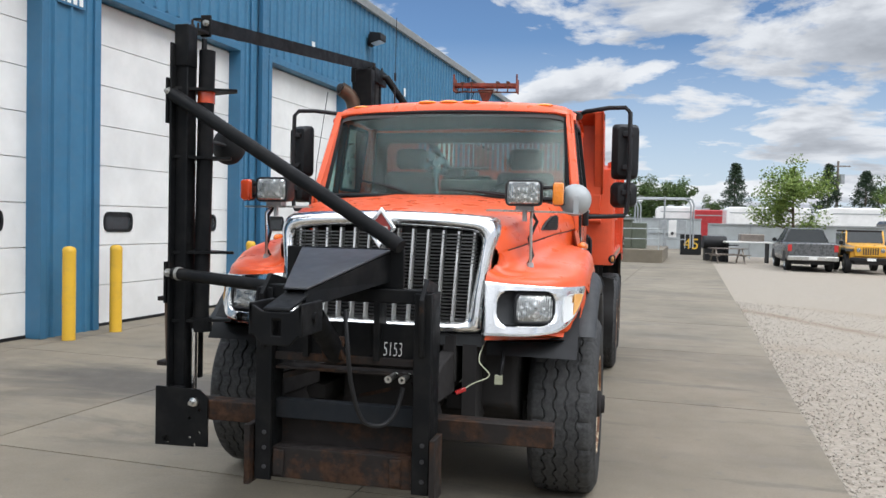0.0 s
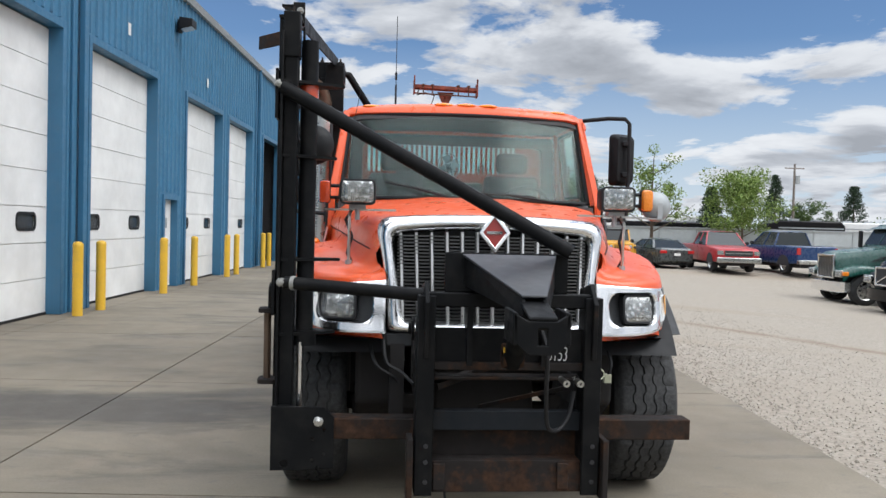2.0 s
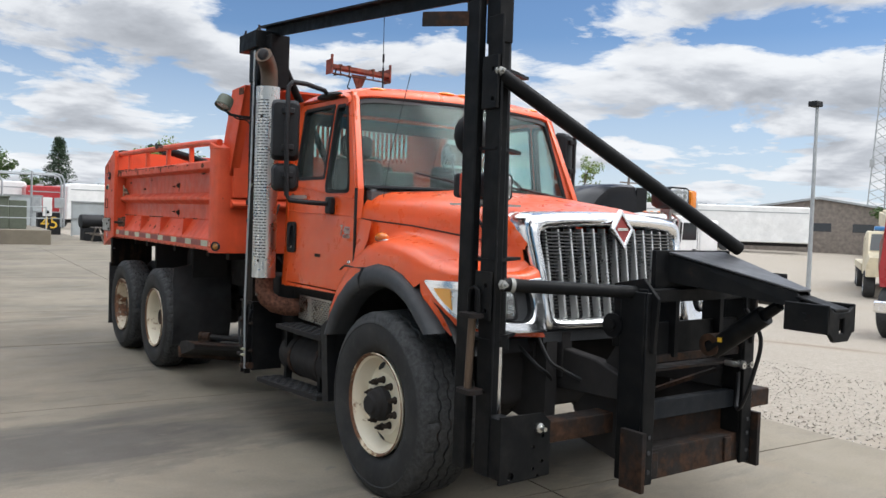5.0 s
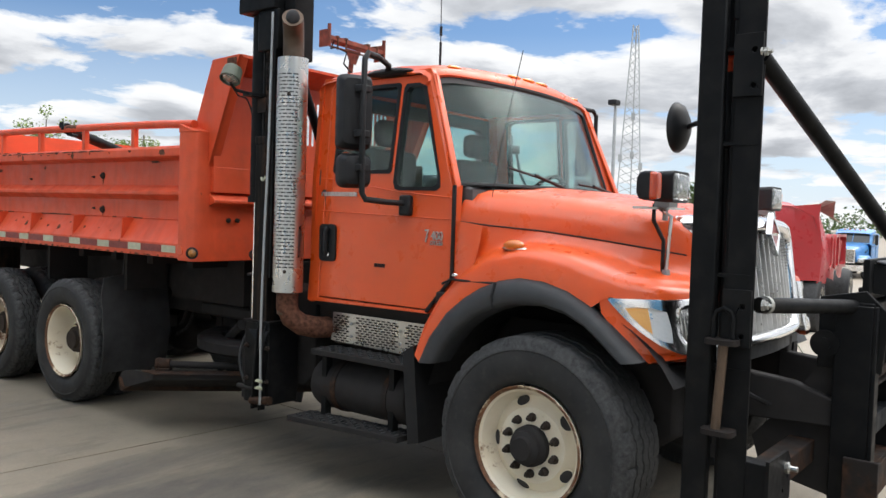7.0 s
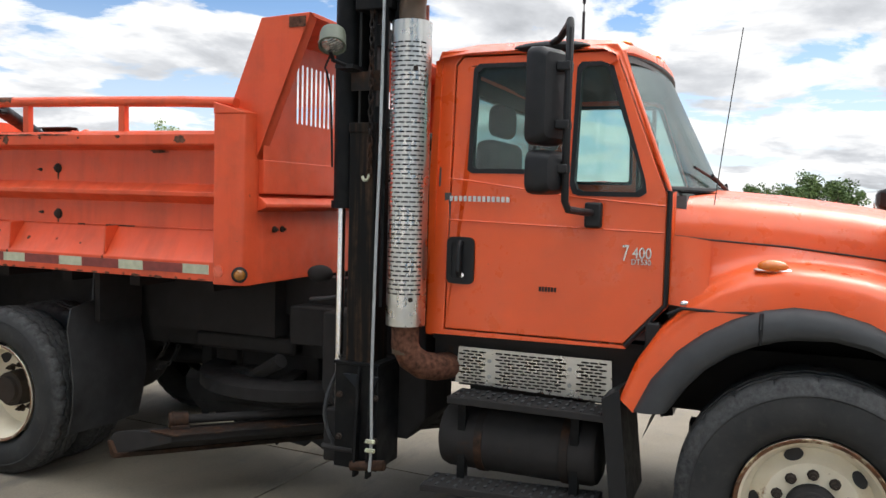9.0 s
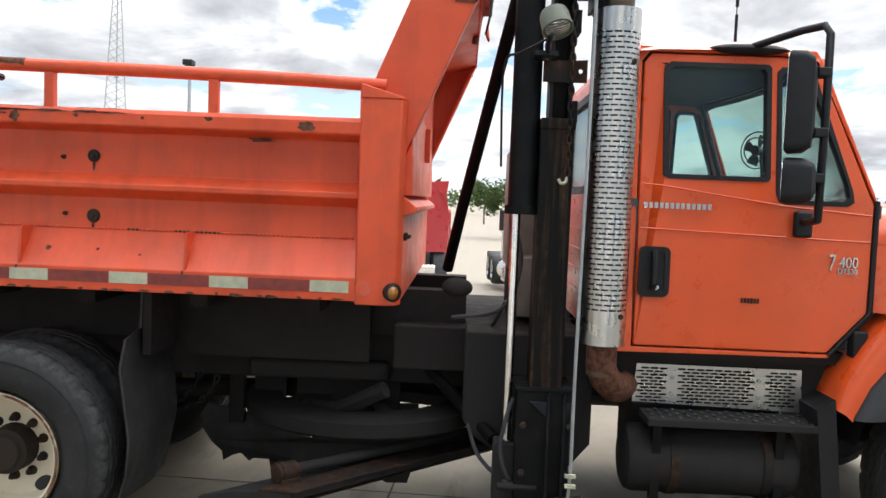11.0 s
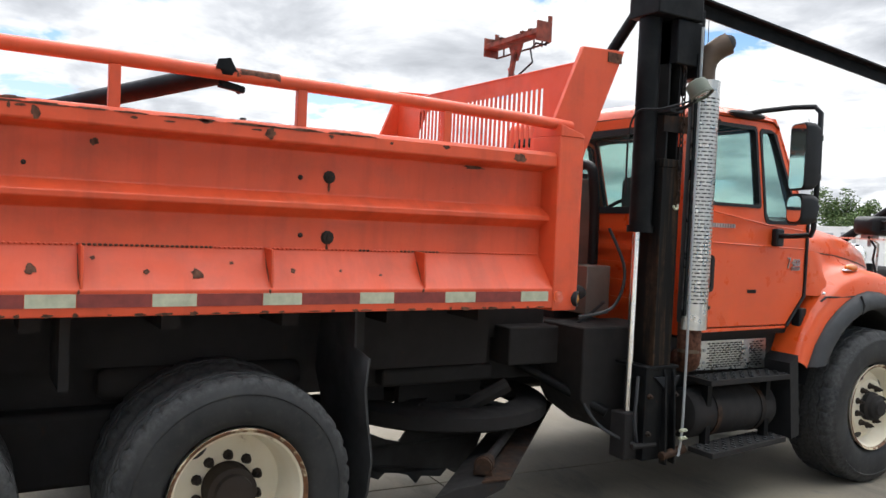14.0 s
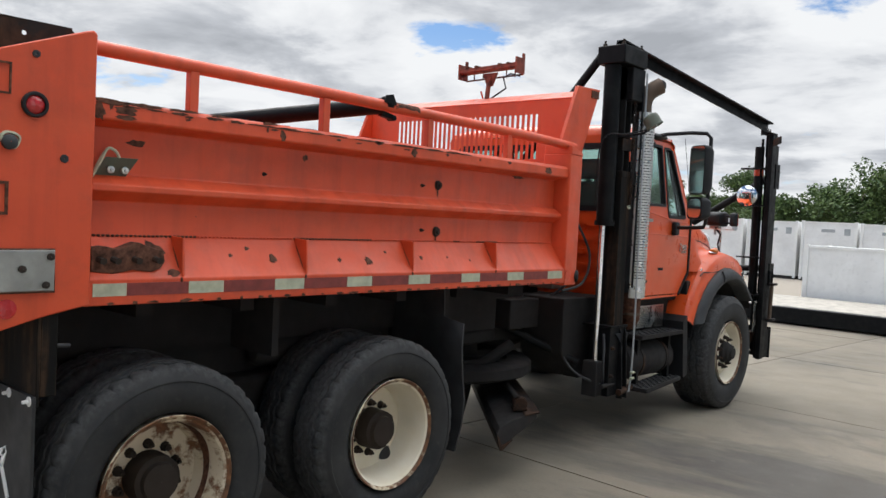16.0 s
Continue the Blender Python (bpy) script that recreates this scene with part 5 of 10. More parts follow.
# the fender: from the flare's edge over the crest to the seam under the hood side
ARCH_OUT = [(0.79, 0.87), (0.72, 1.02), (0.61, 1.16), (0.50, 1.25), (0.39, 1.315), (0.27, 1.362), (0.15, 1.385), (0.01, 1.377), (-0.13, 1.34), (-0.25, 1.28), (-0.36, 1.20), (-0.45, 1.12), (-0.53, 1.048)]
ARCH_IN = [(0.645, 0.885), (0.57, 1.00), (0.49, 1.09), (0.39, 1.165), (0.29, 1.212), (0.20, 1.24), (0.14, 1.25), (0.0, 1.257), (-0.14, 1.23), (-0.25, 1.18), (-0.34, 1.11), (-0.39, 1.068), (-0.435, 1.032)]
CREST = [(0.862, 0.91), (0.80, 1.075), (0.70, 1.235), (0.58, 1.355), (0.46, 1.44), (0.34, 1.497), (0.20, 1.53), (0.04, 1.522), (-0.11, 1.50), (-0.235, 1.465)]


def fender_top(cx, cy, cz, sy):
    """From the crest in to the seam: nearly level, then turning up."""
    sx, sz = interp(sy, [(q[0], q[2]) for q in HOOD]) + 0.013, interp(sy, JOIN)
    return [(-(cx + (sx - cx) * k), cy + (sy - cy) * k, cz + (sz - cz) * h) for k, h in ((0.12, 0.10), (0.35, 0.20), (0.60, 0.27), (0.80, 0.40), (0.93, 0.66), (1.0, 1.0), (1.02, 1.06))]


rows = []
for (ya, za), (y, z) in zip(ARCH_OUT, CREST):
    cx = 1.095
    row = [(-1.165, ya, za - 0.01), (-1.163, ya * 0.6 + y * 0.4, za * 0.6 + z * 0.4), (-1.152, ya * 0.3 + y * 0.7, za * 0.3 + z * 0.7), (-1.128, ya * 0.08 + y * 0.92, za * 0.08 + z * 0.92), (-cx, y, z)]
    rows.append(row + fender_top(cx, y, z, min(y, 0.66)))
side_rows = [r[:5] for r in rows[:4]]
nose = [((1.150, -0.315, 1.315), (1.090, -0.325, 1.432), -0.33), ((1.138, -0.345, 1.330), (1.082, -0.365, 1.418), -0.36)]
for u, (cx, cy, cz), sy in ((0.70, (1.068, -0.40, 1.410), -0.41), (0.62, (1.045, -0.445, 1.404), -0.45), (0.54, (1.01, -0.49, 1.400), -0.49), (0.45, (0.955, -0.54, 1.396), -0.52), (0.36, (0.89, -0.585, 1.392), -0.545), (0.27, (0.825, -0.615, 1.388), -0.565), (0.18, (0.762, -0.632, 1.388), -0.58), (0.11, (0.715, -0.640, 1.392), -0.59), (0.06, (0.690, -0.642, 1.40), -0.60), (0.02, (0.662, -0.644, 1.41), -0.612), (0.0, (0.640, -0.640, 1.425), -0.622)):
    e = corner(u, interp(u, TOPZ) - 0.004, 0.004)
    nose.append(((-e.x, e.y, e.z), (cx, cy, cz), sy))
for (ex_, ey, ez), (cx, cy, cz), sy in nose:
    row = [(-(ex_ + (cx - ex_) * k), ey + (cy - ey) * k, ez + (cz - ez) * h) for k, h in ((0, 0), (0.08, 0.42), (0.25, 0.72), (0.55, 0.90), (1.0, 1.0))]
    rows.append(row + fender_top(cx, cy, cz, sy))
both("fender", Mesh().loft(side_rows).loft(rows[3:]), M_ORANGE, truck, "orange front fender", angle=45)
both("fender_back", Mesh().loft([[(-1.095, y, z), (-0.85, y + 0.01, z)] for y, z in CREST[:4]]), M_ORANGE)
both("fender_seam", Mesh().tube([(-1.150, 0.66, 1.315), (-1.150, 0.60, 1.345), (-1.157, 0.45, 1.342), (-1.163, 0.28, 1.348)], 0.007, 6), M_PLASTIC)
both("fender_slot", Mesh().box(-1.075, -1.0, 0.70, 0.765, 1.12, 1.26), M_PLASTIC, bevel=0.01)
both("fender_clip", Mesh().ball((-1.125, 0.595, 1.365), 0.016, 8, 6, (0.6, 1.2, 0.8)), M_CHROME)
flare = []
for (yo, zo), (yi, zi) in zip(ARCH_OUT, ARCH_IN):
    flare.append([(-x, yi + (yo - yi) * k, zi + (zo - zi) * k) for k, x in ((-0.06, 1.08), (0.0, 1.19), (0.06, 1.212), (0.20, 1.224), (0.50, 1.222), (0.75, 1.210), (0.92, 1.188), (1.0, 1.166), (0.98, 1.12))])
both("fender_flare", Mesh().loft(flare).add(flare[0], [tuple(range(9))]).add(flare[-1], [tuple(range(9))[::-1]]), M_FLARE, truck, "dark grey rubber fender flare", angle=40)
both("flare_joint", Mesh().tube([(-1.214, 0.275, 1.225), (-1.228, 0.275, 1.29), (-1.20, 0.275, 1.352)], 0.008, 6), M_PLASTIC)
both("side_marker", Mesh().ball((-1.088, 0.240, 1.545), 0.06, 16, 10, (0.6, 1.05, 0.5)), M_DEEPAMBER, truck, "amber fender marker light")
both("marker_base", Mesh().ball((-1.080, 0.240, 1.528), 0.072, 14, 8, (0.5, 1.12, 0.2)), M_STAINLESS)

# grille surround and bars
def gz(x, z):
    """The grille's face leans back as it rises."""
    return (x, -0.785 + (z - 1.06) * 0.155 + 0.05 * (x / 0.6) ** 2, z)


# half outline of the surround: outer x, z and inner x, z, from the middle of the sill to the middle of the top
SUR = [(0.0, 1.060, 0.0, 1.125), (0.30, 1.060, 0.28, 1.125), (0.50, 1.058, 0.44, 1.125), (0.585, 1.062, 0.490, 1.130), (0.612, 1.085, 0.512, 1.148), (0.612, 1.16, 0.522, 1.18), (0.615, 1.26, 0.532, 1.26), (0.626, 1.36, 0.544, 1.35), (0.642, 1.47, 0.556, 1.45), (0.658, 1.56, 0.566, 1.53), (0.668, 1.625, 0.571, 1.575), (0.662, 1.672, 0.562, 1.604), (0.640, 1.702, 0.540, 1.620), (0.60, 1.720, 0.510, 1.630), (0.46, 1.732, 0.40, 1.640), (0.30, 1.739, 0.28, 1.648), (0.15, 1.743, 0.14, 1.653), (0.0, 1.745, 0.0, 1.655)]
full = [(-a, b, -c, d) for a, b, c, d in SUR[::-1]] + SUR[1:-1]


def sur(k, out, push):
    """A ring of the surround: k from 0 outside to 1 inside, out how far it stands forward."""
    return [(a + (c - a) * k, gz(a + (c - a) * k, b + (d - b) * k)[1] - out, b + (d - b) * k) for a, b, c, d in full]


gr = part("grille_surround", Mesh().loft([sur(-0.05, -0.20, 0), sur(-0.03, -0.08, 0), sur(0.02, -0.025, 0), sur(0.14, 0.008, 0), sur(0.35, 0.026, 0), sur(0.60, 0.028, 0), sur(0.82, 0.014, 0), sur(0.95, -0.010, 0), sur(1.0, -0.035, 0), sur(1.02, -0.09, 0)], True), M_CHROME, truck, "dull chrome grille surround", angle=60)
for k in range(-6, 7):
    x = k * 0.0855
    ztop = 1.645 - 0.06 * abs(x) ** 2
    x2 = x * 1.04
    part("grille_bar", Mesh().add([(x + d, gz(x, 1.12)[1] + e, 1.125) for d, e in ((-0.009, 0.022), (-0.006, 0.008), (0.006, 0.008), (0.009, 0.022), (0.007, 0.06), (-0.007, 0.06))] + [(x2 + d, gz(x2, ztop)[1] + e, ztop) for d, e in ((-0.009, 0.022), (-0.006, 0.008), (0.006, 0.008), (0.009, 0.022), (0.007, 0.06), (-0.007, 0.06))],
                                  [(0, 1, 7, 6), (1, 2, 8, 7), (2, 3, 9, 8), (3, 4, 10, 9), (4, 5, 11, 10), (5, 0, 6, 11)]), M_BAR, gr)
part("bumper_sill", Mesh().loft([[(x, gz(x, 1.06)[1] + 0.01, z) for x in (-0.62, -0.3, 0, 0.3, 0.62)] for z in (0.995, 1.058)]).box(-0.6, 0.6, -0.74, -0.60, 0.99, 1.05), M_FLARE, truck)
e = gz(0, 1.645)[1] - 0.062
part("emblem_frame", Mesh().plate([(0, 1.525), (0.092, 1.645), (0, 1.765), (-0.092, 1.645)], [[(0, 1.56), (0.066, 1.645), (0, 1.73), (-0.066, 1.645)]], lambda u, v: (u, e + (v - 1.645) * 0.155, v), lambda u, v: (u, e + 0.03 + (v - 1.645) * 0.155, v)), M_CHROME, gr, bevel=0.004)
part("emblem", Mesh().plate([(0, 1.56), (0.066, 1.645), (0, 1.73), (-0.066, 1.645)], [], lambda u, v: (u, e + 0.010 + (v - 1.645) * 0.155, v), lambda u, v: (u, e + 0.02 + (v - 1.645) * 0.155, v)), M_EMBLEM, gr, "dark red diamond emblem with a pale bar")
part("emblem_bar", Mesh().box(-0.045, 0.045, e + 0.004, e + 0.012, 1.637, 1.653), M_CHROME, gr)

# ---- plow lamps, mirrors ----
for s in (-1, 1):
    def sm(me):
        return me if s > 0 else me.mirrored()

    def sq(me):
        return sm(me.turned(Matrix.Translation((1.335, 1.18, 0)) @ Matrix.Rotation(radians(24), 4, "Z") @ Matrix.Translation((-1.335, -1.18, 0))))
    lp = part("plow_lamp", sm(Mesh().loft([[(0.79 + px * k, yy, 1.865 + pz * k) for px, pz in rounded(-0.105, 0.105, -0.075, 0.075, 0.03, 4)] for yy, k in ((-0.525, 1.0), (-0.515, 1.03), (-0.47, 1.0), (-0.40, 0.95), (-0.35, 0.72), (-0.335, 0.4))], True, True)), M_PLASTIC, truck, "black auxiliary plow headlamp with clear lens", angle=40)
    part("lamp_glass", sm(Mesh().loft([[(0.79 + px, yy, 1.865 + pz) for px, pz in rounded(-0.094 * k, 0.094 * k, -0.064 * k, 0.064 * k, 0.02 * k, 4)] for yy, k in ((-0.526, 1.0), (-0.534, 0.9), (-0.538, 0.6), (-0.539, 0.1))], True, True)), M_HEADLAMP, lp, "clear ribbed lens")
    part("lamp_signal", sm(Mesh().loft([[(0.985 + px * k, yy, 1.863 + pz * k) for px, pz in rounded(-0.032, 0.032, -0.066, 0.066, 0.016, 4)] for yy, k in ((-0.50, 0.6), (-0.495, 0.9), (-0.48, 1.0), (-0.43, 1.0), (-0.415, 0.9))], True, True)), M_AMBER if s > 0 else M_REDAMBER, lp, "amber turn lamp" if s > 0 else "red-orange turn lamp")
    part("signal_shell", sm(Mesh().loft([[(0.985 + px * k, yy, 1.863 + pz * k) for px, pz in rounded(-0.032, 0.032, -0.066, 0.066, 0.016, 4)] for yy, k in ((-0.462, 1.05), (-0.43, 1.06), (-0.405, 0.95), (-0.39, 0.6))], True, True)), M_PLASTIC, lp)
    for z in (1.90, 1.83):
        part("signal_arm", sm(Mesh().tube([(0.88, -0.44, z), (0.96, -0.44, z)], 0.012, 6)), M_PLASTIC, lp)
    part("lamp_foot", sm(Mesh().box(0.74, 0.84, -0.49, -0.41, 1.765, 1.795).tube([(0.79, -0.45, 1.80), (0.79, -0.45, 1.70)], 0.015, 8)), M_GREYMETAL, lp)
    part("lamp_bracket", sm(Mesh().beam((0.56, -0.44, 1.762), (1.02, -0.40, 1.758), 0.04, 0.012).tube([(0.83, -0.44, 1.755), (0.835, -0.50, 1.72), (0.835, -0.485, 1.44)], 0.009, 6)), M_STAINLESS, truck)
    part("lamp_cable", sm(Mesh().tube([(0.81, -0.40, 1.78), (0.86, -0.42, 1.70), (0.82, -0.46, 1.60), (0.845, -0.47, 1.50), (0.82, -0.46, 1.45)], 0.010, 6)), M_PLASTIC, truck)
    part("cable_end", sm(Mesh().lathe([(0.018, -0.03), (0.022, 0.0), (0.018, 0.03)], (0.835, -0.485, 1.43), "z", 10)), M_GREYMETAL, truck)
    mr = part("mirror", sq(Mesh().loft([[(1.335 + px * k, yy, 2.255 + pz * k) for px, pz in rounded(-0.098, 0.098, -0.212, 0.212, 0.035, 4)] for yy, k in ((1.235, 0.97), (1.225, 1.0), (1.17, 0.98), (1.135, 0.86), (1.125, 0.55))], True, True)), M_PLASTIC, truck, "black tall side mirror on a tube arm", angle=40)
    part("mirror_glass", sq(Mesh().plate(rounded(1.25, 1.42, 2.055, 2.455, 0.03), [], lambda u, v: (u, 1.2365, v), lambda u, v: (u, 1.238, v))), M_MIRROR, mr)
    m2 = part("mirror_lower", sq(Mesh().loft([[(1.33 + px * k, yy, 1.925 + pz * k) for px, pz in rounded(-0.095, 0.095, -0.098, 0.098, 0.045, 4)] for yy, k in ((1.235, 0.96), (1.22, 1.0), (1.16, 0.97), (1.12, 0.8), (1.105, 0.45))], True, True)), M_PLASTIC, truck, "black lower convex mirror", angle=40)
    part("mirror_glass", sq(Mesh().plate(rounded(1.25, 1.41, 1.845, 2.005, 0.05), [], lambda u, v: (u, 1.2365, v), lambda u, v: (u, 1.238, v))), M_MIRROR, m2)
    part("mirror_arm", sm(Mesh().tube([(0.95, 1.30, 2.545), (1.02, 1.22, 2.57), (1.20, 1.14, 2.585), (1.325, 1.10, 2.58), (1.36, 1.09, 2.54), (1.365, 1.09, 2.20), (1.355, 1.09, 1.80), (1.335, 1.08, 1.765), (1.20, 1.05, 1.755), (1.05, 1.03, 1.75)], 0.017, 10)), M_PLASTIC, truck)
    part("mirror_foot", sm(Mesh().box(1.028, 1.075, 0.985, 1.065, 1.68, 1.80)), M_PLASTIC, truck, bevel=0.012)
    for cz in (2.38, 2.13, 1.94):
        part("mirror_clamp", sm(Mesh().box(1.31, 1.385, 1.08, 1.14, cz - 0.02, cz + 0.02)), M_PLASTIC, mr, bevel=0.006)
    part("roof_mount", sm(Mesh().ball((0.945, 1.28, 2.545), 0.06, 12, 8, (0.8, 3.2, 0.45))), M_PLASTIC, truck)
# round convex mirrors on arms
for x, y, z, r in ((-1.045, -0.60, 2.125, 0.115), (1.075, -0.38, 1.832, 0.095)):
    rm = part("round_mirror", Mesh().lathe([(0.001, -0.05), (r * 0.5, -0.042), (r * 0.9, -0.018), (r, 0.0), (r, 0.008), (r * 0.96, 0.008)], (x, y, z), "y", 28), M_PLASTIC if x < 0 else M_GREYMETAL, truck, "round convex fender mirror")
    part("mirror_glass", Mesh().lathe([(r * 0.96, 0.006), (r * 0.7, 0.018), (r * 0.35, 0.026), (0.001, 0.028)], (x, y, z), "y", 28), M_MIRROR, rm)
    if x > 0:
        part("mirror_stem", Mesh().beam((x + 0.01, y - 0.045, z + 0.02), (x + 0.01, y - 0.05, z - 0.085), 0.03, 0.008).beam((0.98, y - 0.03, z - 0.075), (x + 0.03, y - 0.045, z - 0.08), 0.03, 0.008), M_GREYMETAL, rm)
    else:
        part("mirror_stem", Mesh().tube([(x, y - 0.045, z), (x - 0.03, y - 0.09, z + 0.01), (-1.13, -0.745, z + 0.01)], 0.012, 8), M_PLASTIC, rm)
part("antenna", Mesh().tube([(-0.535, 1.22, 2.60), (-0.535, 1.22, 2.80)], 0.008, 6).tube([(-0.535, 1.22, 2.80), (-0.535, 1.23, 3.35)], 0.003, 5).tube([(-0.535, 1.22, 2.84), (-0.535, 1.22, 2.90)], 0.009, 6), M_PLASTIC, truck)
part("whip_antenna", Mesh().tube([(-0.93, 0.50, 1.80), (-0.90, 0.47, 2.1), (-0.80, 0.416, 2.62)], 0.0025, 5), M_PLASTIC, truck)

# ---- dump bed ----
BW = 1.212                                       # half width at the bottom rail
bed = new("dump_bed")
bed.parent = truck
tagged(bed, "orange steel dump bed with chipped rusty paint")
Y0, Y1 = 3.06, 6.44                              # between the corner posts


def bed_side():
    """Cross-section of the pressed side wall: distance from the middle, height."""
    return [(BW, 1.315), (BW, 1.418), (BW - 0.012, 1.432), (1.105, 1.582), (1.100, 1.60), (1.100, 1.735), (1.165, 1.775), (1.165, 1.800), (1.100, 1.845), (1.100, 2.035), (1.125, 2.045), (1.195, 2.055), (1.200, 2.065), (1.200, 2.115), (1.185, 2.135), (1.06, 2.138), (1.055, 2.10), (1.055, 1.36), (1.10, 1.315)]


prof = bed_side()
both("bed_side", Mesh().loft([[(-x, y, z) for x, z in prof] for y in (Y0 - 0.01, 3.7, 4.5, 5.3, 5.9, Y1 + 0.01)], True, True), M_BED, bed, "pressed orange side wall with rust spots", angle=25, bevel=0.004)
part("bed_floor", Mesh().box(-1.06, 1.06, 2.88, 6.9, 1.315, 1.36), M_BED, bed)
# gussets above the lower rail
for y in (3.83, 4.588, 5.346, 6.02):
    both("gusset", Mesh().prism([(-BW + 0.002, 1.425), (-1.095, 1.582), (-1.095, 1.596), (-BW + 0.012, 1.590)], "y", y - 0.006, y + 0.006), M_BED, bed, bevel=0.002)
runs = []
y = 3.09
while y < 6.42:
    rusty = math.sin(y * 5.3) + 0.6 * math.sin(y * 17.0) + 0.3 * math.sin(y * 31.0) + (y - 4.9) * 0.5 > 0.35
    if not runs or runs[-1][0] != rusty:
        runs.append((rusty, Mesh()))
    runs[-1][1].ball((-1.104, y, 1.592), 0.007, 6, 4, (1, 1.3, 0.8))
    y += 0.02
for rusty, bead in runs:
    part("weld_bead", bead, M_BEDRUST if rusty else M_BED, bed, "rusted stretch of the weld bead" if rusty else "rough orange weld bead")
# reflective tape
y = 3.085
k = 0
while y < 6.40:
    w = 0.178 if k % 2 == 0 else 0.278
    y2 = min(y + w, 6.42)
    both("reflective_tape", Mesh().box(-BW - 0.003, -BW + 0.002, y, y2 - 0.003, 1.352, 1.404), M_TAPEW if k % 2 == 0 else M_TAPER, bed, "pale reflective strip" if k % 2 == 0 else "red reflective strip")
    y, k = y2, k + 1


def flake(y, z, ry, rz, x0, x1=None, slope=0.0, n=15):
    """A thin patch of rust with a ragged outline on the side wall."""
    far = [rng.uniform(0.55, 1.0) for k in range(n)]
    pts = [(y + ry * far[k] * math.cos(2 * math.pi * k / n), rz * far[k] * math.sin(2 * math.pi * k / n)) for k in range(n)]
    return Mesh().plate(pts, [], lambda u, v: (x0 - 0.0022 + slope * v, u, z + v), lambda u, v: (x0 + 0.004 + slope * v, u, z + v))


for i in range(34):
    y = 3.0 + 3.45 * i / 34 + rng.uniform(-0.04, 0.04)
    part("rust_flake", flake(y, 1.322, rng.uniform(0.008, 0.045), rng.uniform(0.004, 0.011), -BW), M_BEDRUST, bed)
for s in (-1, 1):
    def sb(me):
        return me if s < 0 else me.mirrored()
    # front corner post, rounded at its outer front edge
    fp = [(-1.0, 2.87), (-1.15, 2.855), (-1.195, 2.875), (-1.215, 2.92), (-1.217, 3.055), (-1.10, 3.075), (-1.0, 3.075)]
    part("corner_post", sb(Mesh().loft([[(x, y, z) for x, y in fp] for z in (1.30, 1.6, 2.0, 2.225)], True, True)), M_BED, bed, "orange front corner post", bevel=0.006, angle=30)
    part("post_cap", sb(Mesh().loft([[(x * (1.004), y + (0.0 if k else 0.0), z + (0.055 * max(0, (y - 2.86) / 0.2) if k else 0)) for x, y in fp] for k, z in ((0, 2.222), (1, 2.232))], True, True)), M_BED, bed, bevel=0.008)
    turn = Matrix.Translation((-1.204, 2.890, 1.362)) @ Matrix.Rotation(radians(38), 4, "Z")
    am = part("side_lamp", sb(Mesh().lathe([(0.040, -0.02), (0.043, 0.012), (0.033, 0.016), (0.031, 0.008)], (0, 0, 0), "x", 24, -1).turned(turn)), M_PLASTIC, bed, "round amber side lamp in a black ring")
    part("lamp_glass", sb(Mesh().lathe([(0.031, 0.008), (0.022, 0.016), (0.001, 0.020)], (0, 0, 0), "x", 20, -1).turned(turn)), M_DULLAMBER, am)
    part("reflector", sb(Mesh().lathe([(0.034, 0.0), (0.034, 0.005), (0.001, 0.006)], (-1.216, 3.02, 1.375), "x", 20, -1)), M_REDAMBER, bed)
    # rear corner post
    rp = part("rear_post", sb(Mesh().prism([(6.44, 1.325), (6.44, 2.372), (6.455, 2.385), (6.48, 2.378), (6.95, 2.195), (6.95, 1.19), (6.62, 1.285)], "x", -1.24, -1.20).prism([(6.44, 1.325), (6.44, 2.36), (6.95, 2.17), (6.95, 1.19), (6.62, 1.285)], "x", -1.20, -1.03)), M_BED, bed, "orange rear corner post", bevel=0.006)
    part("post_cap", sb(Mesh().plate([(6.485, 2.372), (6.50, 2.386), (6.95, 2.392), (6.95, 2.10), (6.485, 2.28)], [arc(6.675, 2.343, 0.010, 0, 360, 10)[:-1]], lambda u, v: (-1.150, u, v), lambda u, v: (-1.138, u, v)).box(-1.150, -1.05, 6.50, 6.95, 2.384, 2.394)), M_RUSTSTEEL, rp, "black rusty channel cap", bevel=0.002)
    tl = part("tail_lamp", sb(Mesh().lathe([(0.047, 0.0), (0.048, 0.012), (0.044, 0.018), (0.036, 0.018), (0.034, 0.008)], (-1.240, 6.668, 2.072), "x", 28, -1)), M_PLASTIC, rp, "tail lamp in a black rubber ring")
    part("lamp_glass", sb(Mesh().lathe([(0.0345, 0.008), (0.024, 0.016), (0.001, 0.020)], (-1.240, 6.668, 2.072), "x", 24, -1)), M_RED, tl)
    pl = part("rubber_plug", sb(Mesh().lathe([(0.028, 0.0), (0.027, 0.016), (0.020, 0.022), (0.001, 0.024)], (-1.240, 6.752, 1.928), "x", 22, -1)), M_FLARE, rp)
    part("sealant_ring", sb(Mesh().loft([[(-1.240 - o, 6.747 + (r + 0.003 * math.sin(3 * q)) * math.cos(q), 1.936 + (r + 0.004 * math.sin(2 * q + 1)) * math.sin(q)) for q in [2 * math.pi * k / 24 for k in range(24)]] for r, o in ((0.036, 0.0), (0.034, 0.007), (0.027, 0.009), (0.024, 0.0))], True)), M_TAPEW, pl, "smeared cream sealant")
    hp = part("hinge_plate", sb(Mesh().box(-1.256, -1.24, 6.582, 6.95, 1.386, 1.540)), M_TAPEG, rp, "worn grey steel plate with rusty edges", bevel=0.004)
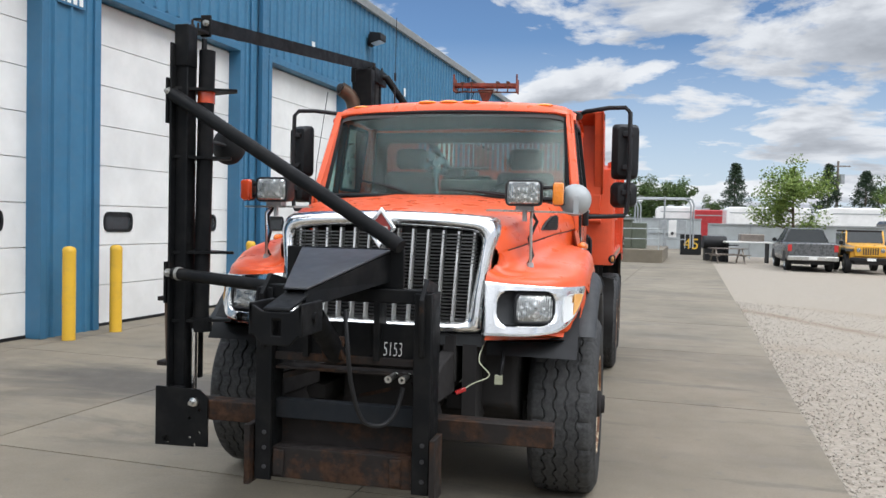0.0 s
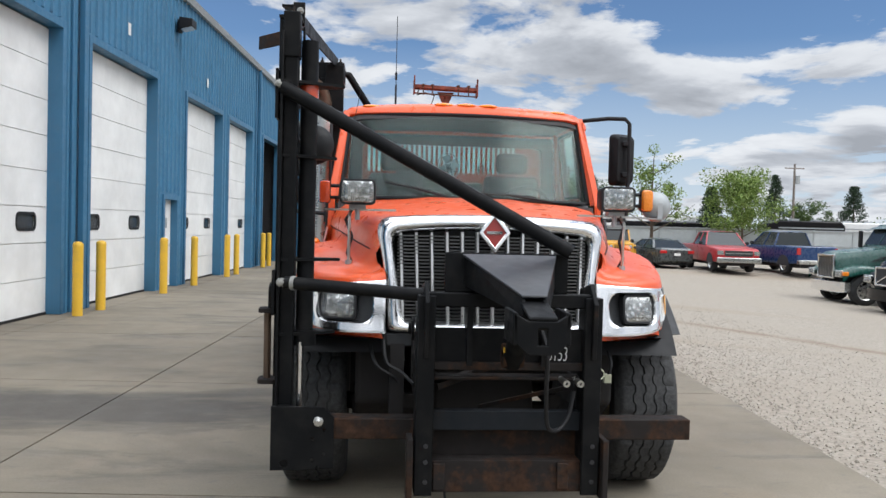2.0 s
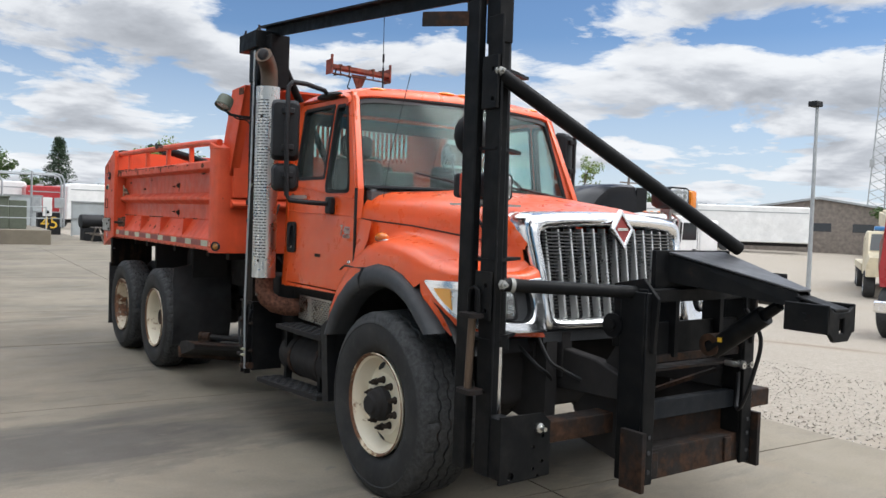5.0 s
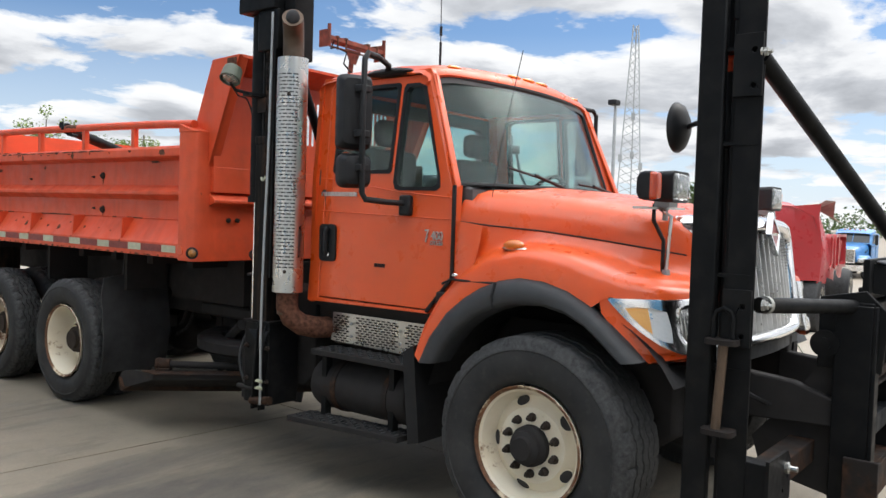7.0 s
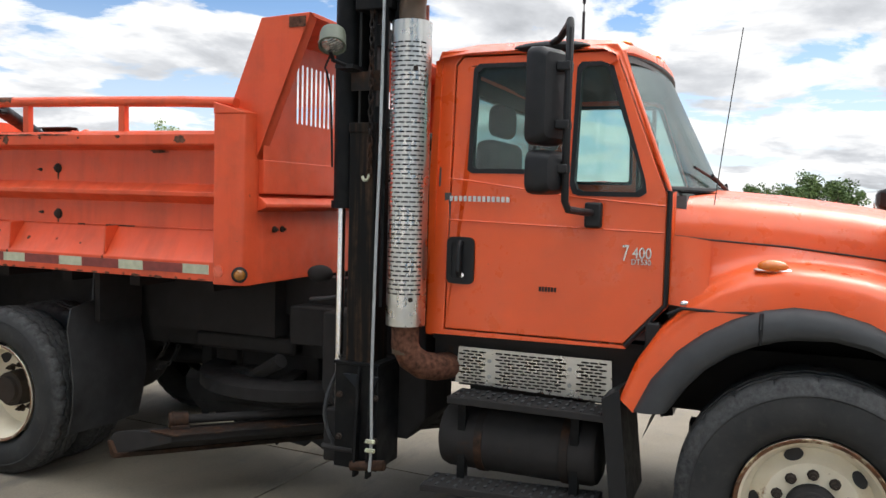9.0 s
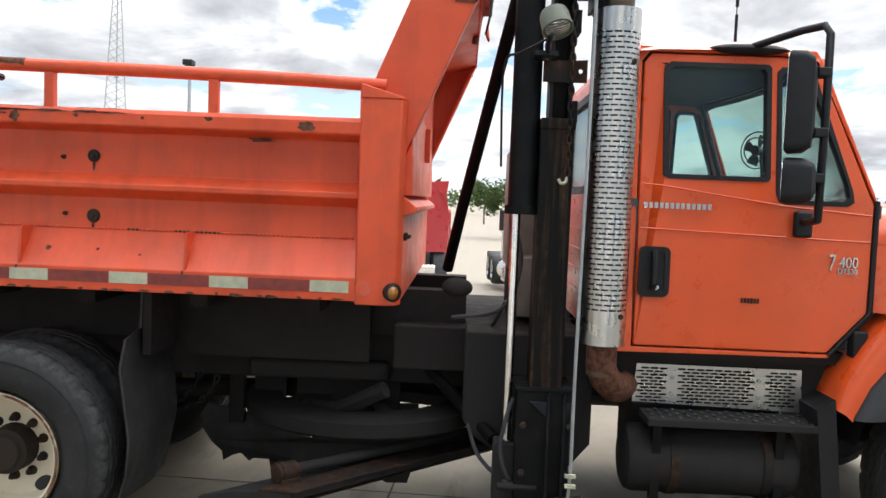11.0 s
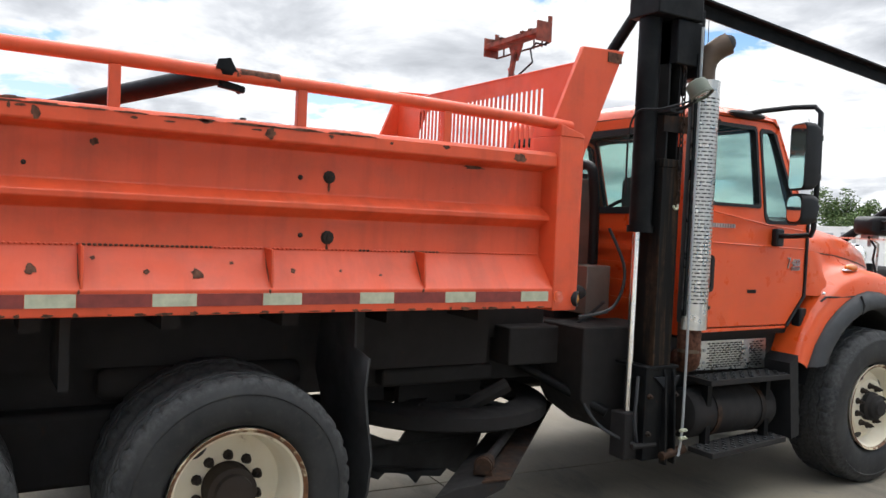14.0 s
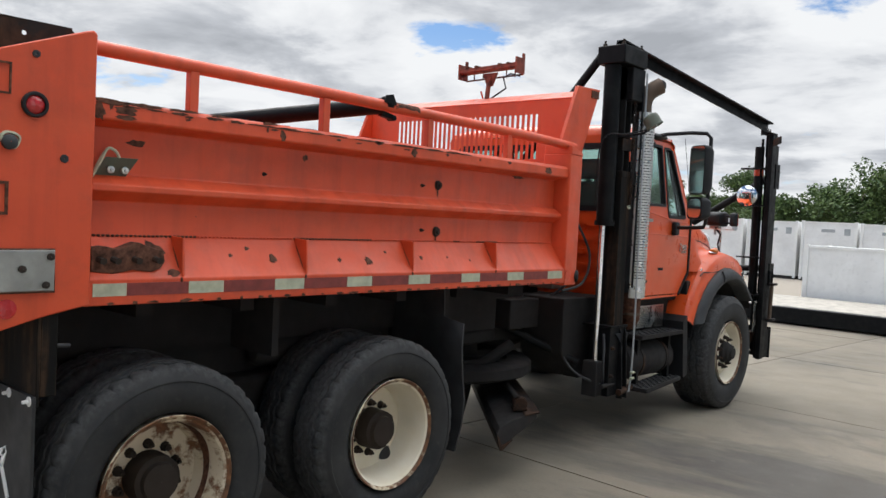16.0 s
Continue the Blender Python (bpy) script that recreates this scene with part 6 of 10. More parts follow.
    part("plate_edge", sb(Mesh().tube([(-1.248, 6.95, 1.541), (-1.248, 6.583, 1.541), (-1.248, 6.580, 1.384), (-1.248, 6.95, 1.384)], 0.0055, 6)), M_BEDRUST, hp)
    for y, z in ((6.60, 1.515), (6.615, 1.41), (6.70, 1.47)):
        part("bolt", sb(Mesh().lathe([(0.014, 0.0), (0.014, 0.010), (0.001, 0.012)], (-1.256, y, z), "x", 8, -1)), M_HUB, rp)
    part("round_reflector", sb(Mesh().lathe([(0.036, 0.0), (0.036, 0.006), (0.001, 0.008)], (-1.240, 6.746, 1.324), "x", 20, -1)), M_RED, rp)
    for y, z, r in ((6.666, 2.257, 0.012), (6.554, 1.885, 0.013)):
        part("hole", sb(Mesh().lathe([(r * 1.3, 0.0), (r * 1.2, 0.004), (r * 0.6, 0.005), (0.001, 0.002)], (-1.240, y, z), "x", 7, -1)), M_SHADE, rp)
    for y0, z0, z1, w in ((6.750, 2.098, 2.212, 0.007), (6.750, 1.666, 1.787, 0.011)):
        part("weld_frame", sb(Mesh().plate([(y0, z0), (y0 + 0.13, z0), (y0 + 0.13, z1), (y0, z1)], [[(y0 + w, z0 + w), (y0 + 0.13 - w, z0 + w), (y0 + 0.13 - w, z1 - w), (y0 + w, z1 - w)]], lambda u, v: (-1.246, u, v), lambda u, v: (-1.238, u, v))), M_BEDRUST, rp)
    # top rail on its posts
    part("top_rail", sb(Mesh().tube([(-1.165, 2.95, 2.284), (-1.165, 3.3, 2.298), (-1.165, 4.0, 2.312), (-1.165, 5.2, 2.328), (-1.165, 6.46, 2.336)], 0.030, 14)), M_BED, bed, "orange tube rail with worn patches")
    for y in (3.727, 4.473, 5.245, 5.985):
        part("rail_post", sb(Mesh().box(-1.185, -1.145, y - 0.022, y + 0.022, 2.13, 2.275 + (y - 3) * 0.012)), M_BED, bed, bevel=0.004)
    # wing of the cab guard
    part("guard_wing", sb(Mesh().prism([(2.865, 1.98), (3.045, 2.24), (2.838, 2.742), (2.535, 2.755)], "x", -1.105, -1.075).prism([(2.865, 1.98), (2.885, 1.98), (2.56, 2.755), (2.535, 2.755)], "x", -1.10, -1.02)), M_BED, bed, "leaning side wing of the cab guard", bevel=0.004)
    part("wing_bracket", sb(Mesh().box(-1.112, -1.106, 2.56, 2.66, 2.68, 2.735)), M_BEDRUST, bed)


# upright cab guard with a row of slots, and the canopy leaning forward from its top
slots = [rounded(-0.744 + k * 0.0503 - 0.0125, -0.744 + k * 0.0503 + 0.0125, 2.21, 2.555, 0.0115, 3) for k in range(30)]
part("cab_guard", Mesh().plate([(-1.08, 1.98), (1.08, 1.98), (1.08, 2.66), (-1.08, 2.66)], slots, lambda u, v: (u, 2.830, v), lambda u, v: (u, 2.834, v)), M_BED, bed, "upright slotted orange cab guard")
part("guard_canopy", Mesh().prism([(2.838, 2.655), (2.838, 2.664), (2.545, 2.757), (2.535, 2.757), (2.535, 2.735), (2.542, 2.735), (2.545, 2.748)], "x", -1.074, 1.074), M_BED, bed, "narrow orange canopy strip along the guard's top", bevel=0.002)
for x in (0.02,):
    part("guard_rib", Mesh().box(x - 0.008, x + 0.008, 2.80, 2.829, 2.0, 2.20), M_BED, bed)
part("headboard", Mesh().box(-1.10, 1.10, 2.868, 2.90, 1.30, 1.94), M_BED, bed, bevel=0.004)
part("headboard_ledge", Mesh().prism([(2.868, 1.70), (2.80, 1.725), (2.80, 1.745), (2.868, 1.80)], "x", -1.09, 1.09), M_BED, bed, bevel=0.004)
part("guard_sill", Mesh().box(-1.08, 1.08, 2.826, 2.868, 1.80, 1.985), M_BED, bed, bevel=0.004)
for x in (-0.92, -0.84):
    for z in (1.92, 1.60):
        part("bolt", Mesh().lathe([(0.018, 0.0), (0.018, 0.014), (0.008, 0.016), (0.008, 0.03), (0.001, 0.031)], (x, 2.868, z), "y", 8, -1), M_HUB, bed)
part("tailgate", Mesh().box(-1.03, 1.03, 6.90, 6.95, 1.33, 2.40), M_BED, bed)
# stains, bolts and plates on the visible side
for y, z, r in ((4.30, 1.925, 0.024), (4.298, 1.648, 0.026), (4.44, 1.915, 0.009), (4.43, 1.655, 0.009), (5.55, 1.90, 0.008)):
    b = part("bolt", Mesh().lathe([(r * 1.25, 0.0), (r * 1.25, 0.003), (r, 0.004), (r, 0.014), (r * 0.5, 0.016), (r * 0.5, 0.026), (0.001, 0.027)], (-1.100, y, z), "x", 10, -1), M_HUB, bed)
for y, v, r in ((4.90, 0.30, 0.034), (4.48, 0.40, 0.016), (4.25, 0.42, 0.010), (4.75, 0.6, 0.012), (5.10, 0.35, 0.016), (5.52, 0.4, 0.03), (5.75, 0.5, 0.014), (5.3, 0.7, 0.014), (4.05, 0.3, 0.009), (5.65, 0.7, 0.015)):
    part("rust_hole", flake(y, 1.436 + 0.152 * v, r * 0.9, r * 0.75, -BW + 0.012 + 0.098 * v, slope=0.63), M_BEDRUST, bed)
for i in range(12):
    y = 3.6 + 2.8 * (i / 12) ** 0.7 + rng.uniform(-0.16, 0.16)
    part("rust_patch", flake(y, 2.112 - rng.uniform(0.0, 0.02), rng.uniform(0.006, 0.03), rng.uniform(0.004, 0.022), -1.200), M_BEDRUST, bed)
for y, z, ry, rz in ((6.36, 2.128, 0.10, 0.014), (6.22, 2.130, 0.12, 0.010), (6.04, 2.131, 0.09, 0.008), (6.41, 2.085, 0.03, 0.045), (6.30, 2.072, 0.05, 0.012), (5.86, 2.131, 0.07, 0.007), (5.60, 2.130, 0.05, 0.008)):
    part("rust_patch", flake(y, z, ry, rz, -1.200, n=17), M_BEDRUST, bed)
part("rail_wear", Mesh().loft([[(-1.165 + 0.0308 * math.cos(a * 0.35 + 1.2 + da), y, 2.320 + 0.0133 * (y - 4.6) + 0.0308 * math.sin(a * 0.35 + 1.2 + da)) for a in range(6)] for y, da in ((4.58, 0.5), (4.61, 0.15), (4.65, 0.3), (4.70, 0.1), (4.75, 0.25), (4.77, 0.6))]), M_BEDRUST, bed, "worn rusty patch on the rail")
for i in range(16):
    y = 4.15 + 2.3 * (i / 16) + rng.uniform(-0.05, 0.05)
    part("edge_rust", flake(y, 2.117, rng.uniform(0.04, 0.13), rng.uniform(0.004, 0.009), -1.200), M_BEDRUST, bed)
    part("edge_rust", Mesh().plate([(y + 0.10 * math.cos(k * 0.7) * rng.uniform(0.5, 1), -1.128 + 0.05 * math.sin(k * 0.7) * rng.uniform(0.4, 1)) for k in range(9)], [], lambda u, v: (v, u, 2.1395), lambda u, v: (v, u, 2.134)), M_BEDRUST, bed)
for y in (3.83, 4.588, 5.346, 6.02):
    part("gusset_rust", flake(y + 0.009, 1.50, 0.0035, 0.06, -BW + 0.055, slope=0.63), M_BEDRUST, bed)
    part("drip_rust", flake(y + 0.01, 1.412, 0.006, 0.012, -BW - 0.003), M_BEDRUST, bed)
for y, z, ry, rz in ((3.30, 2.09, 0.05, 0.028), (3.52, 2.025, 0.075, 0.012), (6.30, 2.10, 0.06, 0.025), (4.62, 2.09, 0.03, 0.03), (5.52, 2.085, 0.02, 0.03)):
    part("rust_patch", flake(y, z, ry, rz, -1.200 if z > 2.05 else -1.112), M_BEDRUST, bed)
for y, z, ry, rz in ((5.30, 2.0, 0.02, 0.02), (6.05, 1.52, 0.07, 0.03), (6.2, 1.98, 0.05, 0.02), (4.30, 1.88, 0.008, 0.03), (4.30, 1.60, 0.008, 0.03)):
    part("rust_streak", flake(y, z, ry, rz, -1.100), M_BEDRUST, bed)
part("mount_plate", Mesh().add([(x + o, y, z) for o in (0.0, 0.006) for x, y, z in ((-1.105, 6.246, 1.832), (-1.105, 6.395, 1.832), (-1.155, 6.352, 1.912), (-1.155, 6.214, 1.914))], [(0, 1, 2, 3), (7, 6, 5, 4), (0, 4, 5, 1), (1, 5, 6, 2), (2, 6, 7, 3), (3, 7, 4, 0)]), M_OLIVE, bed, "bent grey-green bracket plate", bevel=0.002)
for y in (6.262, 6.322):
    part("bolt", Mesh().lathe([(0.015, 0.0), (0.015, 0.012), (0.008, 0.014), (0.008, 0.026), (0.001, 0.027)], (-1.128, y, 1.862), "x", 8, -1), M_STAINLESS, bed)
part("latch_plate", Mesh().plate([(6.12, 1.46), (6.16, 1.445), (6.24, 1.455), (6.33, 1.44), (6.42, 1.45), (6.42, 1.545), (6.36, 1.552), (6.30, 1.54), (6.22, 1.57), (6.17, 1.55), (6.11, 1.535), (6.10, 1.49)], [], lambda u, v: (-1.196, u, v), lambda u, v: (-1.12, u, v)), M_BEDRUST, bed, "rusted bolted latch plate", bevel=0.004)
part("rust_patch", flake(6.13, 1.53, 0.07, 0.05, -BW + 0.075, slope=0.63), M_BEDRUST, bed)
part("rust_patch", flake(6.06, 1.44, 0.035, 0.018, -BW + 0.016, slope=0.63), M_BEDRUST, bed)
for y in (6.15, 6.24, 6.33, 6.39):
    part("bolt", Mesh().tube([(-1.20, y, 1.50), (-1.245, y, 1.495)], 0.014, 8), M_HUB, bed)
part("tie_rope", Mesh().tube(spline([(-1.15, 6.295, 1.912), (-1.155, 6.315, 1.938), (-1.15, 6.345, 1.945), (-1.145, 6.370, 1.89), (-1.14, 6.405, 1.82), (-1.14, 6.43, 1.77)]), 0.006, 6).tube(spline([(-1.15, 6.345, 1.945), (-1.135, 6.37, 1.90), (-1.13, 6.41, 1.80)]), 0.005, 6), M_TAPEW, bed, "frayed cream tie rope")
part("bed_cylinder", Mesh().tube([(-1.145, 4.82, 2.325), (-0.36, 5.34, 2.21), (0.30, 5.78, 2.12)], 0.045, 12), M_BLACK, bed, "black tarp arm across the bed")
part("tarp_arm_end", Mesh().lathe([(0.001, -0.03), (0.034, -0.03), (0.040, -0.02), (0.040, 0.02), (0.034, 0.03), (0.001, 0.03)], (-1.16, 4.81, 2.335), "y", 14).prism([(4.77, 2.33), (4.86, 2.335), (4.85, 2.375), (4.80, 2.385)], "x", -1.20, -1.19).prism([(4.72, 2.255), (4.83, 2.27), (4.83, 2.30), (4.74, 2.285)], "x", -1.145, -1.115).tube([(-1.15, 4.735, 2.268), (-1.10, 4.735, 2.268)], 0.016, 8), M_BLACK, bed)

# ---- beacon rack over the cab guard ----
rack = new("beacon_rack")
rack.parent = truck
tagged(rack, "orange empty beacon rack on a post")
part("rack_post", Mesh().tube([(-0.02, 2.56, 2.70), (-0.02, 2.53, 2.93)], 0.020, 8), M_RACK, rack)
part("rack_gusset", Mesh().prism([(-0.10, 2.97), (0.06, 2.97), (0.01, 2.86), (-0.05, 2.86)], "y", 2.515, 2.525), M_RACK, rack)
part("rack_bar", Mesh().beam((-0.32, 2.52, 3.00), (0.28, 2.52, 2.985), 0.09, 0.012).beam((-0.32, 2.475, 3.014), (0.28, 2.475, 2.999), 0.012, 0.034).beam((-0.32, 2.565, 3.014), (0.28, 2.565, 2.999), 0.012, 0.034), M_RACK, rack, bevel=0.002)
part("rack_rod", Mesh().tube([(-0.322, 2.47, 2.945), (0.282, 2.47, 2.93)], 0.007, 8), M_BEDRUST, rack)
for x in (-0.24, -0.15, 0.10, 0.20):
    part("rack_clip", Mesh().box(x - 0.014, x + 0.014, 2.462, 2.578, 3.02, 3.035).tube([(x, 2.468, 2.93), (x, 2.468, 3.03)], 0.006, 6), M_BEDRUST, rack)
for x, z in ((-0.325, 3.0), (0.285, 2.985)):
    part("rack_end", Mesh().box(x - 0.007, x + 0.007, 2.46, 2.58, z - 0.055, z + 0.075).box(x - 0.007, x + 0.007, 2.46, 2.49, z + 0.07, z + 0.115), M_RACK, rack, bevel=0.003)
part("rack_wire", Mesh().tube([(-0.02, 2.50, 2.76), (-0.16, 2.48, 2.84), (-0.13, 2.48, 2.93), (-0.22, 2.50, 2.955), (-0.30, 2.48, 2.93), (-0.28, 2.47, 2.985)], 0.007, 6), M_PLASTIC, rack)
part("rack_wire", Mesh().tube([(0.02, 2.50, 2.78), (0.07, 2.48, 2.74), (0.10, 2.49, 2.83)], 0.008, 6), M_BED, rack)

# ---- exhaust stack ----
ex = new("exhaust")
ex.parent = truck
tagged(ex, "stainless exhaust stack with a slotted heat shield")
EX, EY, ER = -1.146, 1.930, 0.099
stack = [(EX, EY, 1.02), (EX, EY, 2.70), (EX, EY, 2.73), (EX - 0.008, EY - 0.008, 2.78), (EX - 0.028, EY - 0.028, 2.825), (EX - 0.06, EY - 0.06, 2.86), (EX - 0.095, EY - 0.095, 2.885)]
part("stack_pipe", Mesh().tube(stack, 0.066, 18), M_STACK, ex, "heat-stained curved exhaust pipe")
# ball in the open end, the dark inside of the pipe given as colour
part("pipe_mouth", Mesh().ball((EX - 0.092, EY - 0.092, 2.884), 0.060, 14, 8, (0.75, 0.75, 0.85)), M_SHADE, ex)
part("elbow", Mesh().tube([(EX, EY, 1.20), (EX, EY, 1.06), (EX + 0.015, EY - 0.025, 1.0), (EX + 0.06, EY - 0.07, 0.955), (EX + 0.14, EY - 0.115, 0.935), (EX + 0.26, EY - 0.16, 0.93), (EX + 0.55, EY - 0.25, 0.93)], 0.070, 18), M_BEDRUST, ex, "rusty exhaust elbow")
shield = Mesh()
a0, a1, cols = 100, 305, 44


def sh(a, z):
    return (EX + ER * math.cos(radians(a)), EY + ER * math.sin(radians(a)), z)


nrow = 198
zs = [1.165 + (2.655 - 1.165) * i / nrow for i in range(nrow + 1)]
ang = [a0 + (a1 - a0) * j / cols for j in range(cols + 1)]
for i in range(nrow):
    for j in range(cols):
        slot = 18 < i < nrow - 14 and i % 3 == 0 and 3 < j < cols - 12 and ((j + (2 if (i // 3) % 2 else 0)) % 5) < 3.5
        if not slot:
            shield.add([sh(ang[j], zs[i]), sh(ang[j + 1], zs[i]), sh(ang[j + 1], zs[i + 1]), sh(ang[j], zs[i + 1])], [(0, 1, 2, 3)])
part("heat_shield", shield, M_STAINLESS, ex, "slotted stainless heat shield", angle=60)
# near-black, so the shade behind the shield's slots lies in its colour
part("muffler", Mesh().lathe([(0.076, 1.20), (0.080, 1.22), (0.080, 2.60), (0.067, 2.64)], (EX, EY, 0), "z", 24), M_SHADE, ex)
for z in (1.30, 2.42):
    part("shield_screw", Mesh().lathe([(0.012, 0.0), (0.012, 0.008), (0.001, 0.009)], (EX - ER * 0.80, EY - ER * 0.62, z), "x", 8, -1), M_HUB, ex)

# ---- steps, tank ----
part("perforated_panel", Mesh().plate([(0.925, 0.835), (0.935, 1.04), (1.72, 1.04), (1.735, 0.855)], [rounded(y - 0.019, y + 0.019, z - 0.005, z + 0.005, 0.004, 2) for r in range(11) for z in [0.862 + r * 0.0158] for q in range(17) for y in [0.975 + q * 0.044 + (0.022 if r % 2 else 0)] if not (1.10 < y < 1.17 or 1.52 < y < 1.58) and y < 1.71], lambda u, v: (-0.935, u, v), lambda u, v: (-0.928, u, v)), M_STAINLESS, truck, "perforated stainless step panel", angle=20)
part("panel_backing", Mesh().box(-0.92, -0.88, 0.93, 1.72, 0.84, 1.04), M_SHADE, truck)
for y in (1.135, 1.55):
    for z in (0.90, 0.98):
        part("bolt", Mesh().lathe([(0.011, 0.0), (0.011, 0.008), (0.001, 0.009)], (-0.935, y, z), "x", 8, -1), M_GREYMETAL, truck)
for nm, x0, x1, y0, y1, z in (("step", -1.14, -0.93, 0.92, 1.70, 0.825), ("lower_step", -1.0, -0.80, 0.95, 1.785, 0.405)):
    def out(y):
        """The lower step stands further out towards its rear end."""
        return -(0.151 + 0.12 * (y - 0.944)) if nm == "lower_step" else 0.0
    st = part(nm, Mesh().loft([[(x + out(y), y, zz) for x, zz in ((x0, z - 0.035), (x1, z - 0.035), (x1, z), (x0, z))] for y in (y0, y1)], True, True), M_DARK, truck, "black tread-plate step", bevel=0.004)
    for i in range(5):
        for j in range(18):
            xx, yy = x0 + 0.03 + i * (x1 - x0 - 0.06) / 4, y0 + 0.03 + j * (y1 - y0 - 0.06) / 17
            part("tread_cleat", Mesh().box(xx + out(yy) - 0.017, xx + out(yy) + 0.017, yy - 0.007, yy + 0.007, z - 0.001, z + 0.006), M_FLARE, st) if j % 2 == i % 2 else None
for y in (1.07, 1.64):
    part("step_hanger", Mesh().box(-1.08, -1.03, y - 0.02, y + 0.02, 0.40, 0.78), M_BLACK, truck)
tank = part("fuel_tank", Mesh().lathe([(0.001, 0.955), (0.12, 0.96), (0.15, 0.975), (0.162, 1.0), (0.162, 1.73), (0.15, 1.76), (0.12, 1.775), (0.001, 1.78)], (-0.93, 0, 0.585), "y", 32), M_DARK, truck, "dark grimy cylindrical tank")
for y in (1.12, 1.55):
    part("tank_strap", Mesh().lathe([(0.163, y - 0.02), (0.169, y - 0.02), (0.169, y + 0.02), (0.163, y + 0.02)], (-0.93, 0, 0.585), "y", 32), M_RUSTSTEEL, tank)
part("tank_bracket", Mesh().box(-0.80, -0.45, 1.1, 1.7, 0.55, 0.82), M_DARK, truck)
both("under_cab", Mesh().box(0.50, 0.92, 0.75, 1.86, 0.86, 1.09), M_DARK)
part("left_tank", Mesh().lathe([(0.001, 0.955), (0.25, 0.96), (0.28, 0.99), (0.28, 2.1), (0.25, 2.13), (0.001, 2.14)], (0.82, 0, 0.68), "y", 28), M_DARK, truck)
part("battery_box", Mesh().prism([(1.92, 0.62), (2.02, 0.50), (2.29, 0.50), (2.50, 0.64), (2.55, 0.72), (2.55, 1.15), (1.92, 1.15)], "x", -0.90, -0.50), M_DARK, truck, "dark grimy chassis box", bevel=0.01)

# ---- behind the cab ----
ht = part("hydraulic_tank", Mesh().prism([(2.33, 1.42), (2.33, 2.085), (2.32, 2.095), (2.04, 2.075), (2.03, 2.065), (2.03, 1.42)], "x", -0.33, 0.30), M_BEIGE, truck, "dusty beige hydraulic tank", bevel=0.010)
part("tank_seam", Mesh().tube([(-0.332, 2.330, 1.43), (-0.332, 2.330, 2.085)], 0.005, 6), M_TAPEG, ht)
part("valve", Mesh().box(-0.32, 0.10, 2.08, 2.30, 2.08, 2.115).box(-0.28, -0.16, 2.12, 2.26, 2.115, 2.18).box(-0.12, -0.02, 2.14, 2.28, 2.115, 2.165).tube([(-0.30, 2.24, 2.19), (0.08, 2.24, 2.195)], 0.014, 8), M_DARK, ht, "black valve block", bevel=0.006)
part("return_pipe", Mesh().tube(spline([(-0.26, 2.19, 2.13), (-0.38, 2.19, 2.165), (-0.46, 2.185, 2.15), (-0.485, 2.18, 2.08), (-0.47, 2.14, 1.85), (-0.44, 2.11, 1.48)]), 0.034, 12), M_PLASTIC, ht, "black return hose")
part("filter_box", Mesh().box(-0.60, -0.36, 2.09, 2.29, 1.19, 1.505), M_BEIGE, truck, "beige steel box", bevel=0.008)
part("tank_stand", Mesh().box(-0.30, 0.27, 2.05, 2.31, 1.10, 1.42), M_DARK, truck, bevel=0.01)
part("air_tank", Mesh().ball((-0.85, 2.60, 1.36), 0.06, 14, 10, (1, 1.3, 0.8)), M_DARK, truck)
for pts in ([(-0.85, 2.35, 1.75), (-0.95, 2.30, 1.50), (-0.95, 2.38, 1.28), (-0.92, 2.62, 1.22)], [(-0.85, 2.36, 1.30), (-0.72, 2.40, 1.18), (-0.62, 2.44, 1.10), (-0.72, 2.50, 0.95), (-0.825, 2.533, 0.80), (-0.962, 2.485, 0.60), (-1.095, 2.385, 0.515), (-1.15, 2.30, 0.49)]):
    part("hose", Mesh().tube(spline(pts), 0.010, 8), M_FLARE, truck)
part("center_box", Mesh().box(-0.66, 0.85, 1.95, 2.92, 0.90, 1.13), M_DARK, truck, bevel=0.01)
part("brace_bar", Mesh().tube([(-0.45, 2.79, 0.92), (-0.955, 2.395, 0.643)], 0.032, 12), M_BLACK, truck)

# ---- wing mast beside the cab ----
mast = new("wing_mast")
mast.parent = truck
tagged(mast, "black steel wing-plow mast with hydraulic cylinder")
part("mast_channel", Mesh().loft([[(-1.150, 2.134, z), (-1.03, 2.134, z), (-1.03, 2.205, z), (-1.150, 2.205, z), (-1.150, 2.220, z), (-1.0, 2.220, z), (-1.0, 2.118, z), (-1.150, 2.118, z)] for z in (0.62, 3.05)], True, True), M_MAST, mast, "grimy rust-streaked steel channel", bevel=0.004)
part("mast_strip", Mesh().box(-1.205, -1.195, 2.034, 2.052, 1.25, 2.80).box(-1.195, -1.0, 2.036, 2.050, 2.66, 2.78), M_BLACK, mast)
part("mast_slide", Mesh().box(-1.170, -0.99, 2.104, 2.252, 0.90, 2.164).box(-1.175, -1.12, 2.100, 2.256, 2.12, 2.170), M_STREAK, mast, "rust-streaked sliding beam", bevel=0.005)
part("slide_lug", Mesh().plate([(2.06, 2.33), (2.255, 2.33), (2.255, 2.42), (2.06, 2.43)], [arc(2.09, 2.38, 0.010, 0, 360, 10)[:-1]], lambda u, v: (-1.162, u, v), lambda u, v: (-1.150, u, v)), M_RUSTSTEEL, mast, "rusty drilled lug plate")
part("mast_cylinder", Mesh().tube([(-1.077, 2.318, 1.76), (-1.077, 2.318, 3.05)], 0.066, 22), M_BLACK, mast)
part("cylinder_gland", Mesh().tube([(-1.077, 2.318, 1.735), (-1.077, 2.318, 1.775)], 0.078, 20), M_BLACK, mast)
